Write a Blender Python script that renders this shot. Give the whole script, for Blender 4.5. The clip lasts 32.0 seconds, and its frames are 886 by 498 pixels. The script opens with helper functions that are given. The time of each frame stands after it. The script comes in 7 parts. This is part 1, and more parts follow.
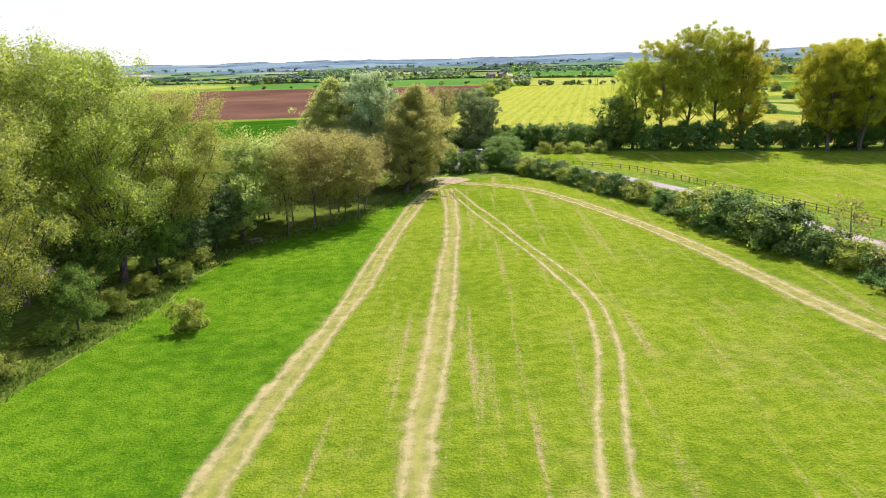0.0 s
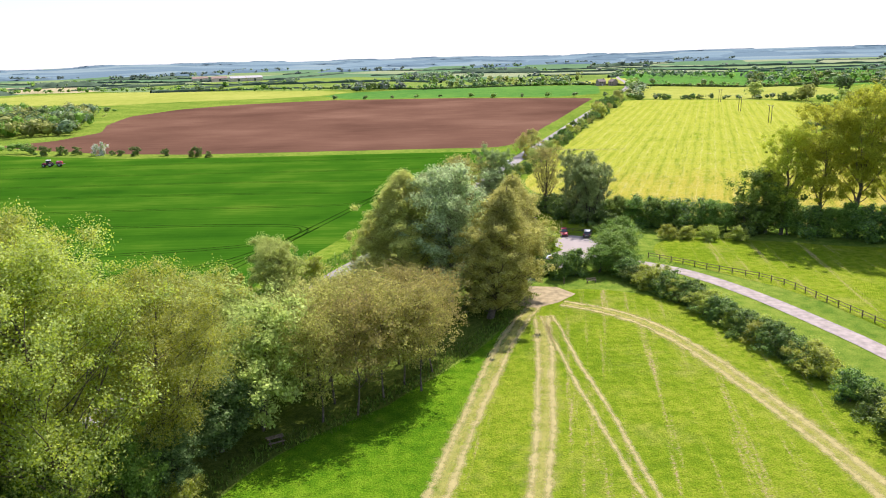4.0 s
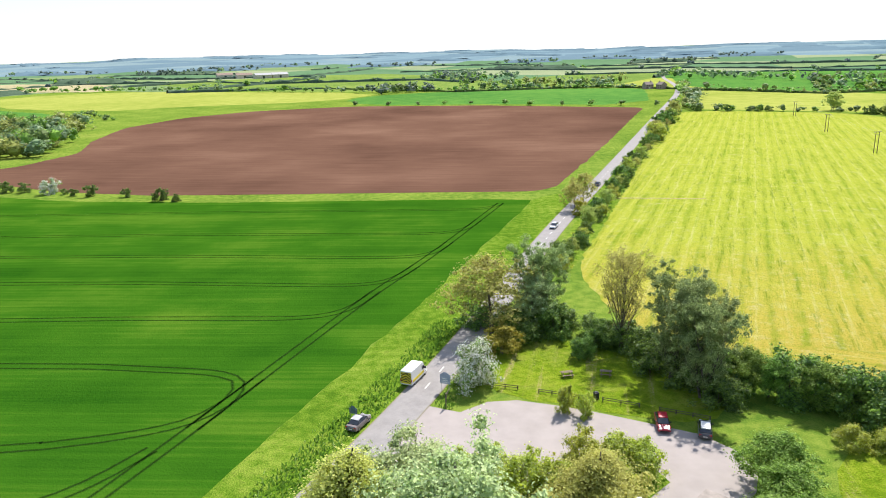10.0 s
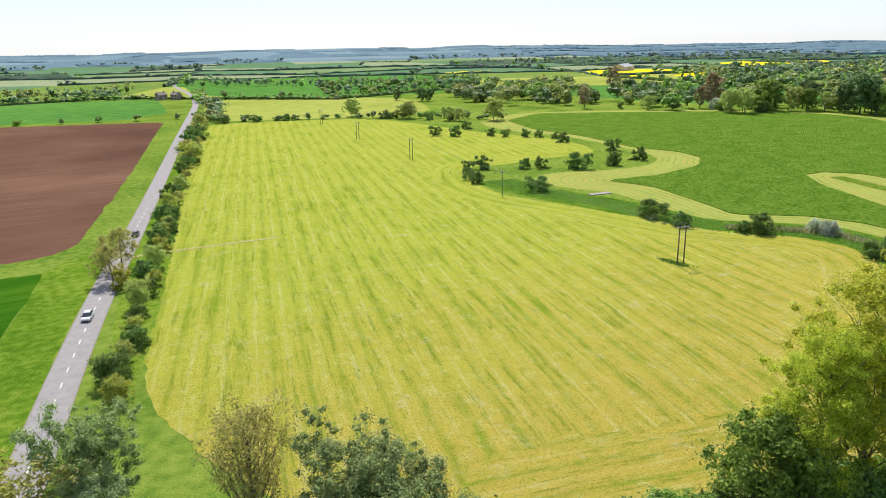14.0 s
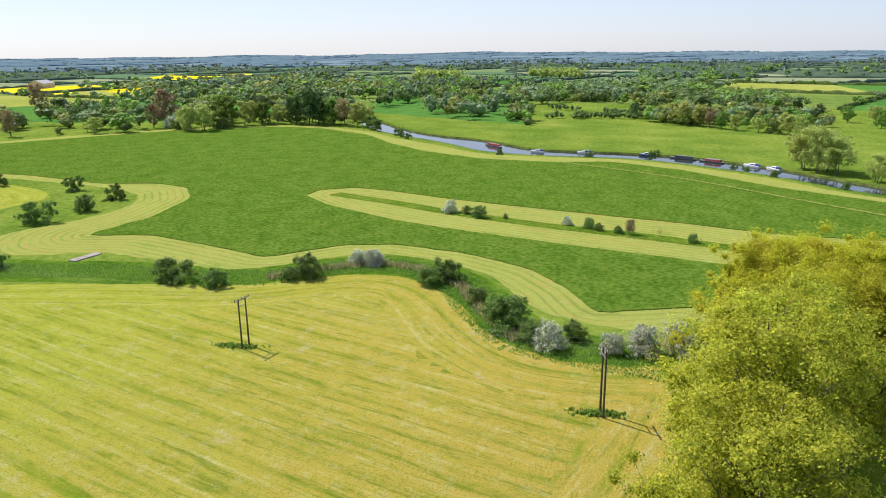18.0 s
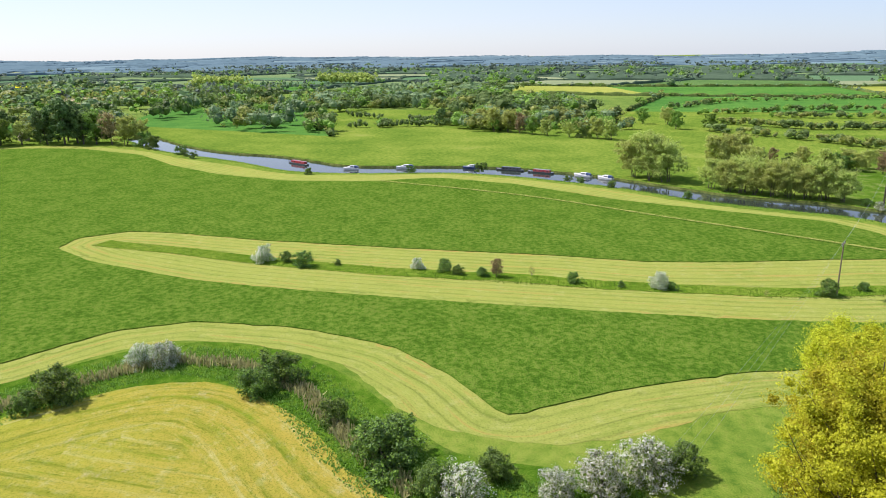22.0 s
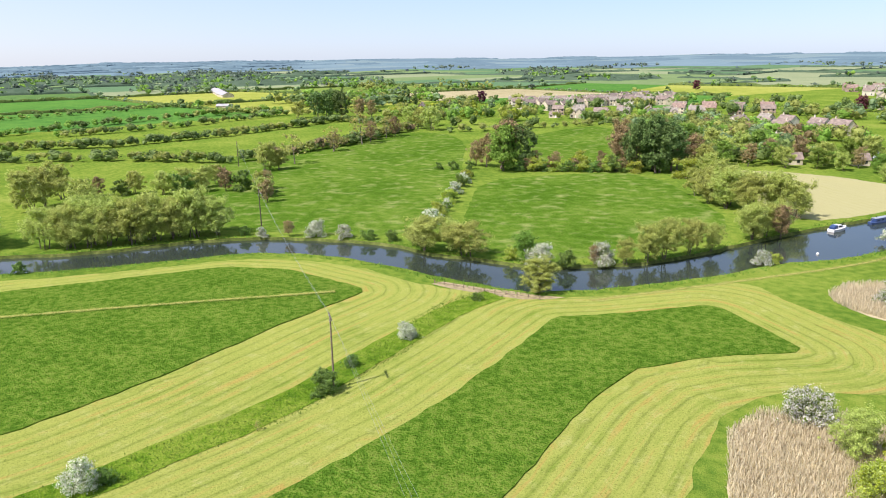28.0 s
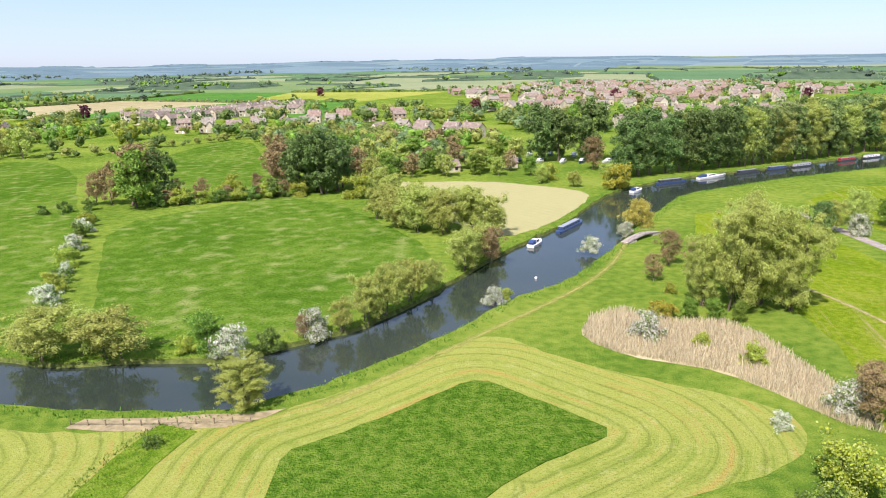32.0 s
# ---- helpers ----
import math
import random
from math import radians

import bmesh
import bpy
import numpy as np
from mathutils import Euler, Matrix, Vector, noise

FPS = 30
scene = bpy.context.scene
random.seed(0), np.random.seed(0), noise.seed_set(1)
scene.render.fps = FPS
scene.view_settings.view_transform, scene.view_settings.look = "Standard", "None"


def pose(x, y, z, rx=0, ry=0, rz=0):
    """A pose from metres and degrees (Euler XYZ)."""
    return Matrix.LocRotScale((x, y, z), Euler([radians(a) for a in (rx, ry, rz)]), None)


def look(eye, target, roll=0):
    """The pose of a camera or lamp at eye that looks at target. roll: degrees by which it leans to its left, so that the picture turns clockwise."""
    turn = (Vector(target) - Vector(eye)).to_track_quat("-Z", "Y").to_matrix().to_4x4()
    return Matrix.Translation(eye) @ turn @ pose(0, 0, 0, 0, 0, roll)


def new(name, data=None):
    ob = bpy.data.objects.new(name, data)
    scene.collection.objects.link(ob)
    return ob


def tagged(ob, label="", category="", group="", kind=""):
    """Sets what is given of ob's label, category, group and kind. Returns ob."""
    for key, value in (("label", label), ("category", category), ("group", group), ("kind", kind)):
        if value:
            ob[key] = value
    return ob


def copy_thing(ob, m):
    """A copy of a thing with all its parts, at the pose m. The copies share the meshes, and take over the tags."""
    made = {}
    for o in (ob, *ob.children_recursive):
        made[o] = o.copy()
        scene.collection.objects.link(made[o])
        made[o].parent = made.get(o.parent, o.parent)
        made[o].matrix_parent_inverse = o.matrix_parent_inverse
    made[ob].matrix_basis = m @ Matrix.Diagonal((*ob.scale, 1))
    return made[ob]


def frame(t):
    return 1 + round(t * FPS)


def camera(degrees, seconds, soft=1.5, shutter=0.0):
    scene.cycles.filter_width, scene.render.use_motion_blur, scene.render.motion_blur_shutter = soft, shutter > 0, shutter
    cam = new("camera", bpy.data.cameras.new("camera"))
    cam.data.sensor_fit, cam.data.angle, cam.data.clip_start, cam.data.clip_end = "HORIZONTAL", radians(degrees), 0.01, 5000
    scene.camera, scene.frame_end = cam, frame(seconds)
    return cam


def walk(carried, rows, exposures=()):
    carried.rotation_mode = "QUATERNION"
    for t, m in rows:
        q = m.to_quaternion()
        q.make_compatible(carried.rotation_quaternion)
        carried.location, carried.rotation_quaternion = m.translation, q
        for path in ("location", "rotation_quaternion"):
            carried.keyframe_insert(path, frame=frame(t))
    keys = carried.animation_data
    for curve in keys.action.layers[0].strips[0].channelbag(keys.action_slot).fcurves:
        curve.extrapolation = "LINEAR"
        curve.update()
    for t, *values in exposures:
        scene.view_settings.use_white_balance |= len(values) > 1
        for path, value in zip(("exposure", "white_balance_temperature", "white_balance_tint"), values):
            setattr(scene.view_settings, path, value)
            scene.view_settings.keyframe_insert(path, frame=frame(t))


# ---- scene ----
cam = camera(63.6, 32.0, 1.0)
METRES, EYE, TILT, LEAN, TURN = 380.0, 25.27, 0.0, 0.0, -10.2
ROWS = [
    (0.0, 0.0, 0.0, 0.0, -0.41, -14.85, 1.53),
    (0.5, 0.0008, 0.0112, 0.0047, 0.67, -14.82, 1.57),
    (1.0, 0.0014, 0.0224, 0.0095, 1.81, -14.81, 1.59),
    (1.5, 0.002, 0.0338, 0.0145, 2.94, -14.85, 1.58),
    (2.0, 0.0025, 0.0452, 0.0193, 3.62, -14.84, 1.64),
    (2.5, 0.0028, 0.0569, 0.0243, 4.61, -14.87, 1.61),
    (3.0, 0.0031, 0.0686, 0.0292, 5.89, -14.92, 1.54),
    (3.5, 0.0034, 0.0802, 0.0339, 6.84, -15.01, 1.52),
    (5.5, 0.0009, 0.135, 0.0527, 10.83, -15.21, 1.58),
    (6.0, -0.0004, 0.1504, 0.0562, 11.02, -15.24, 1.55),
    (6.5, -0.0021, 0.1658, 0.0598, 11.02, -15.29, 1.5),
    (7.0, -0.0038, 0.1814, 0.0617, 11.04, -15.38, 1.51),
    (7.5, -0.0055, 0.197, 0.062, 11.02, -15.45, 1.52),
    (8.0, -0.0076, 0.2132, 0.062, 11.01, -15.52, 1.51),
    (8.5, -0.0098, 0.2297, 0.062, 10.98, -15.54, 1.47),
    (9.0, -0.012, 0.2466, 0.0623, 11.0, -15.57, 1.48),
    (9.5, -0.0142, 0.263, 0.0628, 10.99, -15.59, 1.47),
    (10.0, -0.0164, 0.2794, 0.0633, 10.54, -15.65, 1.47),
    (10.5, -0.0183, 0.2956, 0.0635, 8.02, -15.74, 1.46),
    (11.0, -0.0206, 0.3119, 0.0637, 4.82, -15.85, 1.41),
    (11.5, -0.0223, 0.3284, 0.0638, 0.81, -15.92, 1.39),
    (12.0, -0.0237, 0.345, 0.0639, -4.69, -16.02, 1.31),
    (12.5, -0.0247, 0.3618, 0.0642, -10.21, -16.05, 1.19),
    (13.0, -0.0247, 0.3791, 0.0641, -15.66, -16.05, 1.12),
    (13.5, -0.0239, 0.3962, 0.0645, -21.15, -16.02, 1.06),
    (15.5, -0.0087, 0.4622, 0.0657, -44.37, -15.8, 0.64),
    (16.0, -0.002, 0.477, 0.0659, -50.8, -15.74, 0.57),
    (16.5, 0.0061, 0.491, 0.066, -57.03, -15.71, 0.59),
    (17.0, 0.0154, 0.504, 0.0658, -62.89, -15.66, 0.6),
    (17.5, 0.0256, 0.5162, 0.0655, -68.24, -15.6, 0.57),
    (18.0, 0.0365, 0.5273, 0.0652, -69.67, -15.55, 0.6),
    (18.5, 0.0491, 0.5368, 0.0647, -69.93, -15.51, 0.66),
    (19.0, 0.0624, 0.5452, 0.0642, -71.16, -15.48, 0.68),
    (19.5, 0.0763, 0.5532, 0.0637, -73.01, -15.45, 0.69),
    (20.0, 0.0908, 0.5602, 0.0635, -75.32, -15.44, 0.69),
    (20.5, 0.1052, 0.5666, 0.0635, -77.79, -15.43, 0.65),
    (21.0, 0.1203, 0.5723, 0.0633, -80.33, -15.42, 0.65),
    (21.5, 0.1356, 0.5775, 0.0632, -83.41, -15.41, 0.64),
    (22.0, 0.1511, 0.5818, 0.063, -86.46, -15.36, 0.65),
    (22.5, 0.1668, 0.5854, 0.063, -89.89, -15.32, 0.67),
    (23.0, 0.1829, 0.5881, 0.0629, -93.42, -15.3, 0.71),
    (23.5, 0.1991, 0.5899, 0.0626, -96.93, -15.28, 0.73),
    (24.0, 0.2152, 0.591, 0.0625, -100.36, -15.28, 0.73),
    (24.5, 0.2313, 0.5909, 0.0624, -104.0, -15.27, 0.76),
    (25.0, 0.247, 0.5891, 0.0621, -110.86, -15.28, 0.74),
    (25.5, 0.2635, 0.5888, 0.0621, -114.97, -15.25, 0.75),
    (27.5, 0.3232, 0.5695, 0.0616, -135.34, -15.17, 0.77),
    (28.0, 0.3373, 0.5621, 0.0614, -141.11, -15.13, 0.79),
    (28.5, 0.3505, 0.5535, 0.0614, -146.65, -15.11, 0.82),
    (29.0, 0.3628, 0.5439, 0.0613, -152.0, -15.09, 0.86),
    (29.5, 0.3743, 0.5334, 0.0612, -157.05, -15.06, 0.89),
    (30.0, 0.3848, 0.5221, 0.0613, -161.19, -15.04, 0.9),
    (30.5, 0.3943, 0.51, 0.0613, -163.66, -15.0, 0.91),
    (31.0, 0.4024, 0.4969, 0.0613, -165.05, -14.97, 0.94),
    (31.5, 0.4093, 0.4833, 0.0612, -167.54, -14.96, 0.95),
    (32.0, 0.4157, 0.4693, 0.0612, -170.72, -15.01, 0.93),
]


def sink(t):
    """The land lies a little higher towards the river: the path is carried down by as much."""
    k = min(max((t - 25.0) / 4.0, 0.0), 1.0)
    return 2.0 * k * k * (3 - 2 * k)


walk(cam, [(t, pose(0, 0, EYE - sink(t), TILT, LEAN, TURN) @ pose(METRES * x, METRES * y, METRES * z, 90 + pitch, roll, yaw)) for t, x, y, z, yaw, pitch, roll in ROWS],
     exposures=((0.0, 0.63, 6450, 25), (4.0, 0.65, 6450, 24), (9.0, 0.7, 6400, 15), (13.0, 0.54, 6380, 13), (15.5, 0.16, 6360, 18), (17.5, 0.26, 6360, 18), (20.0, 0.34, 6360, 18), (26.0, 0.5, 6400, 20), (32.0, 0.58, 6450, 21)))

# ---- light ----
SUN_FROM = Vector((0.47, 0.88, 1.27)).normalized()
world = bpy.data.worlds.new("sky")
scene.world = world
world.use_nodes = True
wt = world.node_tree
sky = wt.nodes.new("ShaderNodeTexSky")
sky.sky_type, sky.sun_disc = "NISHITA", False
sky.sun_elevation, sky.sun_rotation = math.asin(SUN_FROM.z), math.atan2(SUN_FROM.x, SUN_FROM.y)
sky.altitude, sky.air_density, sky.dust_density, sky.ozone_density = 60, 1.0, 0.3, 3.0
tint = wt.nodes.new("ShaderNodeMix")
tint.data_type, tint.blend_type = "RGBA", "MULTIPLY"
tint.inputs[0].default_value, tint.inputs[7].default_value = 1.0, (0.86, 0.97, 1.14, 1)
wt.links.new(sky.outputs[0], tint.inputs[6])
haze = wt.nodes.new("ShaderNodeMix")
haze.data_type = "RGBA"
haze.inputs[0].default_value, haze.inputs[7].default_value = 0.48, (5.9, 6.7, 7.7, 1)
wt.links.new(tint.outputs[2], haze.inputs[6])
# the haze is white round the sun and bluer away from it
way = wt.nodes.new("ShaderNodeTexCoord")
near_sun = wt.nodes.new("ShaderNodeVectorMath")
near_sun.operation = "DOT_PRODUCT"
near_sun.inputs[1].default_value = (0.47, 0.88, 0.0)
wt.links.new(way.outputs["Generated"], near_sun.inputs[0])
glow_range = wt.nodes.new("ShaderNodeMapRange")
glow_range.interpolation_type = "SMOOTHSTEP"
glow_range.inputs[1].default_value, glow_range.inputs[2].default_value = -0.9, 0.7
wt.links.new(near_sun.outputs["Value"], glow_range.inputs[0])
veil = wt.nodes.new("ShaderNodeMix")
veil.data_type = "RGBA"
veil.inputs[6].default_value, veil.inputs[7].default_value = (3.9, 5.3, 7.2, 1), (7.6, 7.9, 8.2, 1)
wt.links.new(glow_range.outputs[0], veil.inputs[0])
wt.links.new(veil.outputs[2], haze.inputs[7])
wt.links.new(haze.outputs[2], wt.nodes["Background"].inputs[0])
wt.nodes["Background"].inputs[1].default_value = 0.1
sun_lamp = bpy.data.lights.new("sun", "SUN")
sun_lamp.energy, sun_lamp.angle, sun_lamp.color = 5.0, radians(0.55), (1.0, 0.95, 0.86)
new("sun", sun_lamp).matrix_world = look(SUN_FROM * 800, (0, 0, 0))


# ---- materials ----
class Nodes:
    """A small writer of node trees."""

    def __init__(self, name, rough=0.9, spec=0.2):
        self.m = bpy.data.materials.new(name)
        self.m.use_nodes = True
        self.t = self.m.node_tree
        self.b = self.t.nodes["Principled BSDF"]
        self.b.inputs["Roughness"].default_value = rough
        self.b.inputs["Specular IOR Level"].default_value = spec
        self.pos = self.t.nodes.new("ShaderNodeNewGeometry")

    def put(self, socket, value):
        if isinstance(value, bpy.types.NodeSocket):
            self.t.links.new(value, socket)
        else:
            socket.default_value = value

    def place(self, scale=(1, 1, 1), turn=0.0):
        n = self.t.nodes.new("ShaderNodeMapping")
        n.vector_type = "TEXTURE"
        n.inputs["Scale"].default_value = [1 / v for v in scale]
        n.inputs["Rotation"].default_value = (0, 0, radians(turn))
        self.t.links.new(self.pos.outputs["Position"], n.inputs["Vector"])
        return n.outputs[0]

    def noise(self, scale, detail=3.0, rough=0.55, vec=None):
        n = self.t.nodes.new("ShaderNodeTexNoise")
        n.inputs["Scale"].default_value, n.inputs["Detail"].default_value, n.inputs["Roughness"].default_value = scale, detail, rough
        self.t.links.new(vec or self.pos.outputs["Position"], n.inputs["Vector"])
        return n.outputs["Fac"]

    def ramp(self, fac, stops):
        n = self.t.nodes.new("ShaderNodeValToRGB")
        e = n.color_ramp.elements
        while len(e) < len(stops):
            e.new(0.5)
        for k, (p, c) in enumerate(stops):
            e[k].position, e[k].color = p, (*c, 1)
        self.put(n.inputs[0], fac)
        return n.outputs[0]

    def math(self, op, a, b=0.0, c=0.0):
        n = self.t.nodes.new("ShaderNodeMath")
        n.operation = op
        for k, v in enumerate((a, b, c)):
            self.put(n.inputs[k], v)
        return n.outputs[0]

    def span(self, fac, lo, hi):
        n = self.t.nodes.new("ShaderNodeMapRange")
        n.interpolation_type = "SMOOTHSTEP"
        self.put(n.inputs[0], fac)
        n.inputs[1].default_value, n.inputs[2].default_value = lo, hi
        return n.outputs[0]

    def mix(self, fac, a, b, how="MIX"):
        n = self.t.nodes.new("ShaderNodeMix")
        n.data_type, n.blend_type = "RGBA", how
        self.put(n.inputs[0], fac)
        for k, v in ((6, a), (7, b)):
            self.put(n.inputs[k], v if isinstance(v, bpy.types.NodeSocket) else (*v, 1))
        return n.outputs[2]

    def attr(self, name):
        n = self.t.nodes.new("ShaderNodeAttribute")
        n.attribute_name = name
        return n.outputs["Fac"]

    def bump(self, fac, strength=0.5, distance=0.1):
        n = self.t.nodes.new("ShaderNodeBump")
        n.inputs["Strength"].default_value, n.inputs["Distance"].default_value = strength, distance
        self.put(n.inputs["Height"], fac)
        self.t.links.new(n.outputs[0], self.b.inputs["Normal"])

    def colour(self, c):
        self.put(self.b.inputs["Base Color"], c if isinstance(c, bpy.types.NodeSocket) else (*c, 1))
        return self

    def mask(self, fac):
        """Lets what lies below show through where fac is 0."""
        clear, mixer = self.t.nodes.new("ShaderNodeBsdfTransparent"), self.t.nodes.new("ShaderNodeMixShader")
        self.put(mixer.inputs[0], fac)
        self.t.links.new(clear.outputs[0], mixer.inputs[1])
        self.t.links.new(self.b.outputs[0], mixer.inputs[2])
        self.t.links.new(mixer.outputs[0], self.t.nodes["Material Output"].inputs[0])
        return self


def turf(name, dark, mid, light, broad=0.02, fine=1.2, dry=None, dry_lo=0.55, dry_hi=0.75, dry_scale=0.12, relief=0.6, grain=5.0, fleck=0.5, litter=None, blotch=0.32):
    """Grass or crop: broad patches, tufts and blades at three sizes, dark flecks between tufts, dry patches; litter: an angle along which dead hay lies in streaks."""
    n = Nodes(name, 0.95, 0.0)
    patch, tuft, blade = n.noise(broad, 4), n.noise(fine, 4, 0.65), n.noise(grain, 3, 0.7)
    f = n.math("ADD", n.math("MULTIPLY", patch, blotch), n.math("ADD", n.math("MULTIPLY", tuft, 0.74 - blotch), n.math("MULTIPLY", blade, 0.4)))
    c = n.ramp(f, [(0.49, dark), (0.57, mid), (0.65, light)])
    if dry:
        c = n.mix(n.math("MULTIPLY", n.span(n.noise(dry_scale, 6, 0.7), dry_lo, dry_hi), 0.8), c, dry)
    if litter is not None:
        streak = n.noise(1.0, 4, 0.6, n.place((0.025, 0.55, 1), litter))
        bits = n.noise(2.6, 5, 0.8)
        c = n.mix(n.math("MULTIPLY", n.span(streak, 0.5, 0.7), 0.3), c, (0.3, 0.31, 0.055))
        c = n.mix(n.span(n.math("ADD", n.math("MULTIPLY", streak, 1.0), n.math("MULTIPLY", bits, 0.8)), 1.0, 1.16), c, (0.36, 0.28, 0.15))
    speck = n.span(n.noise(fine * 2.0, 6, 0.8), 0.5, 0.68)
    c = n.mix(n.math("MULTIPLY", speck, fleck), c, tuple(v * 0.6 for v in dark))
    n.colour(c)
    n.bump(n.math("ADD", tuft, n.math("MULTIPLY", blade, 0.6)), relief, 0.35)
    return n.m


def plain(name, c, rough=0.6, metal=0.0, vary=0.15, scale=3.0, spec=0.4):
    n = Nodes(name, rough, spec)
    n.b.inputs["Metallic"].default_value = metal
    lo, hi = tuple(v * (1 - vary) for v in c), tuple(min(v * (1 + vary), 1) for v in c)
    n.colour(n.ramp(n.noise(scale, 5), [(0.35, lo), (0.65, hi)]))
    return n.m


def leafy(name, dark, light, thin=0.35, odd=None, gain=1.0):
    """Leaves: each clump with its own shade, each tree with its own tint, light passing through."""
    n = Nodes(name, 0.55, 0.2)
    dark, light = tuple((v * 0.95 + w * 0.05) * 1.75 * gain for v, w in zip(dark, light)), tuple(min((v * 0.05 + w * 0.95) * 2.35 * gain, 0.85) for v, w in zip(dark, light))
    rnd = n.t.nodes.new("ShaderNodeObjectInfo").outputs["Random"]
    isle = n.pos.outputs["Random Per Island"]
    c = n.ramp(isle, [(0.0, dark), (1.0, light)])
    if odd:
        c = n.mix(n.span(isle, 0.72, 0.8), c, odd)
    hue = n.t.nodes.new("ShaderNodeHueSaturation")
    n.put(hue.inputs["Hue"], n.math("MULTIPLY_ADD", rnd, 0.03, 0.485))
    n.put(hue.inputs["Value"], n.math("MULTIPLY_ADD", rnd, 0.3, 0.85))
    n.t.links.new(c, hue.inputs["Color"])
    n.colour(hue.outputs[0])
    glow, mixer = n.t.nodes.new("ShaderNodeBsdfTranslucent"), n.t.nodes.new("ShaderNodeMixShader")
    n.t.links.new(hue.outputs[0], glow.inputs[0])
    mixer.inputs[0].default_value = min(thin * 0.95, 0.6)
    n.t.links.new(n.b.outputs[0], mixer.inputs[1])
    n.t.links.new(glow.outputs[0], mixer.inputs[2])
    n.t.links.new(mixer.outputs[0], n.t.nodes["Material Output"].inputs[0])
    return n.m


def rows_turf(name, green, straw, pale, period, straw_lo, straw_hi, line=0.6, relief=0.5, patchy=0.5, rust=None, gold=None):
    """Mown grass lying in rows: the attributes row and run count metres across and along them; gold: a golder straw
    colour towards the south.
    """
    n = Nodes(name, 0.95, 0.0)
    row, run = n.attr("row"), n.attr("run")
    across = n.math("ADD", row, n.math("MULTIPLY", n.noise(0.06, 3), 0.7))

    def drawn(a, b, detail, rough, z):
        v = n.t.nodes.new("ShaderNodeCombineXYZ")
        n.put(v.inputs[0], n.math("MULTIPLY", across, a))
        n.put(v.inputs[1], n.math("MULTIPLY_ADD", run, b, n.math("MULTIPLY", across, a * 0.31)))
        n.put(v.inputs[2], n.math("MULTIPLY_ADD", n.noise(0.05, 2), 3.0, z))
        return n.noise(1.0, detail, rough, v.outputs[0])

    streak, hair = drawn(0.7, 0.02, 5, 0.65, 0.3), drawn(2.0, 0.09, 5, 0.75, 5.2)
    fine, tuft = n.noise(1.0, 6, 0.85), n.noise(0.35, 6, 0.75)
    patch = n.noise(0.045, 6, 0.7)
    tri = n.math("MULTIPLY", n.math("ABSOLUTE", n.math("SUBTRACT", n.math("FRACT", n.math("DIVIDE", across, period)), 0.5)), 2.0)
    f = n.math("ADD", n.math("ADD", n.math("MULTIPLY", streak, 0.38), n.math("MULTIPLY", hair, 0.33)), n.math("ADD", n.math("MULTIPLY", fine, 0.3), n.math("MULTIPLY", patch, patchy)))
    f = n.math("ADD", f, n.math("MULTIPLY", tri, -0.06))
    straw_tone = straw
    if gold:
        apart = n.t.nodes.new("ShaderNodeSeparateXYZ")
        n.t.links.new(n.pos.outputs["Position"], apart.inputs[0])
        straw_tone = n.mix(n.span(n.math("MULTIPLY_ADD", patch, 140.0, apart.outputs[1]), 262, 382), gold, straw)
    c = n.mix(n.span(f, straw_lo, straw_hi), green, straw_tone)
    c = n.mix(n.math("MULTIPLY", n.span(n.math("ADD", n.math("MULTIPLY", tuft, 0.7), n.math("MULTIPLY", hair, 0.3)), 0.5, 0.65), 0.5), c, pale)
    if gold:
        c = n.mix(n.math("MULTIPLY", n.span(n.math("ADD", n.math("SUBTRACT", 1.0, tri), n.math("MULTIPLY", n.math("SUBTRACT", hair, 0.5), 0.9)), 0.78, 1.1), n.math("MULTIPLY_ADD", n.span(patch, 0.42, 0.62), 0.4, 0.15)), c, pale)
        c = n.mix(n.math("MULTIPLY", n.span(n.math("ADD", tri, n.math("MULTIPLY", n.math("SUBTRACT", hair, 0.5), 1.6)), 0.72, 1.1), n.math("MULTIPLY_ADD", n.span(patch, 0.62, 0.4), 0.3, 0.15)), c, green)
        c = n.mix(n.math("MULTIPLY", n.span(n.math("ADD", n.math("MULTIPLY", drawn(0.75, 0.045, 7, 0.75, 9.1), 0.8), n.math("MULTIPLY", fine, 0.2)), 0.51, 0.63), 0.75), c, tuple(v * 0.72 for v in green))
        c = n.mix(n.math("MULTIPLY", n.span(n.noise(0.16, 7, 0.8), 0.55, 0.7), 0.6), c, (0.42, 0.37, 0.2))
        c = n.mix(n.math("MULTIPLY", n.span(n.noise(0.55, 7, 0.85), 0.5, 0.66), 0.5), c, tuple(v * 0.85 for v in green))
    if rust:
        c = n.mix(n.math("MULTIPLY", n.span(n.math("ADD", n.math("MULTIPLY", streak, 0.6), n.math("ADD", n.math("MULTIPLY", hair, 0.4), n.math("MULTIPLY", tri, -0.12))), 0.47, 0.6), 0.75), c, rust)
    ragged = n.math("ADD", n.math("MULTIPLY", n.math("SUBTRACT", hair, 0.5), 1.7), n.math("MULTIPLY", n.math("SUBTRACT", fine, 0.5), 1.3))
    ridge = n.span(n.math("ADD", tri, ragged), 0.76, 1.08)
    c = n.mix(n.math("MULTIPLY", ridge, line), c, tuple(v * 0.62 for v in green))
    n.colour(n.mix(n.math("MULTIPLY", n.span(n.noise(3.2, 5, 0.75), 0.48, 0.68), 0.6), c, tuple(v * 0.5 for v in green)))
    n.bump(n.math("ADD", n.math("MULTIPLY", ridge, 0.05), n.math("MULTIPLY", fine, 1.2)), relief, 0.3)
    return n.m


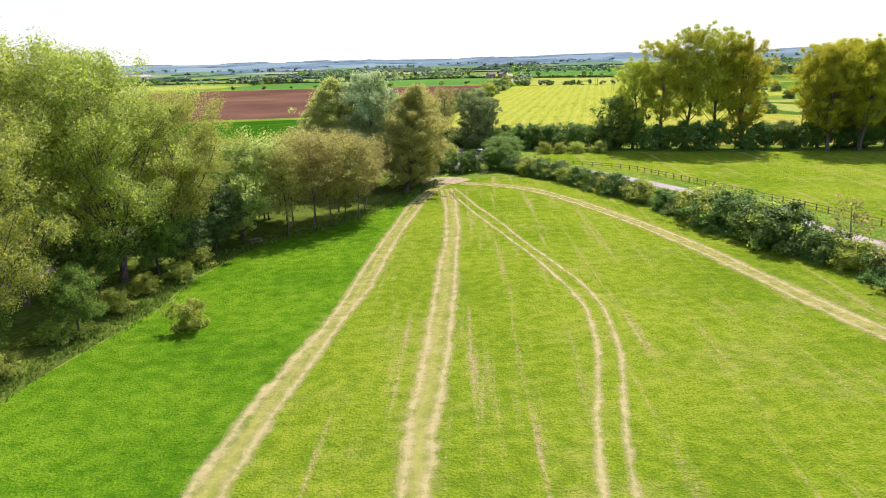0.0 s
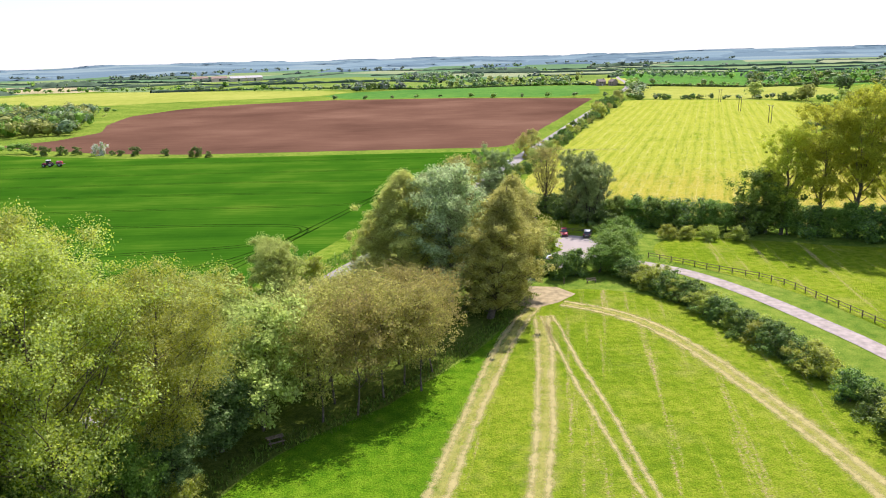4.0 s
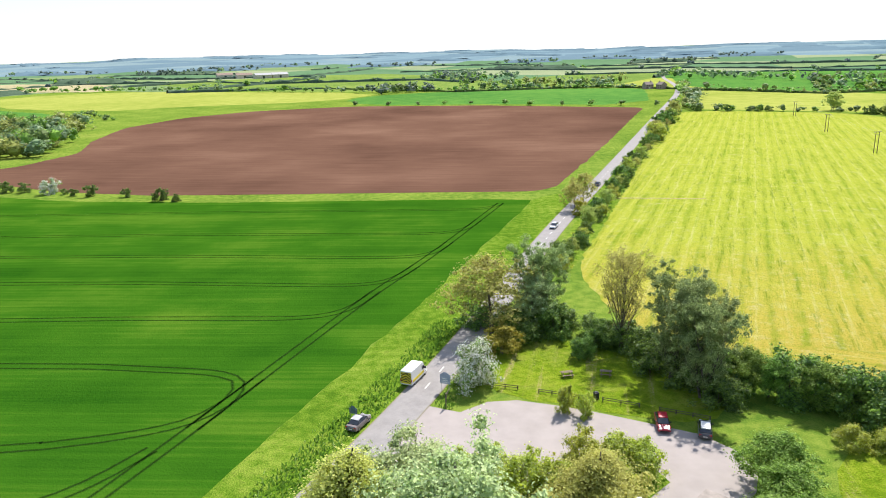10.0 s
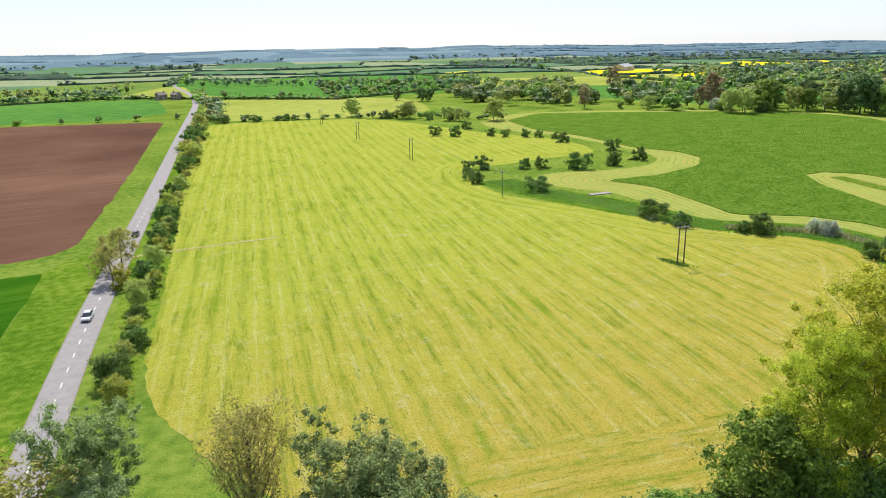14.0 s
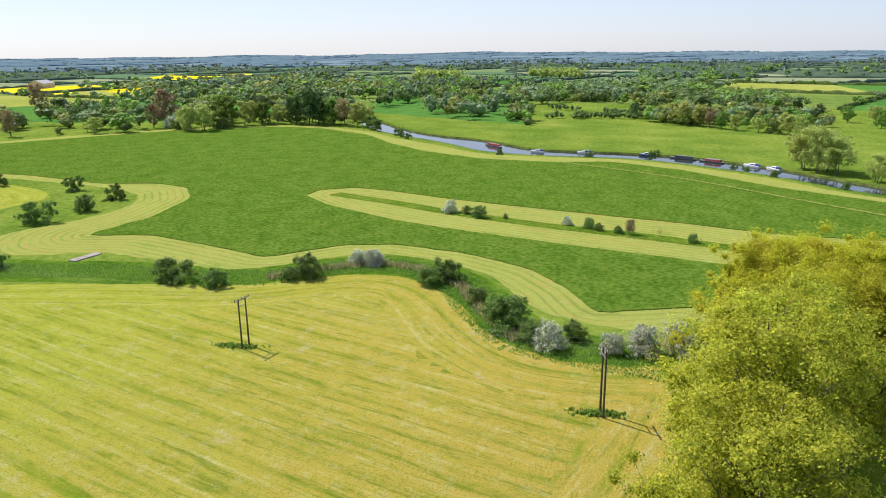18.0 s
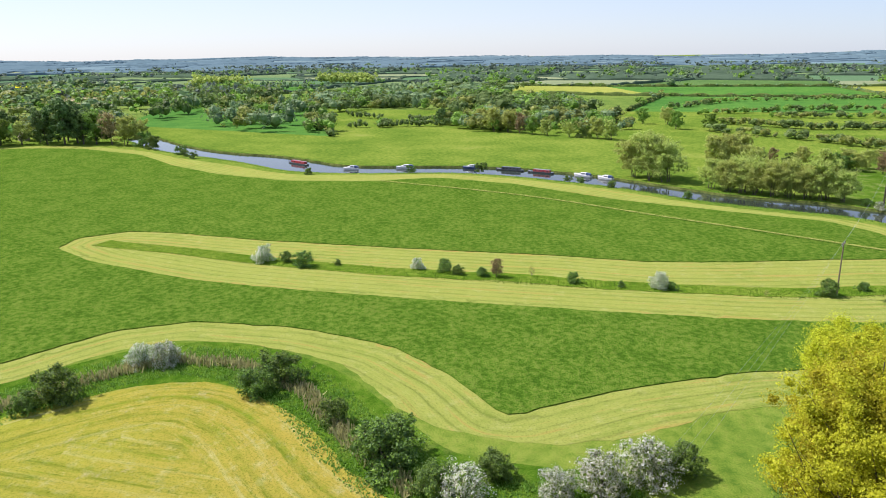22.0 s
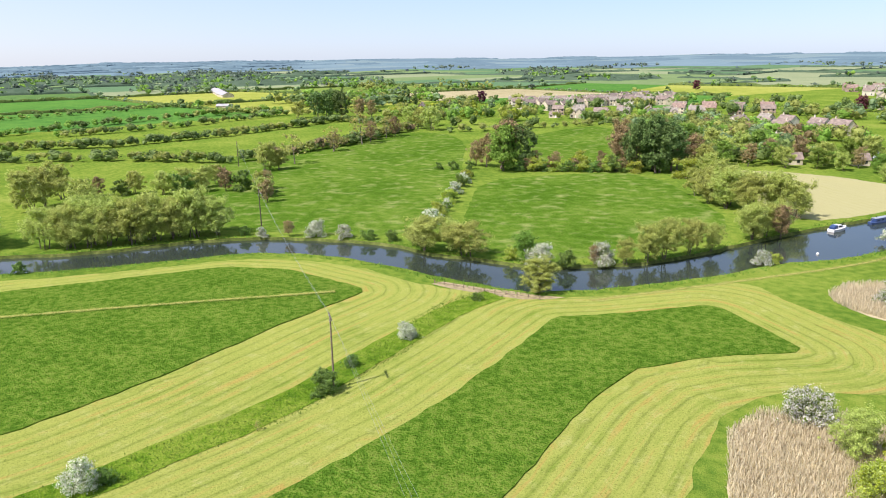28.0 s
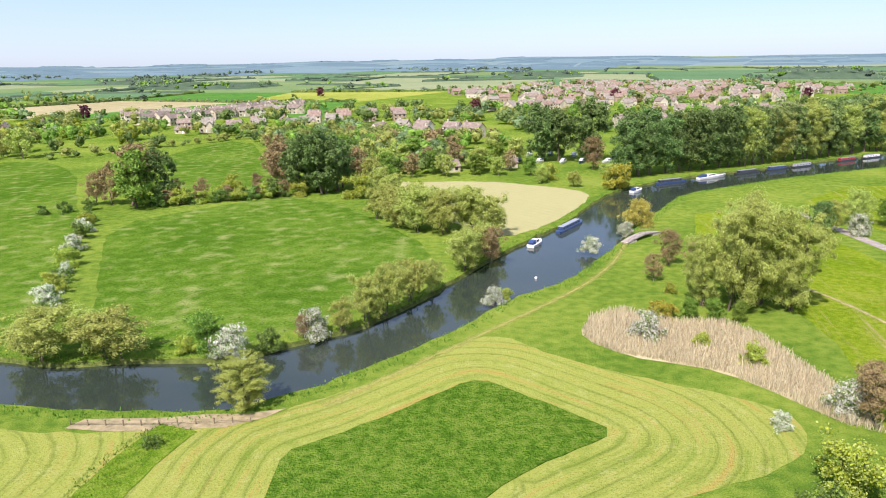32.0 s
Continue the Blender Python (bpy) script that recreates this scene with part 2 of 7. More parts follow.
LAWN = turf("lush_grass", (0.05, 0.14, 0.006), (0.088, 0.202, 0.008), (0.145, 0.265, 0.014), 0.05, 0.7, (0.17, 0.24, 0.03), 0.58, 0.8, 0.2, 1.2, fleck=0.9)
PADDOCK = turf("grazed_grass", (0.105, 0.185, 0.01), (0.168, 0.248, 0.014), (0.24, 0.298, 0.028), 0.05, 0.8, (0.33, 0.315, 0.08), 0.5, 0.8, 0.09, 1.2, fleck=0.8, litter=78)
ROUGH = turf("rough_grass", (0.075, 0.145, 0.018), (0.14, 0.215, 0.028), (0.21, 0.265, 0.045), 0.03, 0.5, (0.26, 0.275, 0.08), 0.6, 0.8, 0.03, 0.8)
VERGE = turf("verge_grass", (0.06, 0.135, 0.01), (0.115, 0.205, 0.016), (0.205, 0.275, 0.038), 0.05, 0.6, relief=1.0, fleck=0.7)
PASTURE = turf("pasture_grass", (0.05, 0.115, 0.01), (0.083, 0.158, 0.016), (0.135, 0.205, 0.032), 0.03, 0.3, (0.26, 0.29, 0.1), 0.5, 0.7, 0.15, 1.2, 1.6, fleck=1.0)
UNCUT = turf("uncut_meadow", (0.05, 0.12, 0.011), (0.096, 0.186, 0.018), (0.17, 0.245, 0.038), 0.12, 0.8, (0.15, 0.2, 0.035), 0.6, 0.85, 0.05, 1.5, 3.2, fleck=0.65, blotch=0.2)
LUSH = turf("lush_bank_grass", (0.04, 0.11, 0.008), (0.08, 0.17, 0.013), (0.15, 0.235, 0.028), 0.08, 0.6, (0.19, 0.21, 0.06), 0.56, 0.76, 0.12, 1.2, fleck=0.9)
UNDERWOOD = turf("wood_floor", (0.05, 0.075, 0.015), (0.085, 0.125, 0.018), (0.13, 0.17, 0.035), 0.2, 1.5)
REED_BED = turf("reed_litter", (0.3, 0.26, 0.15), (0.42, 0.37, 0.22), (0.5, 0.45, 0.28), 0.1, 1.5)


def crop_paint():
    n = Nodes("young_wheat", 0.95, 0.0)
    drill = n.noise(1.0, 4, 0.6, n.place((0.03, 1.1, 1), -3))
    band = n.noise(1.0, 3, 0.5, n.place((0.004, 0.09, 1), -3))
    patch = n.noise(0.035, 6, 0.6)
    f = n.math("ADD", n.math("MULTIPLY", drill, 0.3), n.math("ADD", n.math("MULTIPLY", patch, 0.45), n.math("MULTIPLY", band, 0.3)))
    c = n.ramp(f, [(0.38, (0.013, 0.062, 0.004)), (0.53, (0.029, 0.1, 0.006)), (0.66, (0.072, 0.148, 0.012))])
    n.colour(n.mix(n.math("MULTIPLY", n.span(n.noise(2.2, 5, 0.75), 0.45, 0.7), 0.5), c, (0.028, 0.11, 0.005)))
    n.bump(n.noise(2.5, 4, 0.7), 0.6, 0.3)
    return n.m


def soil_paint():
    n = Nodes("bare_soil", 0.95, 0.0)
    drill = n.noise(1.0, 4, 0.6, n.place((0.03, 0.7, 1), -8))
    patch = n.noise(0.012, 5)
    f = n.math("ADD", n.math("MULTIPLY", drill, 0.35), n.math("MULTIPLY", patch, 0.65))
    n.colour(n.ramp(f, [(0.36, (0.085, 0.045, 0.03)), (0.52, (0.125, 0.068, 0.045)), (0.68, (0.18, 0.105, 0.07))]))
    n.bump(n.noise(1.5, 5, 0.7), 0.6, 0.2)
    return n.m


CROP, SOIL = crop_paint(), soil_paint()
STRAW = rows_turf("mown_grassland", (0.17, 0.25, 0.018), (0.31, 0.34, 0.042), (0.45, 0.43, 0.19), 5.2, 0.53, 0.73, 0.12, relief=0.9, gold=(0.375, 0.3, 0.055))
HAY = rows_turf("cut_hay", (0.163, 0.233, 0.034), (0.29, 0.325, 0.072), (0.39, 0.392, 0.15), 2.6, 0.5, 0.7, 0.5, 0.8, 0.4, rust=(0.36, 0.25, 0.07))

BLEACHED = rows_turf("bleached_hay", (0.28, 0.28, 0.1), (0.36, 0.345, 0.17), (0.41, 0.385, 0.22), 3.0, 0.4, 0.66, 0.2, 0.5, 0.4)


def track_paint(name, c, spread, most=0.8):
    n = Nodes(name, 0.95, 0.0)
    n.colour(n.ramp(n.noise(1.2, 5, 0.7), [(0.35, tuple(v * 0.75 for v in c)), (0.65, c)]))
    side = n.math("ABSOLUTE", n.attr("across"))
    k = n.math("ADD", n.math("SUBTRACT", 1.0, side), n.math("MULTIPLY", n.math("SUBTRACT", n.noise(0.45, 8, 0.8), 0.5), spread))
    return n.mask(n.math("MULTIPLY", n.span(k, 0.0, 1.1), most)).m


TRACK = track_paint("worn_track", (0.5, 0.44, 0.2), 2.8, 0.66)
TRACK_DIM = track_paint("faint_track", (0.4, 0.39, 0.11), 2.6, 0.62)
TRAMLINE = track_paint("tramline_soil", (0.018, 0.05, 0.007), 1.2, 0.9)


def road_paint():
    n = Nodes("asphalt", 0.9, 0.2)
    side = n.math("ABSOLUTE", n.attr("across"))
    wear = n.noise(0.5, 6, 0.7, n.place((1, 1, 1)))
    c = n.ramp(n.math("ADD", n.math("MULTIPLY", wear, 0.6), n.math("MULTIPLY", n.noise(8.0, 3), 0.3)), [(0.3, (0.2, 0.188, 0.178)), (0.7, (0.31, 0.295, 0.28))])
    n.colour(n.mix(n.span(side, 0.86, 1.0), c, (0.2, 0.18, 0.12)))
    n.bump(n.noise(20, 3), 0.2, 0.02)
    return n.m


ROAD = road_paint()
GRAVEL = plain("pale_gravel", (0.31, 0.278, 0.258), 0.9, 0, 0.07, 0.3, 0.05)
DRIVE = plain("drive_gravel", (0.30, 0.265, 0.24), 0.9, 0, 0.2, 0.8, 0.1)
BARE = plain("bare_earth", (0.29, 0.24, 0.14), 0.95, 0, 0.25, 0.8, 0.1)
WHITE = plain("road_paint_white", (0.7, 0.7, 0.66), 0.7)


def water_paint():
    n = Nodes("river_water", 0.06, 0.5)
    n.colour(n.ramp(n.noise(0.05, 3), [(0.3, (0.024, 0.035, 0.027)), (0.7, (0.038, 0.05, 0.038))]))
    n.bump(n.noise(1.2, 4, 0.6, n.place((1, 1, 1), 20)), 0.12, 0.05)
    return n.m


WATER = water_paint()
BANK = turf("river_bank", (0.05, 0.07, 0.02), (0.1, 0.13, 0.03), (0.17, 0.19, 0.06), 0.2, 1.2)
BARK = plain("bark", (0.14, 0.115, 0.085), 0.9, 0, 0.4, 4.0, 0.1)
BARK_PALE = plain("pale_bark", (0.22, 0.19, 0.14), 0.9, 0, 0.3, 4.0, 0.1)
TIMBER = plain("weathered_timber", (0.2, 0.16, 0.11), 0.85, 0, 0.3, 4.0, 0.1)
L_POPLAR = leafy("poplar_leaves", (0.13, 0.165, 0.015), (0.27, 0.3, 0.034), 0.62)
L_POPLAR_B = leafy("bright_poplar_leaves", (0.16, 0.178, 0.014), (0.31, 0.315, 0.034), 0.68, None, 1.12)
L_POPLAR_Y = leafy("young_poplar_leaves", (0.195, 0.2, 0.01), (0.33, 0.33, 0.025), 0.6, None, 0.95)
L_WOOD = leafy("wood_edge_leaves", (0.115, 0.15, 0.035), (0.27, 0.3, 0.09), 0.6, None, 1.05)
L_BRONZE = leafy("bronze_leaves", (0.19, 0.195, 0.045), (0.31, 0.312, 0.09), 0.6, None, 0.98)
L_BROWN = leafy("opening_buds", (0.165, 0.15, 0.055), (0.3, 0.29, 0.075), 0.62, (0.36, 0.38, 0.08))
L_SILVER = leafy("silvery_leaves", (0.13, 0.165, 0.06), (0.29, 0.325, 0.165), 0.5)
L_GREEN = leafy("green_leaves", (0.055, 0.1, 0.013), (0.13, 0.2, 0.034), 0.45)
L_DARK = leafy("dark_leaves", (0.03, 0.06, 0.013), (0.085, 0.13, 0.038), 0.25)
L_OLIVE = leafy("willow_leaves", (0.13, 0.16, 0.035), (0.255, 0.285, 0.08), 0.5, None, 1.08)
L_YELLOW = leafy("yellow_leaves", (0.15, 0.15, 0.018), (0.25, 0.235, 0.035), 0.4)
L_PURPLE = leafy("purple_leaves", (0.04, 0.012, 0.02), (0.09, 0.03, 0.04), 0.25)
L_RUST = leafy("rusty_leaves", (0.115, 0.09, 0.04), (0.2, 0.155, 0.075), 0.35)
BLOSSOM = leafy("blossom", (0.32, 0.305, 0.24), (0.38, 0.365, 0.31), 0.4, None, 1.15)
REEDS = leafy("dry_reeds", (0.27, 0.235, 0.15), (0.37, 0.335, 0.22), 0.35, None, 1.02)
SWARD = leafy("grass_tufts", (0.05, 0.11, 0.01), (0.1, 0.17, 0.022), 0.4, None, 0.85)

# ---- shaping ----
from mathutils.geometry import delaunay_2d_cdt


def chaikin(pts, closed=True, times=2, keep=0.25):
    """Rounds the corners of an outline."""
    p = np.array(pts, float)
    for _ in range(times):
        q = np.roll(p, -1, 0) if closed else p[1:]
        a = p if closed else p[:-1]
        r = np.empty((2 * len(a), 2))
        r[0::2], r[1::2] = a * (1 - keep) + q * keep, a * keep + q * (1 - keep)
        p = r if closed else np.vstack([p[:1], r, p[-1:]])
    return p


def resample(p, step, closed=False):
    if closed:
        p = np.vstack([p, p[:1]])
    d = np.r_[0, np.cumsum(np.linalg.norm(np.diff(p, axis=0), axis=1))]
    s = np.linspace(0, d[-1], max(int(d[-1] / step), 2) + 1)
    r = np.c_[np.interp(s, d, p[:, 0]), np.interp(s, d, p[:, 1])]
    return r[:-1] if closed else r


def inside(pts, poly):
    """Which of the points lie within the outline."""
    x, y = np.asarray(pts, float).T
    res = np.zeros(len(x), bool)
    a, b = poly, np.roll(poly, -1, 0)
    for (x0, y0), (x1, y1) in zip(a, b):
        if y0 == y1:
            continue
        res ^= ((y0 > y) != (y1 > y)) & (x < (x1 - x0) * (y - y0) / (y1 - y0) + x0)
    return res


def gap_to(pts, poly, closed=True):
    """The distance of each point to the nearest point of an outline."""
    pts = np.asarray(pts, float)
    res = np.full(len(pts), 1e9)
    a = poly if closed else poly[:-1]
    b = np.roll(poly, -1, 0) if closed else poly[1:]
    for p, q in zip(a, b):
        d = q - p
        k = np.clip(((pts - p) @ d) / max(d @ d, 1e-9), 0, 1)
        res = np.minimum(res, np.hypot(*(pts - p - k[:, None] * d).T))
    return res


def gap_run(pts, poly):
    """The distance of each point to a closed outline, and how far along it the nearest place lies."""
    pts = np.asarray(pts, float)
    res, run, gone = np.full(len(pts), 1e9), np.zeros(len(pts)), 0.0
    for p, q in zip(poly, np.roll(poly, -1, 0)):
        d = q - p
        size = math.hypot(*d)
        k = np.clip(((pts - p) @ d) / max(d @ d, 1e-9), 0, 1)
        e = np.hypot(*(pts - p - k[:, None] * d).T)
        near = e < res
        res[near], run[near] = e[near], gone + k[near] * size
        gone += size
    return res, run


def from_arrays(name, verts, faces, mats=(), smooth=False):
    me = bpy.data.meshes.new(name)
    me.from_pydata(np.asarray(verts, float).tolist(), [], faces if isinstance(faces, list) else np.asarray(faces).tolist())
    for m in mats:
        me.materials.append(m)
    if smooth:
        me.shade_smooth()
    return me


def give(me, name, values, where="POINT"):
    me.attributes.new(name, "FLOAT", where).data.foreach_set("value", np.asarray(values, np.float32))


rng = np.random.default_rng(7)


def rough_edge(poly, step=2.0, amount=0.25):
    p = resample(poly, step, True)
    return p + rng.normal(0, amount, p.shape)


def sheet(name, outline, z, mat, step=0, row=None, holes=(), rise=0.0, edge=0.25, label="", category="field", kind="structure"):
    """A flat piece of land within an outline; step: spacing of inner points; row: metres across its rows; rise: it stands that far above z, with a skirt."""
    poly = rough_edge(outline, 2.5 if step or rise else 5.0, edge)
    pts = [Vector(p) for p in poly]
    edges = [(k, (k + 1) % len(poly)) for k in range(len(poly))]
    if step:
        lo, hi = poly.min(0), poly.max(0)
        gx, gy = np.meshgrid(np.arange(lo[0], hi[0], step), np.arange(lo[1], hi[1], step))
        q = np.c_[gx.ravel(), gy.ravel()] + rng.uniform(-0.25 * step, 0.25 * step, (gx.size, 2))
        q = q[inside(q, poly)]
        q = q[gap_to(q, poly) > step * 0.4]
        pts += [Vector(p) for p in q]
    v, _, f, *_ = delaunay_2d_cdt(pts, edges, [], 1, 1e-4)
    v = np.array([(p.x, p.y) for p in v])
    f = [list(t) for t in f]
    height = np.full(len(v), z)
    if rise:
        height += rise + rng.normal(0, rise * 0.12, len(v))
    verts = np.c_[v, height]
    if rise:
        n = len(verts)
        count = {}
        for t in f:
            for a, b in zip(t, t[1:] + t[:1]):
                count[(a, b)] = 1
        rim = [e for e in count if (e[1], e[0]) not in count]
        low = {}
        extra = []
        for a, b in rim:
            for k in (a, b):
                if k not in low:
                    low[k] = n + len(extra)
                    extra.append((*v[k], z - 0.05))
            f.append([b, a, low[a], low[b]])
        verts = np.vstack([verts, extra])
    me = from_arrays(name, verts, f, (mat,))
    if row is not None:
        loops = np.concatenate([np.array(t) for t in f])
        mids = np.concatenate([np.repeat(verts[t, :2].mean(0)[None], len(t), 0) for t in f])
        a, b = row(verts[loops, :2], mids)
        give(me, "row", a, "CORNER")
        give(me, "run", b, "CORNER")
    return tagged(new(name, me), label, category, kind=kind)


def ribbon(name, line, width, z, mat, label="", category="path", closed=False, step=3.0, kind="structure", wander=0.0, parent=None):
    """A strip along a line."""
    p = resample(chaikin(line, closed), step)
    d = np.gradient(p, axis=0)
    nrm = np.c_[-d[:, 1], d[:, 0]] / np.linalg.norm(d, axis=1)[:, None]
    if wander:
        p = p + nrm * (np.convolve(rng.normal(0, wander, len(p) + 8), np.ones(9) / 3, "valid"))[:, None]
    n = len(p)
    across = (-1.0, 0.0, 1.0)
    verts = np.vstack([np.c_[p + nrm * a * width / 2, np.full(n, z)] for a in across])
    faces = [[k + (j + 1) * n, k + j * n, k + 1 + j * n, k + 1 + (j + 1) * n] for j in range(2) for k in range(n - 1)]
    me = from_arrays(name, verts, faces, (mat,))
    give(me, "across", np.repeat(across, n))
    ob = new(name, me)
    if parent:
        ob.parent = parent
        return ob
    return tagged(ob, label, category, kind=kind)


def along(p, q, n):
    return [tuple(np.array(p) + (np.array(q) - np.array(p)) * k / (n - 1)) for k in range(n)]


# ---- the land ----
MID = np.array((120.0, 150.0))
NEAR_BANK = [(560, 352), (498, 318), (462, 281), (440, 260), (414, 242), (403, 220), (399, 200), (397, 173), (385, 150), (362, 124), (345, 109), (324, 97), (304, 76), (291, 60), (272, 53), (251, 54),
             (237, 57), (216, 58), (209, 54), (195, 42), (182, 27), (172, 13), (160, 4), (152, -9), (142, -24), (132, -44), (118, -66), (104, -91), (79, -106), (49, -123), (3, -141), (-90, -186)]
FAR_BANK = [(572, 338), (511, 303), (478, 273), (468, 252), (447, 233), (426, 217), (418, 195), (416, 171), (404, 140), (382, 115), (362, 100), (331, 82), (319, 65), (306, 50), (285, 40), (262, 36),
            (248, 41), (234, 39), (220, 40), (208, 31), (199, 25), (188, 9), (178, -11), (164, -32), (149, -53), (131, -90), (115, -110), (92, -126), (66, -139), (36, -154), (-22, -184), (-84, -214)]
near_bank, far_bank = chaikin(NEAR_BANK, False), chaikin(FAR_BANK, False)
river = np.vstack([near_bank, far_bank[::-1]])
river = resample(river, 4.0, True) + rng.normal(0, 0.35, (len(resample(river, 4.0, True)), 2))


def ellipse(x, y, rx, ry, turn=0, n=40):
    a = np.linspace(0, 2 * math.pi, n, endpoint=False)
    r = 1 + 0.12 * np.sin(3 * a + x) + 0.08 * np.sin(5 * a + y)
    c, s = math.cos(radians(turn)), math.sin(radians(turn))
    u, w = rx * r * np.cos(a), ry * r * np.sin(a)
    return np.c_[x + u * c - w * s, y + u * s + w * c]


LAKES = [ellipse(1110, -75, 62, 45, 60), ellipse(1085, -190, 34, 26, 40), ellipse(1765, 335, 110, 80, 100)]


def lift(x, y):
    """The height of the far land: flat near by, low hills at the edge."""
    r = np.hypot(x - MID[0], y - MID[1])
    a = np.arctan2(y - MID[1], x - MID[0])
    k = np.clip((r - 1950) / 2700, 0, 1)
    crest = 24 + 8 * np.sin(a) + 15 * np.clip(-np.sin(a), 0, 1) ** 2 + 4 * np.sin(a * 7 + 1) + 3 * np.sin(a * 17) + 2 * np.sin(a * 41 + 2)
    return k * k * (3 - 2 * k) * crest + 2.5 * k * np.sin(x / 190) * np.sin(y / 230)


def ground_sheet():
    ring_n = 144
    ang = np.linspace(0, 2 * math.pi, ring_n, endpoint=False)
    circle = MID + 1900 * np.c_[np.cos(ang), np.sin(ang)]
    loops = [circle, river] + LAKES
    pts, edges = [], []
    for lp in loops:
        o = len(pts)
        pts += [Vector(p) for p in lp]
        edges += [(o + k, o + (k + 1) % len(lp)) for k in range(len(lp))]
    v, _, f, *_ = delaunay_2d_cdt(pts, edges, [], 1, 1e-4)
    v = np.array([(p.x, p.y) for p in v])
    mid = np.array([v[list(t)].mean(0) for t in f])
    keep = ~inside(mid, river)
    for lk in LAKES:
        keep &= ~inside(mid, lk)
    f = [list(t) for t, k in zip(f, keep) if k]
    verts = [(x, y, 0.0) for x, y in v]
    last = list(range(ring_n))
    for r in np.geomspace(1900, 4780, 20)[1:]:
        o = len(verts)
        q = MID + r * np.c_[np.cos(ang), np.sin(ang)]
        verts += [(x, y, h) for (x, y), h in zip(q, lift(q[:, 0], q[:, 1]))]
        for k in range(ring_n):
            j = (k + 1) % ring_n
            f.append([last[k], o + k, o + j, last[j]])
        last = list(range(o, o + ring_n))
    return tagged(new("ground", from_arrays("ground", verts, f, (ROUGH,))), "flat river plain of rough green grassland", "ground", kind="structure")


ground_sheet()


def basin(name, loop, depth, level, label, category):
    """Water with the bank that goes down into it."""
    n = len(loop)
    cen = loop.mean(0)
    nx = np.roll(loop, -1, 0) - np.roll(loop, 1, 0)
    nrm = np.c_[nx[:, 1], -nx[:, 0]] / np.linalg.norm(nx, axis=1)[:, None]
    area = 0.5 * np.sum(loop[:, 0] * np.roll(loop[:, 1], -1) - np.roll(loop[:, 0], -1) * loop[:, 1])
    inn = loop - nrm * (0.9 if area > 0 else -0.9)
    verts = np.vstack([np.c_[loop, np.full(n, 0.0)], np.c_[inn, np.full(n, -depth)]])
    bank = from_arrays(name + "_bank", verts, [[k, (k + 1) % n, n + (k + 1) % n, n + k] for k in range(n)], (BANK,))
    tagged(new(name + "_bank", bank), "low grassy bank down to the water", "bank", kind="structure")
    v, _, f, *_ = delaunay_2d_cdt([Vector(p) for p in loop], [(k, (k + 1) % n) for k in range(n)], [], 1, 1e-4)
    tagged(new(name, from_arrays(name, [(p.x, p.y, level) for p in v], [list(t) for t in f], (WATER,))), label, category, kind="structure")


basin("river", river, 1.6, -0.75, "calm blue-grey river water between grassy banks", "river")
for lk in LAKES:
    basin("lake", lk, 1.2, -0.5, "pale blue lake far off among trees", "lake")

# fields near by
LAWN_EDGE = [(-95, -120), (-40, 20), (-27, 52), (-23, 65), (-18, 75), (-15, 89), (-10, 101), (0, 109), (12, 123), (23, 141), (28, 150)]
TRACK_A = [(-45, -100), (-16, 10), (-8, 40), (-4, 54), (3, 74), (11, 103), (20, 133), (27, 147)]
DRIVE_LINE = [(40, 176), (46, 170), (51, 166), (56, 161), (60, 154), (63.5, 145), (66, 136), (69, 124), (70.5, 112), (72, 95), (74, 60), (77, 0), (79, -60)]
sheet("lawn", chaikin(LAWN_EDGE + TRACK_A[::-1], True, 1), 0.03, LAWN, label="lush bright green grass beside the wood", category="grass")
sheet("paddock", chaikin([(-45, -100), (-16, 10), (-8, 40), (-4, 54), (3, 74), (11, 103), (20, 133), (26, 151), (35, 154), (50, 146), (54, 125), (58, 110), (60, 90), (62, 60), (66, 0), (70, -100)], True, 1), 0.04, PADDOCK,
      label="mown yellow-green field with dry patches and wheel tracks", category="field")
sheet("paddock", chaikin([(55, 168), (62, 160), (70, 150), (76, 124), (80, 100), (84, 50), (86, -40), (106, -70), (120, -30), (121, 0), (120, 40), (132, 70), (148, 120), (158, 150), (125, 163), (96, 173), (79, 181), (65, 187), (56, 180)], True, 1),
      0.035, PADDOCK, label="grazed green field behind a timber fence", category="field")
sheet("wood_floor", chaikin(LAWN_EDGE + [(16, 160), (0, 165), (-16, 135), (-30, 100), (-52, 40), (-110, -110)], True, 1), 0.02, UNDERWOOD, label="dark leaf litter and nettles under the trees", category="wood floor")
sheet("picnic_lawn", chaikin([(15, 209), (18, 202), (31, 197), (46, 190), (53, 198), (46, 210), (32, 222), (23, 222)], True, 2), 0.03, PADDOCK, label="small bright lawn beside the car park", category="grass")
CAR_PARK = chaikin([(8, 199), (11, 195.5), (15, 197), (18, 201), (31, 196), (46, 189), (49, 182), (47, 176), (39, 168), (31, 164), (28, 160), (25, 163), (27, 172), (24, 179), (14, 180), (7, 183), (3, 182)], True, 1)
sheet("car_park", CAR_PARK, 0.05, GRAVEL,
      label="pale worn gravel car park", category="car park")
sheet("planted_bed", chaikin([(24, 183), (29, 186), (37, 183), (38, 178), (32, 174), (27, 176)], True, 2), 0.08, VERGE, label="grassy island with bushes in the car park", category="grass")
CROP_EDGE = [(39, 340), (38, 333), (22, 287), (7, 244), (-4, 213), (-14, 186), (-27, 152), (-39, 118), (-62, 60), (-120, -80)]
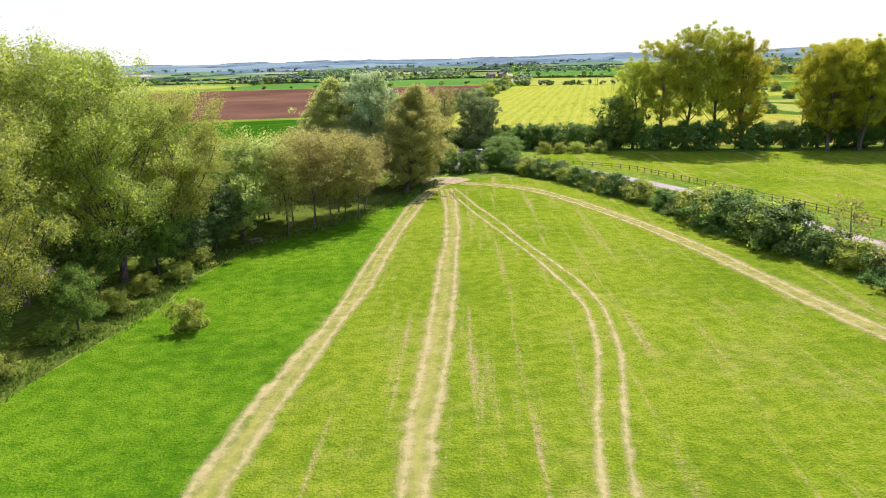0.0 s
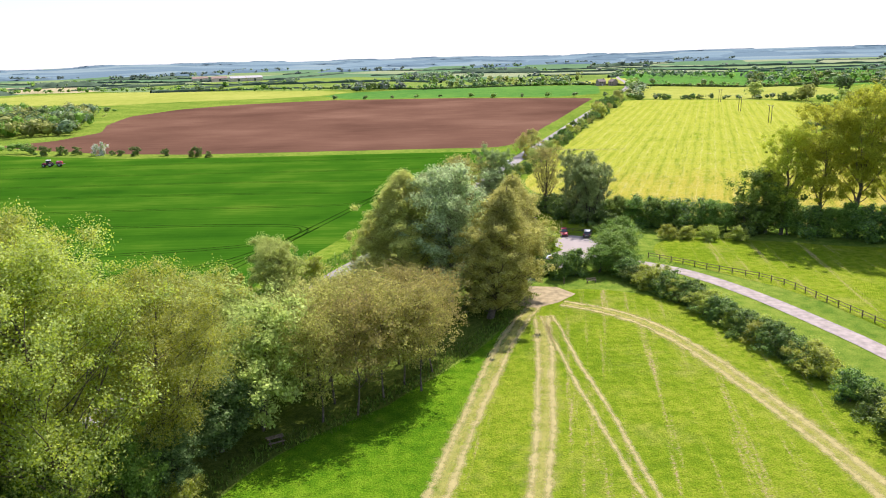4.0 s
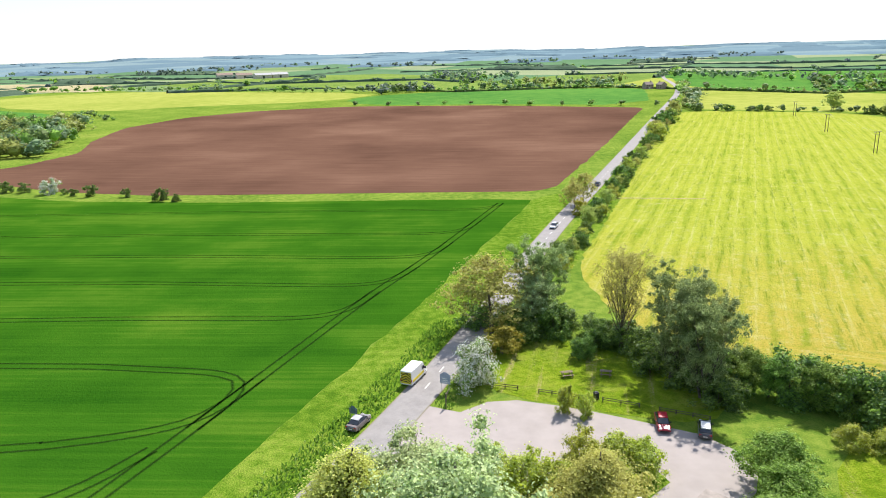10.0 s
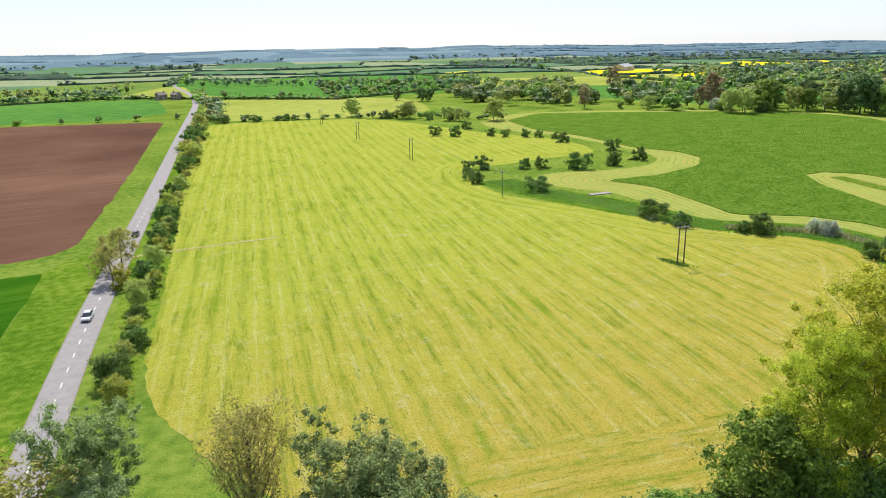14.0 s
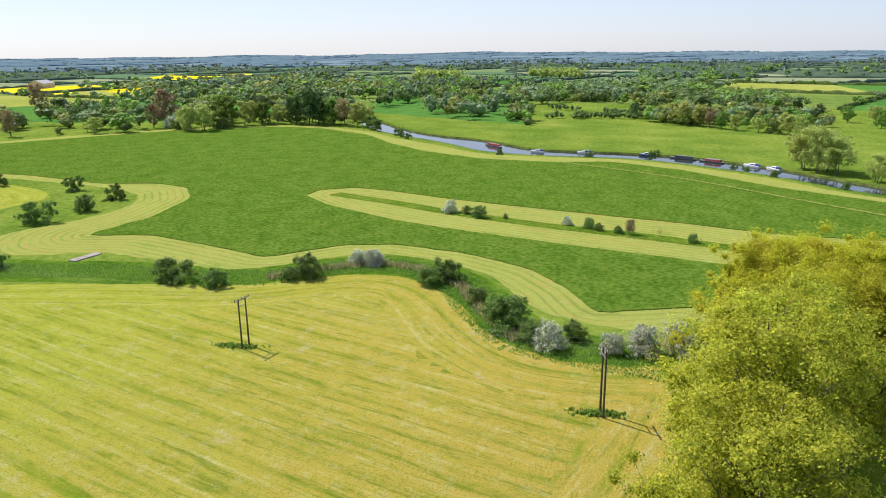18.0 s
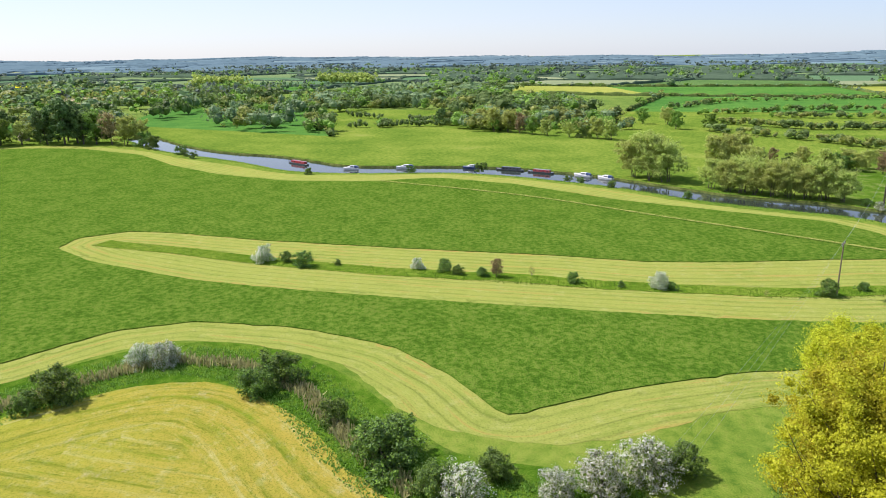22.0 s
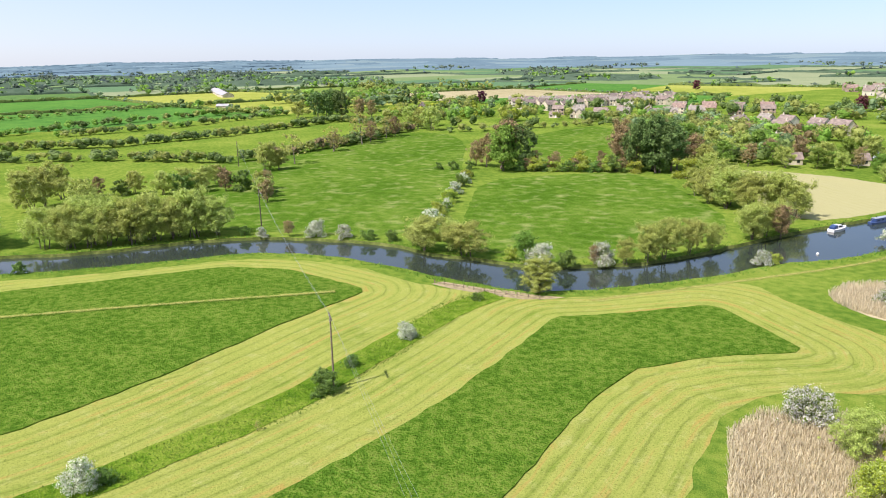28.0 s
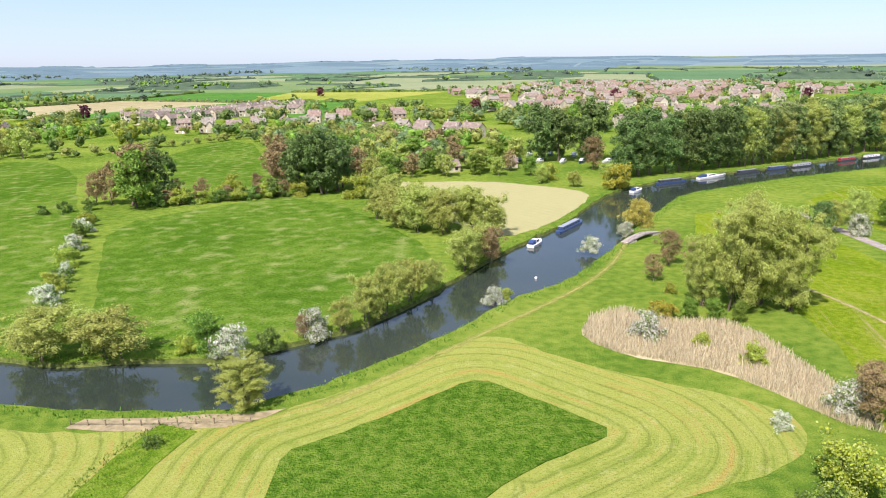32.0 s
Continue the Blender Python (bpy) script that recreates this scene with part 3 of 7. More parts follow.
sheet("crop_field", chaikin(CROP_EDGE + [(-240, -90), (-700, 100), (-760, 480), (-420, 432), (-250, 396), (-198, 385), (-160, 369), (-128, 357), (-70, 348), (-14, 345), (30, 342)], True, 1, 0.1), 0.03, CROP,
      label="field of dense young green wheat", category="crop field")
BROWN = [(48, 354), (92, 472), (132, 585), (169, 688), (110, 718), (44, 752), (-79, 779), (-160, 752), (-205, 700), (-222, 625), (-207, 545), (-188, 490), (-195, 445), (-216, 424), (-190, 405), (-140, 376), (-95, 363), (-15, 358)]
sheet("ploughed_field", chaikin(BROWN, True, 1, 0.08), 0.03, SOIL, label="bare reddish-brown ploughed soil", category="field")
ROAD_DIR = np.array((0.38, 0.925))
OXBOW = [(292, 531), (289, 470), (303, 428), (279, 376), (250, 385), (221, 384), (207, 391), (190, 368), (179, 338), (185, 308), (188, 285), (189, 267), (197, 254), (203, 240), (200, 228), (189, 218), (174, 211), (164, 203), (160, 195), (160, 184)]
STRAW_EDGE = [(160, 184), (163, 168), (150, 170), (130, 177), (100, 189), (68, 202), (55, 206), (44, 228), (40, 262), (56, 303), (77, 361), (118, 478), (150, 566), (184, 655), (250, 622), (289, 599)]
straw_line = chaikin(OXBOW + STRAW_EDGE[1:], True, 2)


def straw_rows(p, mids):
    """Rows along the road, but for a headland that follows the old meander; mids: the middle of each point's face."""
    d, run = gap_run(p, straw_line)
    edge = (gap_to(mids, straw_line) < 15) & (mids[:, 0] > 60 + (mids[:, 1] - 200) * 0.45)
    return np.where(edge, d, p @ np.array((ROAD_DIR[1], -ROAD_DIR[0]))), np.where(edge, run, p @ ROAD_DIR)


sheet("mown_grassland", straw_line, 0.03, STRAW, 3.0, straw_rows, label="yellow-green mown grassland lying in straw-coloured rows", category="field")
UNCUT_RIVER = [(438, 294), (409, 269), (386, 237), (379, 204), (383, 177), (363, 149), (326, 120), (303, 93), (286, 72), (271, 67), (246, 71), (249, 94), (251, 123), (254, 140), (263, 160), (275, 195), (290, 235), (303, 262), (307, 275), (301, 287),
               (290, 289), (275, 275), (255, 245), (244, 220), (233, 191), (222, 160), (214, 135), (209, 112)]
UNCUT_LAND = [(207, 90), (206, 69), (198, 64), (181, 49), (164, 66), (178, 75), (187, 85), (190, 97), (191, 115), (192, 130), (193, 149), (190, 170), (184, 189), (197, 194), (211, 203), (222, 219), (229, 240), (226, 254),
              (212, 270), (219, 286), (229, 312), (226, 331), (250, 325), (280, 328), (299, 340), (306, 356), (303, 380), (318, 425), (322, 470), (345, 520), (395, 540), (438, 505), (490, 458), (522, 400), (514, 362), (480, 320)]
uncut_line = chaikin(UNCUT_RIVER + UNCUT_LAND, True, 2, 0.08)
sheet("uncut_meadow", uncut_line, 0.06, UNCUT, rise=0.14, step=6, edge=0.14, label="uncut dark green hay meadow", category="meadow")
HAY_LAND = [(176, 32), (167, 43), (149, 55), (140, 61), (140, 68), (146, 75), (161, 80), (168, 84), (173, 92), (174, 103), (174, 118), (178, 134), (182, 145), (182, 155), (180, 163), (176, 175), (176, 188), (184, 201), (196, 207), (206, 212), (215, 226), (220, 238),
            (217, 251), (209, 261), (202, 268), (201, 280), (207, 299), (211, 316), (204, 333), (206, 352), (222, 358), (242, 346), (264, 341), (284, 350), (296, 372), (306, 410), (312, 440), (305, 480), (325, 530)]
HAY_RIVER = [(385, 556), (445, 520), (500, 470), (532, 405), (530, 370), (500, 325), (464, 298), (438, 270), (407, 244), (397, 222), (395, 200), (393, 176), (381, 153), (358, 128), (341, 113), (320, 101), (300, 80), (288, 65), (270, 58), (252, 59), (240, 63), (222, 63),
             (208, 59), (191, 45), (180, 33)]
hay_line = chaikin(HAY_LAND + HAY_RIVER, True, 2)
sheet("hay_meadow", hay_line, 0.03, HAY, 3.0, lambda p, mids: gap_run(p, uncut_line), label="freshly cut hay lying in curved rows", category="meadow")
DITCH = [(294, 279), (284, 258), (269, 232), (259, 210), (246, 177), (236, 148), (227, 120), (225, 95), (226, 72), (222, 62)]
ribbon("ditch_bank", DITCH, 6.0, 0.10, VERGE, "strip of rough green grass along a ditch", "grass", wander=0.5)
ribbon("foot_trail", [(378, 200), (340, 150), (300, 118), (281, 101), (251, 76)], 2.2, 0.52, TRACK_DIM, "narrow trodden trail through the meadow", "path")
ribbon("foot_trail", [(203, 57), (184, 37), (174, 26), (161, 12), (152, 0), (144, -14), (140, -25), (137, -30)], 2.4, 0.06, TRACK_DIM, "trodden pale trail along the river bank", "path")
ribbon("foot_trail", [(118, -10), (113, 8), (110, 16), (108, 27), (107, 40), (106, 60)], 2.0, 0.06, TRACK, "narrow pale trail across the grass", "path")
MEANDER = [(160, 178), (163, 190), (168, 203), (184, 212), (196, 217), (207, 228), (211, 240), (205, 251), (196, 262), (194, 280), (196, 300), (192, 330), (196, 358)]
ribbon("meander_bank", MEANDER, 17.0, 0.012, LUSH, "lush grass and weeds in the old meander", "grass", wander=0.3)
REEDS_A = [(162, 33), (159, 25), (152, 21), (145, 28), (136, 28), (132, 36), (131, 46), (130, 55), (131, 68), (135, 65), (139, 57), (144, 49), (151, 45), (158, 41), (161, 37)]
sheet("reed_bed", chaikin(REEDS_A, True, 1), 0.04, REED_BED, label="dry pale reed litter", category="reeds")
sheet("reed_bed", chaikin([(172, 99), (169, 91), (160, 87), (148, 90), (144, 108), (153, 124), (168, 126)], True, 2), 0.04, REED_BED, label="dry pale reed litter", category="reeds")
sheet("muddy_landing", chaikin([(239, 59.5), (228, 59.5), (212, 58.8), (206, 56), (212, 62), (222, 63), (236, 62.5)], True, 2), 0.05, BARE, label="bare trodden earth on the river bank", category="bank")
sheet("field_mouth", chaikin([(24, 155), (30, 155.5), (35, 150), (31, 146), (24, 142), (22, 147)], True, 2), 0.07, BARE, label="bare earth at the field gate", category="path")

# across the river
MEADOWS = [
    ([(236, 36), (250, 24), (262, -5), (284, -60), (262, -84), (241, -103), (219, -88), (199, -50), (188, -27), (190, -3), (206, 22), (222, 36)], PASTURE),
    ([(264, 30), (266, 5), (294, -66), (312, -100), (345, -170), (385, -215), (430, -190), (430, -60), (380, 0), (330, 45), (308, 44), (285, 35)], PASTURE),
    ([(327, -236), (301, -301), (262, -180), (249, -124), (285, -115), (320, -130)], PASTURE),
    ([(170, -34), (153, -52), (133, -90), (135, -105), (169, -128), (204, -125), (212, -150), (216, -190), (214, -140), (200, -95), (184, -60)], "cut"),
]
for k, (line, m) in enumerate(MEADOWS):
    sheet("meadow", chaikin(line, True, 1), 0.03, m if m != "cut" else BLEACHED, 4.0 if k == 3 else 0, (lambda p, mids: (p @ np.array((0.8, 0.6)), p @ np.array((-0.6, 0.8)))) if k == 3 else None, label="pale freshly cut meadow" if k == 3 else "green pasture across the river", category="meadow")

# the road and its marks
sheet("verge", chaikin(CROP_EDGE + [(-112, -80), (-59, 45), (-29, 120), (-14, 158), (0, 190), (15, 230), (30, 276), (45, 318), (58, 350), (50, 350)], True, 1), 0.025, VERGE, label="rough flowering grass verge beside the road", category="verge")
sheet("verge", chaikin([(36, 262), (51, 318), (74, 380), (114, 488), (176, 652), (184, 655), (150, 566), (118, 478), (77, 361), (56, 303), (40, 262)], True, 1), 0.026, VERGE, label="rough grass under the roadside hedge", category="verge")
ROAD_LINE = [(-170, -190), (-110, -60), (-57, 48), (-27, 120), (-12, 158), (3, 190), (18, 230), (33, 276), (48, 318), (72, 380), (112, 488), (172, 650), (206, 740), (250, 860), (290, 1000), (330, 1200), (400, 1420)]
ribbon("road", ROAD_LINE, 5.6, 0.09, ROAD, "straight grey two-lane country road", "road", step=6.0)
ribbon("driveway", DRIVE_LINE, 3.4, 0.07, DRIVE, "pale gravel drive beside a timber fence", "path")
road_line = resample(chaikin(ROAD_LINE, False), 1.0)
for k in range(120, 640, 6):
    if np.hypot(*(road_line[k] - np.array((6, 190)))) > 12:
        ribbon("lane_mark", [road_line[k], road_line[k + 1], road_line[k + 2]], 0.14, 0.105, WHITE, "white dashed lane mark", "road marking", step=1.0)

# wheel tracks on the paddock: a soft worn band and the two wheel lines in it
for line, off, m, w, band in ((TRACK_A[1:], 0.95, TRACK, 1.5, 3.6), ([(-4, -30), (4, 37), (10, 59), (15, 81), (21, 107), (26.5, 140)], 0.9, TRACK, 1.4, 4.2), ([(6, 5), (16, 34), (24.5, 55), (28, 67), (28.5, 80), (27.9, 98), (27, 126), (27, 140)], 0.95, TRACK, 1.1, 0),
                              ([(54, 20), (50, 53), (50, 71), (50.2, 86.5), (48, 110), (43, 133), (37, 141.5), (30.5, 145.5)], 0.95, TRACK, 1.7, 5.0)):
    p = np.array(line, float)
    d = np.gradient(p, axis=0)
    nrm = np.c_[-d[:, 1], d[:, 0]] / np.linalg.norm(d, axis=1)[:, None]
    if band:
        ribbon("wheel_track", p, band, 0.055, TRACK_DIM, "soft worn band of dry grass", "track", wander=0.2, step=1.5)
    for s in (-off, off):
        ribbon("wheel_track", p + nrm * s, w, 0.065, m, "pale worn wheel track in the grass", "track", wander=0.12, step=1.5)

# tramlines in the wheat
HEAD = [(-90, 20), (-60, 92), (-40, 150), (-26, 186), (-18, 209), (-4, 249), (7, 274), (29, 336)]
TRAMS = [((-39, 190), (-25, 193)), ((-53, 215), (-19, 210)), ((-65, 237), (-11, 234)), ((-78, 261), (-5, 253)), ((-91, 284), (4, 274)), ((-103, 306), (12, 297)), ((-119, 335), (25, 327))]
tram_lines = [HEAD]
head = resample(np.array(HEAD, float), 1.0)
for k, ((x0, y0), (x1, y1)) in enumerate(TRAMS):
    s = (y1 - y0) / (x1 - x0)
    ahead = 1 if k % 2 == 0 or k > 2 else -1
    j = int(np.argmin(np.hypot(*(head - np.array((x1, y1))).T)))
    a, b = head[np.clip(j + 5 * ahead, 0, len(head) - 1)], head[np.clip(j + 17 * ahead, 0, len(head) - 1)]
    tram_lines.append([(x1 - 480, y1 - 480 * s * 0.5 - 6), (x0, y0), (x1 - 20, y1 - 20 * s), (x1 - 4, y1 - 4 * s), tuple(a), tuple(b)])
tram_lines += [[(-420, 150), (-70, 168), (-44, 172), (-33, 178), (-27, 188)], [(-420, 126), (-80, 143), (-56, 147), (-46, 140), (-48, 128)]]
for line in tram_lines:
    p = np.array(line, float)
    d = np.gradient(p, axis=0)
    nrm = np.c_[-d[:, 1], d[:, 0]] / np.linalg.norm(d, axis=1)[:, None]
    for s in (-0.95, 0.95):
        ribbon("tramline", p + nrm * s, 0.8, 0.05, TRAMLINE, "dark wheel line through the wheat", "track", step=3.0)
ribbon("farm_track", [(58, 341), (78, 338), (96, 335)], 3.0, 0.07, TRACK, "pale worn track from the road into the field", "track", wander=0.2)

# ---- trees ----
def tubes(paths):
    """Tapered tubes along paths of (point, radius)."""
    verts, faces = [], []
    for path, sides in paths:
        o = len(verts)
        for k, (p, r) in enumerate(path):
            for j in range(sides):
                a = 2 * math.pi * j / sides
                verts.append((p[0] + r * math.cos(a), p[1] + r * math.sin(a), p[2]))
        for k in range(len(path) - 1):
            for j in range(sides):
                faces.append([o + k * sides + j, o + k * sides + (j + 1) % sides, o + (k + 1) * sides + (j + 1) % sides, o + (k + 1) * sides + j])
    return verts, faces


def leaf_arrays(cen, size, g, out=None, loose=1.05):
    """Small four-cornered leaf sprays; out: the direction that each faces, but for some looseness."""
    n = len(cen)
    face = g.normal(size=(n, 3))
    face /= np.linalg.norm(face, axis=1)[:, None]
    if out is not None:
        face = face * loose + out
        face /= np.maximum(np.linalg.norm(face, axis=1)[:, None], 1e-6)
    u = np.cross(face, g.normal(size=(n, 3)))
    u /= np.maximum(np.linalg.norm(u, axis=1)[:, None], 1e-6)
    w = np.cross(face, u)
    s = np.reshape(size, (-1, 1)) * g.uniform(0.6, 1.35, (n, 1))
    u, w, bend = u * s, w * s * 0.66, -face * s * 0.2
    v = np.stack([cen - u + bend, cen - w, cen + u + bend, cen + w], 1).reshape(-1, 3)
    f = np.arange(4 * n).reshape(-1, 4)
    return v, f


SHAPES = {
    "oval": lambda t: np.sqrt(np.clip(1 - (2 * t - 0.85) ** 2 / 1.35, 0.02, 1)),
    "column": lambda t: np.clip(1.15 - 0.75 * t ** 1.6, 0.1, 1) * np.clip(0.55 + 3 * t, 0, 1),
    "dome": lambda t: np.sqrt(np.clip(1 - t ** 2.2, 0.03, 1)),
    "teardrop": lambda t: np.clip(1.08 - 0.98 * t ** 2.1, 0.06, 1) * np.clip(0.72 + 1.6 * t, 0, 1),
    "cone": lambda t: 1.02 - 0.92 * t,
}


def grow(seed, high, wide, base, limbs, leaves, size, shape="oval", lift_up=0.6, clump=0.9, trunk=0.02, stems=1, droop=0.0, thin=0.3, core=1.75):
    """A tree's two meshes: wood (trunk and limbs) and crown (leaf sprays round the limbs' ends)."""
    g = np.random.default_rng(seed)
    paths, centres, weights = [], [], []
    span = high - base
    for s in range(stems):
        foot = np.array((0.0, 0.0, -0.15)) if stems == 1 else np.r_[g.normal(0, wide * 0.16, 2), -0.15]
        lean = g.normal(0, 0.035 if stems == 1 else 0.16, 2)
        top = high * (0.97 if s == 0 else g.uniform(0.75, 0.97))
        zs = np.linspace(0, 1, 7)
        sway = np.cumsum(g.normal(0, 0.012, (7, 2)), 0) * high
        axis = np.array([foot + np.r_[lean * top * z + sway[k], top * z] for k, z in enumerate(zs)])
        r0 = max(trunk * high, 0.04) / math.sqrt(stems)
        paths.append(([(axis[k], r0 * (1.25 if k == 0 else 1) * (1 - 0.9 * zs[k])) for k in range(7)], 7))
        m = max(limbs // stems, 3)
        for i in range(m):
            t = (i + g.uniform(0.1, 0.9)) / m
            h = base * 0.85 + span * 0.93 * t
            k = min(h / top, 0.97)
            start = np.array([np.interp(k, zs, axis[:, c]) for c in range(3)])
            a = i * 2.399 + g.uniform(-0.6, 0.6)
            reach = wide * float(SHAPES[shape](np.array(t))) * g.uniform(0.62, 1.12)
            out = np.array((math.cos(a), math.sin(a), 0))
            up = lift_up * reach * g.uniform(0.6, 1.3) * (1 - 0.4 * t)
            pts = []
            for q in np.linspace(0, 1, 5):
                p = start + out * reach * q + np.array((0, 0, up * q ** 1.3 - droop * reach * q ** 3))
                pts.append(p + g.normal(0, 0.03 * reach, 3) * q)
            pts = np.array(pts)
            pts[:, 2] = np.minimum(pts[:, 2], high * 1.02)
            rad = r0 * (1 - 0.8 * k) * 0.42
            paths.append(([(pts[j], max(rad * (1 - 0.2 * j), 0.012)) for j in range(5)], 4))
            for j in range(3 + int(3 * reach / max(wide, 0.1))):
                q = g.uniform(0.3, 1.05) ** 0.8
                p = np.array([np.interp(min(q, 1), np.linspace(0, 1, 5), pts[:, c]) for c in range(3)])
                off = g.normal(0, 0.2 * reach, 3)
                off[2] = off[2] * 0.8 + abs(off[2]) * 0.4 * (1 - droop)
                centres.append(p + off)
                weights.append(g.uniform(0.35, 1.3))
                if j % 2 == 0 and g.uniform() > thin:
                    paths.append(([(pts[2], rad * 0.4), ((pts[2] + p + off) / 2 + g.normal(0, 0.1, 3), rad * 0.25), (p + off, 0.01)], 3))
    centres, weights = np.array(centres), np.array(weights)
    pick = g.choice(len(centres), leaves, p=weights / weights.sum())
    out = g.normal(0, 1, (leaves, 3))
    out /= np.linalg.norm(out, axis=1)[:, None]
    out[:, 2] = out[:, 2] * 0.8 + 0.12
    reach = (0.35 + 0.65 * g.uniform(size=(leaves, 1)) ** 0.45) * g.normal(1.0, 0.16, (leaves, 1))
    cen = centres[pick] + out * reach * 1.85 * clump * wide / 6 * weights[pick][:, None]
    if droop:
        cen[:, 2] -= np.abs(g.normal(0, droop * clump, leaves)) * 1.2
    cen[:, 2] = np.maximum(cen[:, 2], 0.12 + 0.15 * g.uniform(size=leaves) * min(base + 0.3, 2))
    body = cen - np.array((0, 0, base + 0.4 * span))
    body = body / np.array((wide, wide, span * 0.6))
    body /= np.maximum(np.linalg.norm(body, axis=1)[:, None], 0.2)
    sizes = np.full(leaves, size)
    deep = reach[:, 0] < 0.72
    cen[deep] += (centres[pick[deep]] - cen[deep]) * 0.35
    sizes[deep] *= core
    v, f = leaf_arrays(cen, sizes, g, out * 0.75 + body * 0.55 + np.array((0, 0, 0.25)))
    wv, wf = tubes(paths)
    return wv, wf, v, f


NEAR_LINE = np.array([(0, -20), (12, 93), (28, 173), (66, 202), (114, 207), (164, 187), (190, 140)], float)


class Kind:
    """A kind of tree or shrub: a few grown forms, finer ones near by and coarser ones far off, of which copies are set out."""

    def __init__(self, name, label, category, leaf, bark, forms, **how):
        self.name, self.label, self.category, self.high, self.n = name, label, category, how["high"], 0
        self.leaf, self.bark, self.forms, self.how, self.made = leaf, bark, forms, how, {}

    def form(self, k, level):
        if (k, level) not in self.made:
            how = dict(self.how)
            share = (1.0, 0.7, 0.38)[level]
            how["leaves"], how["size"] = int(how["leaves"] * share), how["size"] * (1.0, 1.15, 1.6)[level]
            how["limbs"] = max(int(how["limbs"] * (1.0, 0.75, 0.5)[level]), 8)
            wv, wf, v, f = grow(len(self.name) * 101 + k * 17 + int(how["high"] * 10), **how)
            wood = from_arrays("trunk", wv, wf, (self.bark,), True)
            many = isinstance(self.leaf, tuple)
            crown = from_arrays("crown", v, f, self.leaf if many else (self.leaf,))
            if many:
                crown.polygons.foreach_set("material_index", (rng.uniform(size=len(f)) < (0.42 if "haw" in self.name else 0.5)).astype(np.int32))
            self.made[k, level] = wood, crown
        return self.made[k, level]

    def put(self, x, y, high=None, turn=None, wide=1.0, group="", z=0.0, label=""):
        far = float(gap_to([(x, y)], NEAR_LINE, False)[0])
        wood, crown = self.form(self.n % self.forms, 0 if far < 75 else 1 if far < 190 else 2)
        self.n += 1
        s = (high or self.high) / self.high
        top = new(self.name)
        top.empty_display_size = 0.3
        top.matrix_world = Matrix.LocRotScale((x, y, z), Euler((0, 0, turn if turn is not None else (self.n * 2.4) % 6.28)), (s * wide, s * wide, s))
        for nm, me in (("trunk", wood), ("crown", crown)):
            ob = new(nm, me)
            ob.parent = top
        return tagged(top, label or self.label, self.category, group)


POPLAR = Kind("poplar_tree", "tall poplar in fresh yellow-green leaf with bare lower trunk", "tree", (L_POPLAR_B, L_POPLAR), BARK, 3, high=29, wide=6.4, base=7.0, limbs=52, leaves=60000, size=0.098, shape="oval", lift_up=1.4, clump=0.75, trunk=0.016)
POPLAR_Y = Kind("poplar_tree", "tall poplar in bright yellow young leaf", "tree", L_POPLAR_Y, BARK, 2, high=28, wide=6.4, base=4, limbs=90, leaves=105000, size=0.092, shape="oval", lift_up=1.5, clump=0.66, trunk=0.016)
POPLAR_G = Kind("poplar_tree", "broad poplar in glossy light green leaf at the wood's edge", "tree", (L_WOOD, L_POPLAR), BARK, 2, high=27, wide=8.8, base=2.5, limbs=70, leaves=84000, size=0.107, shape="oval", lift_up=1.2, clump=0.66, trunk=0.016, core=1.15, thin=0.1)
BRONZE = Kind("lime_tree", "dense bronze-yellow tree with a tall rounded crown", "tree", L_BRONZE, BARK, 2, high=22, wide=5.6, base=1.0, limbs=130, leaves=84000, size=0.095, shape="teardrop", lift_up=0.75, clump=0.6, droop=0.1)
SILVER = Kind("white_poplar", "pale silvery-leaved tree with a loose crown", "tree", L_SILVER, BARK_PALE, 2, high=22, wide=6.0, base=1.0, limbs=90, leaves=50000, size=0.125, shape="oval", lift_up=0.9, clump=0.62)
BUDDING = Kind("budding_tree", "slim tree just opening brown and yellow buds", "tree", L_BROWN, BARK, 3, high=13, wide=3.8, base=3.2, limbs=48, leaves=8000, size=0.11, shape="oval", lift_up=1.2, clump=0.85, trunk=0.009, thin=0.0, core=1.2)
OLIVE = Kind("willow_tree", "rounded willow in dull olive-green leaf", "tree", L_OLIVE, BARK, 3, high=12, wide=4.6, base=0.8, limbs=60, leaves=22000, size=0.115, shape="dome", lift_up=0.9, clump=0.8, stems=3)
GREYGREEN = Kind("willow_tree", "grey-green willow with an upright crown", "tree", leafy("grey_willow_leaves", (0.085, 0.12, 0.035), (0.19, 0.235, 0.085), 0.4), BARK, 2, high=16, wide=3.9, base=0.5, limbs=80, leaves=34000, size=0.1, shape="oval", lift_up=1.8, clump=0.7, stems=3)
OAK = Kind("oak_tree", "broad tree with spreading limbs and opening brown leaves", "tree", L_BROWN, BARK, 2, high=15, wide=6.0, base=2.5, limbs=40, leaves=8000, size=0.15, shape="dome", lift_up=0.6, clump=0.8)
UPRIGHT = Kind("budding_tree", "tall fan-shaped tree with bare limbs opening brown leaves", "tree", L_BROWN, BARK, 1, high=17, wide=4.4, base=2.5, limbs=60, leaves=11000, size=0.11, shape="oval", lift_up=2.2, clump=0.7, thin=0.0, core=1.2)
GREEN = Kind("broadleaf_tree", "rounded tree in full mid-green leaf", "tree", L_GREEN, BARK, 3, high=12, wide=4.8, base=1.2, limbs=40, leaves=13000, size=0.15, shape="dome", lift_up=0.6, clump=0.9)
DARK = Kind("broadleaf_tree", "dense dark green tree", "tree", L_DARK, BARK, 2, high=18, wide=5.5, base=1.5, limbs=46, leaves=16000, size=0.18, shape="oval", lift_up=0.7, clump=0.9)
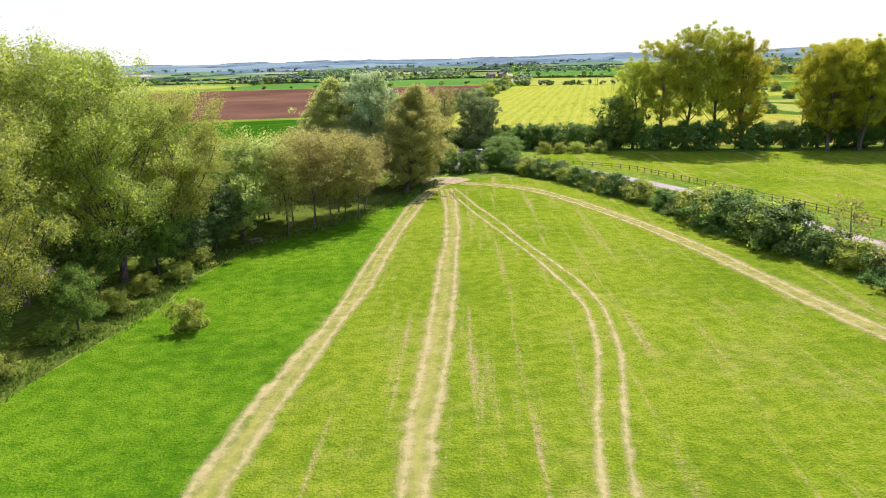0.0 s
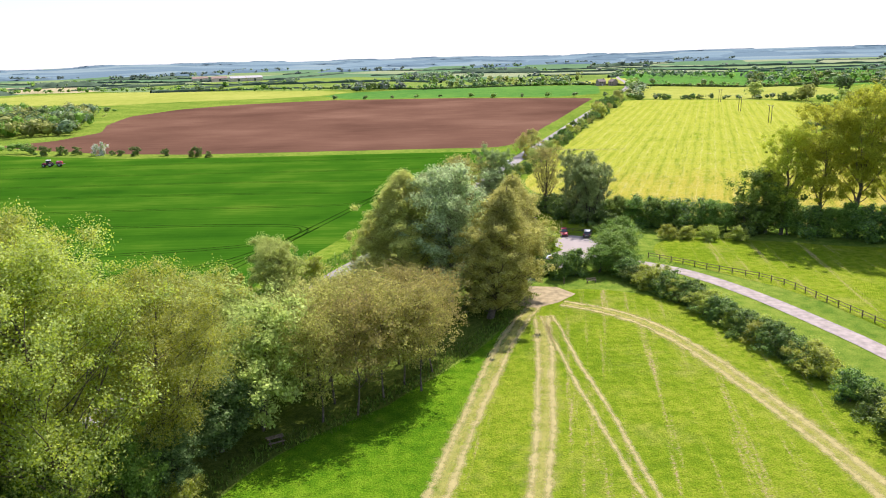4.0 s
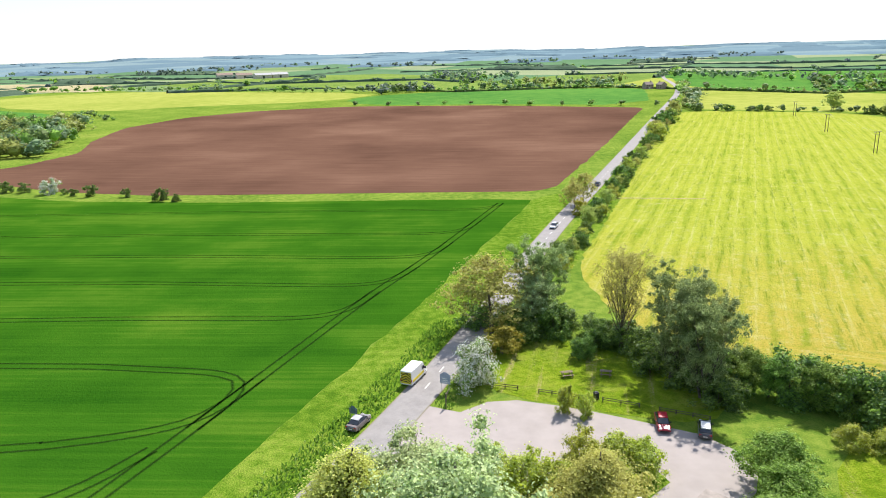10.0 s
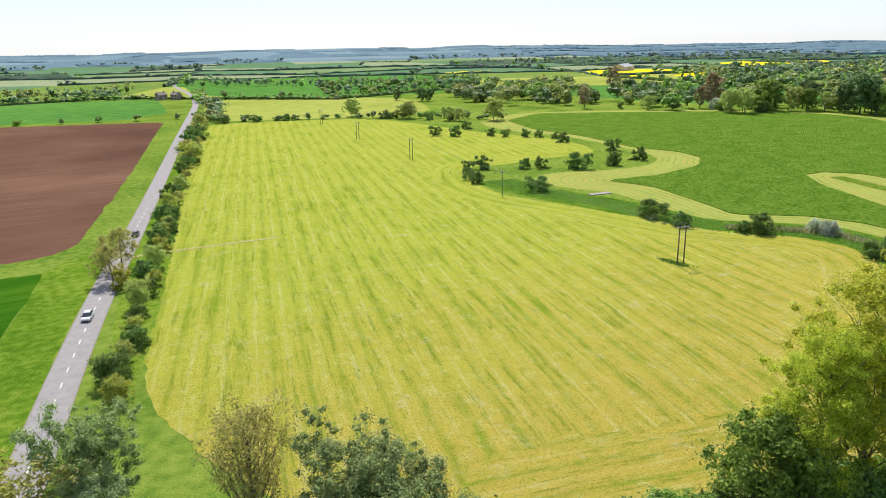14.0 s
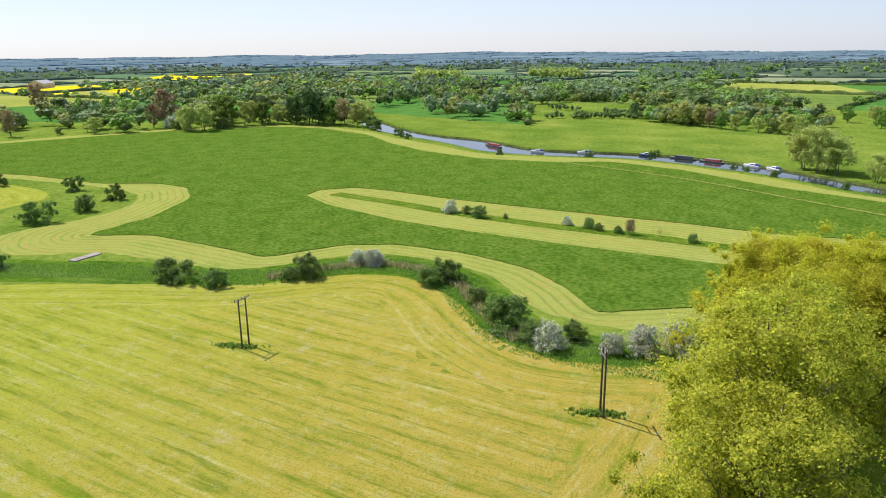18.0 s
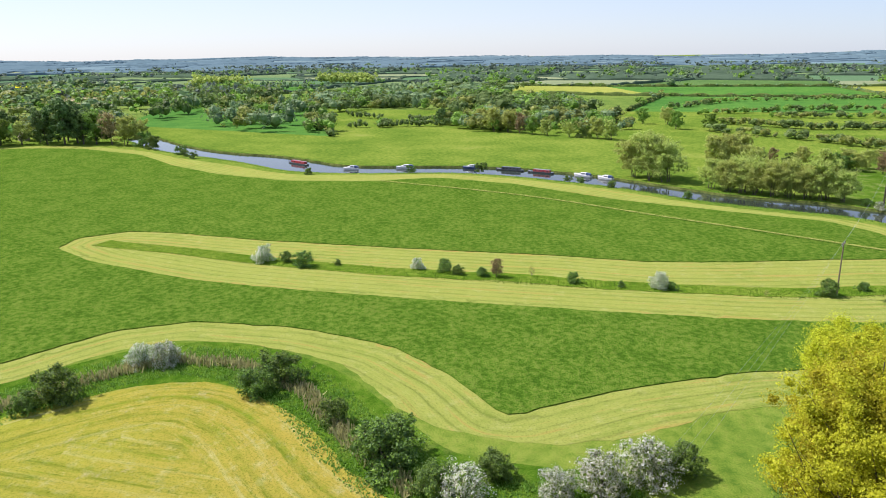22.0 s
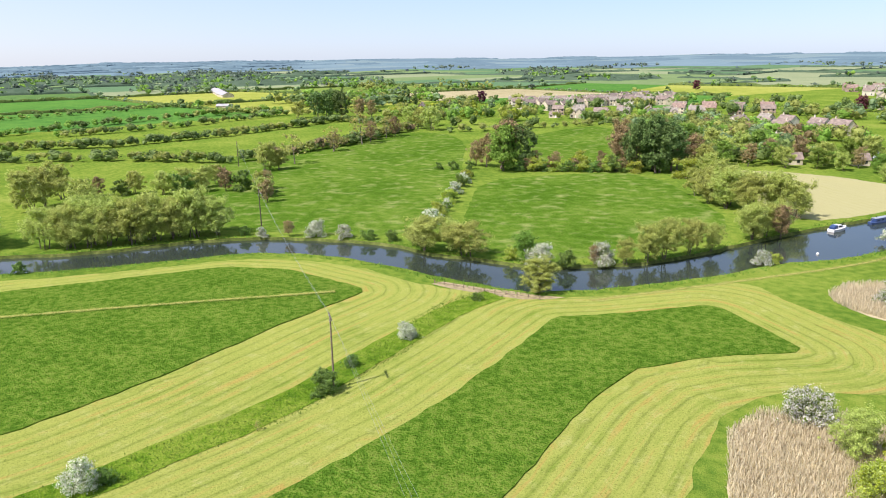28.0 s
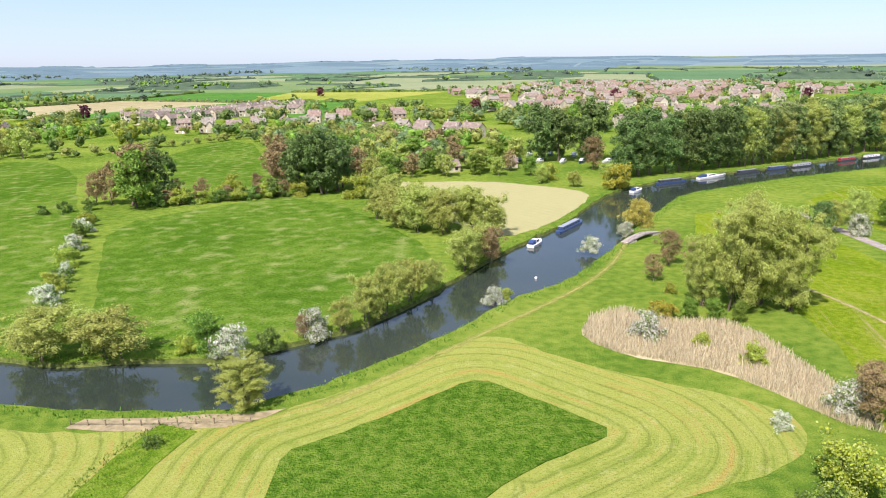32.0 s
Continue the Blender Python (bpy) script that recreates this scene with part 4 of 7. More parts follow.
SHRUB = Kind("shrub", "dense dark green hedge shrub", "shrub", (L_GREEN, L_DARK), BARK, 4, high=5, wide=2.6, base=0.2, limbs=34, leaves=8000, size=0.105, shape="dome", lift_up=0.3, droop=0.22, clump=0.9, stems=3)
SHRUB_L = Kind("shrub", "light green leafy shrub", "shrub", (L_OLIVE, L_POPLAR), BARK, 3, high=5, wide=2.6, base=0.2, limbs=34, leaves=7500, size=0.1, shape="dome", lift_up=0.3, droop=0.22, clump=0.9, stems=4)
HAWTHORN = Kind("hawthorn", "hawthorn bush covered in white blossom", "shrub", (BLOSSOM, L_GREEN), BARK, 3, high=5, wide=2.6, base=0.3, limbs=40, leaves=11000, size=0.085, shape="dome", lift_up=0.3, droop=0.22, clump=0.9, stems=2)
GORSE = Kind("shrub", "bush in bright yellow leaf", "shrub", L_YELLOW, BARK, 1, high=5, wide=2.4, base=0.2, limbs=24, leaves=4200, size=0.13, shape="dome", lift_up=0.3, droop=0.22, stems=3)
BARE_TREE = Kind("bare_tree", "almost leafless young tree", "tree", L_BROWN, BARK_PALE, 2, high=7, wide=2.8, base=1.2, limbs=26, leaves=420, size=0.14, shape="dome", lift_up=0.9, clump=0.8, thin=0.0)
RUST = Kind("budding_tree", "tree opening rusty-brown leaves", "tree", L_RUST, BARK, 2, high=14, wide=4.6, base=1.0, limbs=44, leaves=9000, size=0.14, shape="dome", lift_up=1.0)
PURPLE = Kind("copper_beech", "rounded tree with dark purple leaves", "tree", L_PURPLE, BARK, 1, high=14, wide=5.5, base=1.0, limbs=36, leaves=6000, size=0.28, shape="dome")
CONIFER = Kind("conifer", "dark green pointed conifer among houses", "tree", L_DARK, BARK, 1, high=15, wide=3.6, base=0.5, limbs=50, leaves=6000, size=0.22, shape="cone", lift_up=0.05)
GOLDEN = Kind("weeping_willow", "golden weeping willow beside the water", "tree", leafy("golden_willow_leaves", (0.17, 0.155, 0.03), (0.27, 0.24, 0.06), 0.4), BARK, 1, high=8, wide=4.4, base=1.0, limbs=40, leaves=9000, size=0.14, shape="dome", droop=0.6)

GREAT = Kind("willow_tree", "great willow in olive-green leaf", "tree", L_OLIVE, BARK, 2, high=20, wide=6.0, base=0.2, limbs=110, leaves=80000, size=0.105, shape="oval", lift_up=1.0, clump=0.64, stems=4)

# the wood beside the lawn
for x, y, h in ((-24, 89, 27.5), (-18.5, 98, 21.5), (-33, 83, 27.5), (-31, 98, 27), (-42, 90, 26), (-31, 69, 22), (-38, 60, 24)):
    POPLAR_G.put(x, y, h)
for x, y, h in ((-20, 92, 9), (-24, 72, 7), (-30, 66, 6), (-33, 54, 6), (-26, 88, 8), (-38, 50, 7), (-45, 62, 9), (-45, 45, 8), (-52, 30, 10)):
    GREEN.put(x, y, h, wide=0.9)
DARK.put(-14.5, 103, 9.5, wide=1.3, label="dense maple in glossy dark green leaf")
DARK.put(-17, 96, 7, wide=1.3)
for x, y, h in ((-20, 84, 2.6), (-17, 88, 2.4), (-22, 78, 2.8), (-25, 70, 2.6), (-16, 94, 3), (-28, 62, 2.6), (-31, 56, 3)):
    SHRUB_L.put(x, y, h, wide=1.3, label="tangle of bramble and elder")
SHRUB_L.put(-13, 70, 3.6, label="small lone willow bush on the lawn", wide=0.85)
for x, y, h in ((-11, 109, 15), (-18, 118, 14), (-22, 112, 14), (-9, 122, 12)):
    OLIVE.put(x, y, h)
for x, y, h in ((-3.5, 113, 15), (-4.5, 109, 14), (-0.5, 110, 14.5), (2.5, 113.5, 14.5), (4.5, 117.5, 14), (7, 115.5, 13), (0, 119, 15), (-5, 119, 14.5), (8.5, 120.5, 12.5), (4, 124, 14), (9, 126, 12)):
    BUDDING.put(x, y, h, group="young trees at the lawn's edge")
for x, y, h in ((-10, 131, 8), (-4, 136, 9), (-13, 126, 9), (2, 139, 8), (-17, 128, 9)):
    OLIVE.put(x, y, h)
# the great clump at the gate
for x, y, h in ((5.2, 147, 23.6), (21.5, 151.5, 21.5), (18.2, 140, 21.8), (2.5, 152, 20)):
    BRONZE.put(x, y, h, wide=1.2)
SILVER.put(12, 147, 24)
SILVER.put(11, 155, 21)
for x, y, h in ((0, 160, 7), (3, 163, 8), (-3, 157, 6), (5, 167, 5)):
    SILVER.put(x, y, h, wide=1.5, label="low silvery willow by the road")
# wood and hedge on the crop side of the road
for x, y, h in ((-19, 158, 10), (-16, 151, 11)):
    OLIVE.put(x, y, h)
SHRUB_L.put(-13, 164, 4.8)
GORSE.put(-22.5, 143, 8)
for k, (x, y) in enumerate(along((-28, 143), (-80, 22), 17)):
    (OLIVE, SHRUB_L, OLIVE, BUDDING)[k % 4].put(x + rng.uniform(-3, 2), y, rng.uniform(7, 11.5), wide=1.15)
GORSE.put(-41, 112, 9)
for k, (x, y) in enumerate(along((-20, 124), (-60, 36), 10)):
    (SHRUB_L, GREEN)[k % 2].put(x + rng.uniform(-2, 2), y, rng.uniform(5, 9))
# round the car park
OAK.put(19.5, 225, 14.5, wide=1.25)
GREYGREEN.put(29, 230, 15.5)
SILVER.put(27, 226, 11, wide=1.2)
UPRIGHT.put(40.7, 217, 16.5)
GREYGREEN.put(46.5, 206, 16.5)
GREYGREEN.put(48.5, 199, 15.5)
HAWTHORN.put(15, 204, 7.5, wide=0.9, label="rounded grey-green bush in blossom by the road")
GORSE.put(20, 216, 5.5, wide=1.2)
for x, y, h in ((34, 214, 4), (44, 212, 6), (52, 201, 5.5), (37, 219, 5), (30, 223, 6), (24, 224, 5)):
    SHRUB.put(x, y, h)
for x, y, h in ((28, 195.5, 4.6), (30.3, 194.3, 3.8)):
    SHRUB_L.put(x, y, h, wide=0.55, label="slim young evergreen in the car park")
for x, y, h in ((32, 181, 5.5), (35, 180, 5), (28, 182, 5), (30, 178, 5), (14, 177, 6), (19, 176, 6.5), (23, 175, 6)):
    SHRUB_L.put(x, y, h)
for x, y, h in ((44, 165.5, 7.2), (47, 171, 6.5), (49, 177, 7.2), (41, 162, 5.5), (46, 161, 4.5)):
    GREEN.put(x, y, h, wide=1.4, label="dense round green tree beside the car park")
for x, y, h in ((33, 160, 5), (36.5, 160.5, 5.2), (30, 163, 5)):
    SHRUB.put(x, y, h)
HEDGE = "hedge along the drive"
for k, (x, y) in enumerate(along((45, 158), (53, 140), 7) + along((53, 136), (57, 116), 8) + along((58, 108), (62, 60), 15) + along((62.5, 55), (66, 0), 14)):
    (SHRUB, SHRUB, SHRUB_L, SHRUB)[k % 4].put(x + rng.uniform(-0.7, 0.7), y, rng.uniform(3.2, 4.6) + (2.2 if 80 < y < 100 else 0), wide=1.25, group=HEDGE)
BARE_TREE.put(64, 74, 8)
BARE_TREE.put(61.5, 66, 5.5)
# the hedge and the poplars behind the field
for k, (x, y) in enumerate(along((52, 203), (66, 193), 6) + along((69, 192), (100, 180), 9) + along((104, 178), (160, 160), 15)):
    (SHRUB, GREEN, GREEN)[k % 3].put(x, y, rng.uniform(6.0, 8.0), wide=1.2, group="hedge below the poplars")
for x, y, h in ((62, 185, 3.4), (66, 184, 3.2), (70, 183, 3.3), (76, 181, 3.5)):
    SHRUB_L.put(x, y, h, wide=1.2)
GREEN.put(84, 186, 15)
for x, y, h in ((87, 185, 24), (94, 183, 29), (100, 181, 32), (107, 178.5, 31)):
    POPLAR.put(x, y, h, group="row of poplars")
for x, y, h in ((115, 175, 29), (132.5, 169.5, 27), (138, 168.5, 28), (142, 167, 27), (146, 162.5, 26), (151, 160.5, 24.5), (130, 163, 27), (137, 160, 28)):
    POPLAR_Y.put(x, y, h, group="row of poplars")
# the road's hedge beyond the car park
for k, (x, y) in enumerate(along((37, 262), (78, 372), 18)):
    (SHRUB_L, SHRUB, OLIVE, SHRUB)[k % 4].put(x + rng.uniform(-1.5, 1.5), y, rng.uniform(3.5, 6.5), group="roadside hedge")
for k, (x, y) in enumerate(along((80, 378), (184, 652), 30)):
    (SHRUB, SHRUB_L, OAK, SHRUB, OLIVE)[k % 5].put(x + rng.uniform(-1.5, 1.5), y, rng.uniform(4, 7) if y < 480 else rng.uniform(5, 11), group="roadside hedge")
OAK.put(55, 331, 10.5)
OAK.put(51, 322, 9)
GORSE.put(52, 316, 5)
for x, y, h in ((-167, 377, 5), (-159, 376, 4.6), (-152, 376, 4.5), (-121, 366, 4.5), (-106, 362, 3.4), (-90, 354, 5), (-84, 352, 3), (-175, 382, 4), (-128, 367, 3), (-133, 370, 2.4)):
    SHRUB.put(x, y, h, group="bushes along the field edge")
HAWTHORN.put(-140, 372, 6.2)
# the old meander and the ditch
for x, y, h, w in ((191, 283, 5.9, 1.25), (189, 271, 4.6, 1.1), (195, 257, 3.6, 1), (198, 253, 6, 1), (199, 222, 5.4, 1.2), (196, 224, 4.6, 1.1), (174, 206, 6.4, 1.2), (177, 205, 5.6, 1.0), (168, 200, 4.5, 1), (186, 213, 3.8, 1), (168, 171, 4.2, 1.2), (170, 193, 4, 1)):
    SHRUB.put(x, y, h, wide=w, group="bushes along the ditch")
for x, y, h in ((210, 245, 4), (209, 240, 4.4), (165, 197, 5.2), (165, 187, 4), (166, 181, 5.6), (167, 175, 5.8)):
    HAWTHORN.put(x, y, h, group="bushes along the ditch")
for x, y, h in ((208, 382, 6.5), (186, 359, 5), (222, 371, 4.8), (228, 367, 5.3), (238, 356, 7.5), (287, 380, 6), (255, 352, 6.3), (274, 354, 6.1), (193, 333, 6), (262, 487, 5.9), (268, 477, 6.5), (295, 500, 5.7), (284, 464, 5), (286, 455, 4.4),
                (294, 447, 5), (292, 417, 5.6), (189, 366, 4), (204, 386, 4), (196, 376, 3.6), (298, 440, 4.5), (300, 430, 4)):
    SHRUB.put(x, y, h, group="bushes along the old meander")
for x, y, h, kind in ((269, 233, 4.6, HAWTHORN), (268, 227, 3.2, SHRUB), (263, 222, 4.2, SHRUB), (263, 214, 1.6, SHRUB), (257, 195, 3, HAWTHORN), (254, 189, 3.3, SHRUB), (251, 186, 2.6, SHRUB), (248, 178, 4.5, RUST), (249, 181, 2.4, SHRUB), (247, 170, 2.4, BARE_TREE), (241, 162, 2.7, SHRUB),
                      (237, 153, 1.5, SHRUB), (235, 145, 3.9, HAWTHORN), (233, 143, 2, SHRUB), (225, 113, 3.8, SHRUB), (227, 104, 2.2, SHRUB), (225, 90, 3.1, HAWTHORN), (226, 126, 1.6, BARE_TREE), (223, 67, 1.8, SHRUB)):
    kind.put(x, y, h, group="bushes along the ditch bank")
# the reed beds and the great willow
for x, y, h, kind in ((152, 35, 5.4, HAWTHORN), (144, 39, 2.6, SHRUB_L), (138, 47, 3.8, SHRUB_L), (131, 66, 8, RUST), (133, 63, 5, HAWTHORN), (129, 61, 7, RUST), (158, 98, 6.5, OLIVE), (152, 97, 6, SHRUB_L), (149, 104, 6.5, OLIVE), (156, 106, 5, SHRUB_L), (146, 112, 7, OLIVE),
                      (163, 91, 5.5, HAWTHORN), (150, 88, 6, SHRUB), (142, 80, 7, SHRUB_L), (140, 92, 7.5, OLIVE), (158, 120, 6, OLIVE), (166, 136, 5, SHRUB_L), (172, 132, 4, SHRUB), (140, 12, 2.4, SHRUB_L), (147, 26, 3.5, GORSE), (141, 4, 6, RUST),
                      (141, 26, 4, GREEN), (137, 28, 4.5, GREEN), (145, 26, 3.5, GORSE), (133, 28, 4, GREEN), (176, 16, 3.7, HAWTHORN), (173, 13, 2.5, SHRUB_L), (149, -20, 4.2, HAWTHORN), (136, -37, 4.2, HAWTHORN), (134, -8, 8.5, RUST), (131, -2, 7, RUST), (89, -28, 10, DARK), (82, -34, 9, OLIVE),
                      (71, -42, 10, OLIVE), (76, -32, 6, HAWTHORN), (63, -40, 9, GREEN), (143, 66, 2.5, HAWTHORN)):
    kind.put(x, y, h)
for x, y, h in ((131, 22, 22), (125, 19, 20), (121, 23, 19), (136, 20, 14), (126, 13, 18)):
    GREAT.put(x, y, h, wide=0.82, label="great clump of tall olive-green willow")
GOLDEN.put(129, -48, 8)
# the far bank
for x, y, h, w in ((240, 39, 8.8, 1.45), (250, 39, 9.2, 1.45), (245, 36, 8, 1), (256, 36, 6, 1), (196, 20, 10, 0.9), (200, 24, 9, 0.9), (192, 14, 9, 0.9), (188, 8, 7, 0.9), (204, 29, 6, 0.9), (178, -12, 9.5, 1), (181, -8, 8, 1), (175, -18, 8, 1), (192, -50, 13, 1), (178, -45, 12.6, 1.0), (186, -47, 12, 1), (198, -56, 11, 1), (204, -62, 9, 1)):
    OLIVE.put(x, y, h, wide=w)
GREAT.put(214, 57.5, 7.4, wide=1.55, label="round yellow-green willow at the water's edge")
for x, y, h, kind in ((224, 38, 7.8, GREEN), (221, 38, 6, HAWTHORN), (215, 37, 4, SHRUB), (210, 32, 4.5, RUST), (228, 38, 3.5, SHRUB_L), (208, 31, 5.5, HAWTHORN), (277, 37, 4, HAWTHORN), (286, 39, 5, HAWTHORN), (292, 42, 4.5, RUST), (270, 36, 3, SHRUB), (298, 46, 3, HAWTHORN), (304, 47, 3, SHRUB), (264, 34, 3.2, SHRUB)):
    kind.put(x, y, h)
for k, (x, y) in enumerate(along((262, 18), (292, -66), 13)):
    (SHRUB, HAWTHORN, SHRUB_L)[k % 3].put(x, y, rng.uniform(3, 5.5), group="hedge between the meadows")
for k, (x, y) in enumerate(along((304, 52), (332, 84), 17)):
    OLIVE.put(x + (5 if k % 2 else 9), y - 4, rng.uniform(10, 14), wide=1.0, group="willows on the far bank")
for x, y, h in ((363, 97, 19), (368, 92, 17), (358, 90, 16), (371, 100, 15), (388, 53, 14), (393, 47, 14), (401, 35, 13), (352, 60, 10), (364, 52, 11), (380, 40, 10)):
    OLIVE.put(x, y, h)
for k, (x, y) in enumerate(along((400, 30), (350, -10), 10) + along((350, -10), (330, 8), 4)):
    (OLIVE, RUST, SHRUB)[k % 3].put(x + rng.uniform(-3, 3), y, rng.uniform(6, 9))
for x, y, h in ((366, 127, 2.6), (395, 157, 4.3), (350, 115, 3.1), (325, 97, 2.9), (362, 123, 2.4), (398, 186, 3.4), (402, 230, 3), (471, 296, 4), (462, 290, 4), (478, 300, 5)):
    SHRUB.put(x, y, h)
for x, y, h, kind in ((289, -90, 21, RUST), (286, -86, 20, GREEN), (281, -93, 19, DARK), (296, -92, 14, RUST), (302, -94, 11, RUST), (276, -97, 8, RUST), (268, -104, 7, RUST), (260, -109, 8, SHRUB_L), (252, -113, 7, RUST), (244, -117, 8, OLIVE), (230, -112, 22, DARK), (226, -107, 20, DARK), (235, -108, 20, DARK),
                      (247, -130, 19, RUST), (242, -124, 16, RUST), (218, -127, 14, RUST), (221, -118, 15, RUST), (210, -112, 12, OLIVE), (206, -102, 10, OLIVE), (202, -92, 9, OLIVE), (201, -82, 9, OLIVE), (201, -72, 9, OLIVE), (212, -96, 9, SHRUB_L), (300, -84, 4, SHRUB), (306, -80, 4, SHRUB), (312, -78, 3.5, SHRUB)):
    kind.put(x, y, h)
for k, (x, y) in enumerate(along((112, -122), (26, -160), 15) + along((20, -163), (-60, -202), 12)):
    (DARK if k < 9 else (GREAT, GREYGREEN, DARK)[k % 3]).put(x + rng.uniform(-1, 1), y - 7, rng.uniform(21, 27), wide=0.95, group="tall trees along the river")
for x, y, h, kind in ((117, -176, 27, DARK), (136, -178, 22, DARK), (123, -106, 9, OLIVE), (142, -127, 7, SHRUB_L), (148, -138, 8, GREEN), (160, -140, 8, OLIVE), (170, -142, 9, GREEN), (182, -140, 9, OLIVE), (196, -138, 10, RUST), (206, -136, 11, GREEN), (155, -150, 9, RUST), (188, -152, 11, RUST), (200, -160, 12, OLIVE)):
    kind.put(x, y, h)

for k, (x, y) in enumerate(along((279, -88), (236, -104), 15)):
    (SHRUB, RUST, SHRUB_L)[k % 3].put(x + rng.uniform(-1, 1), y, rng.uniform(4.5, 6.5), wide=1.25, group="hedge between the meadows")
for k, (x, y) in enumerate(along((47, 156), (54.5, 139), 6) + along((54.5, 135), (58.5, 116), 7)):
    (SHRUB, SHRUB_L)[k % 2].put(x - 1.6, y, rng.uniform(2.8, 4.0), wide=1.3, group=HEDGE)

for x, y, h in ((22, 228, 4.5), (25, 221, 4), (42, 217, 5), (36, 221, 4.5), (44, 208, 5), (48, 204, 5), (50, 197, 4.5), (33, 226, 5), (17, 229, 4.5), (46, 212, 4.5)):
    SHRUB.put(x, y, h, wide=1.35, label="dense undergrowth below the trees of the lawn")
GREYGREEN.put(50, 203.5, 14)
# round trees beyond the far end of the mown field
for x, y, h, kind in ((285, 622, 13.5, OLIVE), (306, 579, 12.5, OLIVE), (301, 583, 10, OLIVE), (317, 546, 10, OLIVE), (321, 541, 9, OLIVE), (339, 525, 15, OLIVE), (397, 733, 10, DARK), (404, 703, 13, DARK), (409, 698, 11, DARK), (500, 768, 14, DARK), (494, 752, 13, DARK), (484, 650, 14, GREEN), (473, 599, 17, OLIVE), (479, 606, 15, OLIVE),
                      (488, 640, 13, OLIVE), (293, 591, 6.5, SHRUB), (216, 639, 5.8, SHRUB), (197, 645, 5, SHRUB), (237, 633, 5, SHRUB), (244, 631, 4.5, SHRUB), (232, 635, 4, SHRUB), (311, 562, 6, SHRUB), (324, 553, 5.5, SHRUB), (298, 588, 5, SHRUB)):
    kind.put(x, y, h, wide=1.25)

# ---- the distance ----
def spray_proto(seed, n, size, lumps=9):
    """A small far tree one metre high and wide: a lumpy crown down to the ground, with leaf sprays round it."""
    g = np.random.default_rng(seed)
    lumps = np.c_[g.normal(0, 0.2, (lumps, 2)), g.uniform(0.28, 0.8, lumps)]
    out = g.normal(0, 1, (n, 3))
    out /= np.linalg.norm(out, axis=1)[:, None]
    c = lumps[g.integers(0, len(lumps), n)] + out * np.array((0.17, 0.17, 0.15)) * g.uniform(0.75, 1.3, (n, 1))
    c[:, 2] = np.clip(c[:, 2], 0.03, 1.0)
    v, f = leaf_arrays(c, size, g, out * 0.9 + np.array((0, 0, 0.25)), 0.5)
    core = bmesh.new()
    bmesh.ops.create_icosphere(core, subdivisions=1, radius=1.0)
    cv = np.array([p.co[:] for p in core.verts])
    cf = [[p.index for p in t.verts] for t in core.faces]
    core.free()
    verts, faces = [v], f.tolist()
    o = len(v)
    for p in lumps[:: 3 if n > 60 else 9]:
        q = cv * np.array((0.2, 0.2, 0.24)) * g.uniform(0.8, 1.15, (len(cv), 1)) + p * np.array((0.8, 0.8, 0.85))
        q[:, 2] = np.clip(q[:, 2], 0.0, 1.0)
        verts.append(q)
        faces += [[k + o for k in t] for t in cf]
        o += len(q)
    return np.vstack(verts), faces


PROTOS = {"near": [spray_proto(k, 130, 0.062) for k in range(5)], "mid": [spray_proto(k + 20, 24, 0.13, 5) for k in range(5)], "far": [spray_proto(k + 40, 7, 0.26, 3) for k in range(5)]}
# the blue-green and hazy blue leaves have distance haze in their colour
FAR_LEAF = [leafy("far_dark_leaves", (0.03, 0.06, 0.013), (0.085, 0.13, 0.038), 0.4, None, 1.25), leafy("far_mid_leaves", (0.055, 0.1, 0.013), (0.13, 0.2, 0.034), 0.45, None, 1.05), leafy("far_olive_leaves", (0.1, 0.13, 0.03), (0.2, 0.23, 0.06), 0.45, None, 0.95),
            leafy("far_green_leaves", (0.07, 0.105, 0.045), (0.12, 0.16, 0.075), 0.4, None, 1.0), leafy("haze_blue_green_leaves", (0.065, 0.092, 0.068), (0.09, 0.12, 0.09), 0.4, None, 1.0), leafy("far_poplar_leaves", (0.11, 0.15, 0.014), (0.24, 0.27, 0.03), 0.5, None, 0.7), leafy("far_rusty_leaves", (0.115, 0.09, 0.04), (0.2, 0.155, 0.075), 0.35, None, 0.75),
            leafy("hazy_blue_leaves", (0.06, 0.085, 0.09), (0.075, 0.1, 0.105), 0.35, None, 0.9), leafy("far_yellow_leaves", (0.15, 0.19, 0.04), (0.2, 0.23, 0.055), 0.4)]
far_trees = []


def far_tree(x, y, wide, high, kind):
    far_trees.append((x, y, wide, high, kind))


def plant_far(name, label, category):
    """All the far trees set down so far, as one object for each leaf colour."""
    arr = np.array(far_trees)
    r = np.hypot(arr[:, 0] - 110, arr[:, 1] - 150)
    base = lift(arr[:, 0], arr[:, 1])
    for kind in range(len(FAR_LEAF)):
        vs, fs, o = [], [], 0
        for k in np.nonzero(arr[:, 4] == kind)[0]:
            level = "near" if r[k] < 700 else "mid" if r[k] < 1300 else "far"
            v, f = PROTOS[level][k % 5]
            a = k * 2.4
            c, s = math.cos(a), math.sin(a)
            w, h = arr[k, 2], arr[k, 3]
            q = np.c_[(v[:, 0] * c - v[:, 1] * s) * w + arr[k, 0], (v[:, 0] * s + v[:, 1] * c) * w + arr[k, 1], v[:, 2] * h + base[k] - 0.02 * h]
            vs.append(q)
            fs += [[j + o for j in t] for t in f]
            o += len(v)
        if vs:
            tagged(new(name, from_arrays(name, np.vstack(vs), fs, (FAR_LEAF[kind],))), label, category, kind="stuff")
    far_trees.clear()


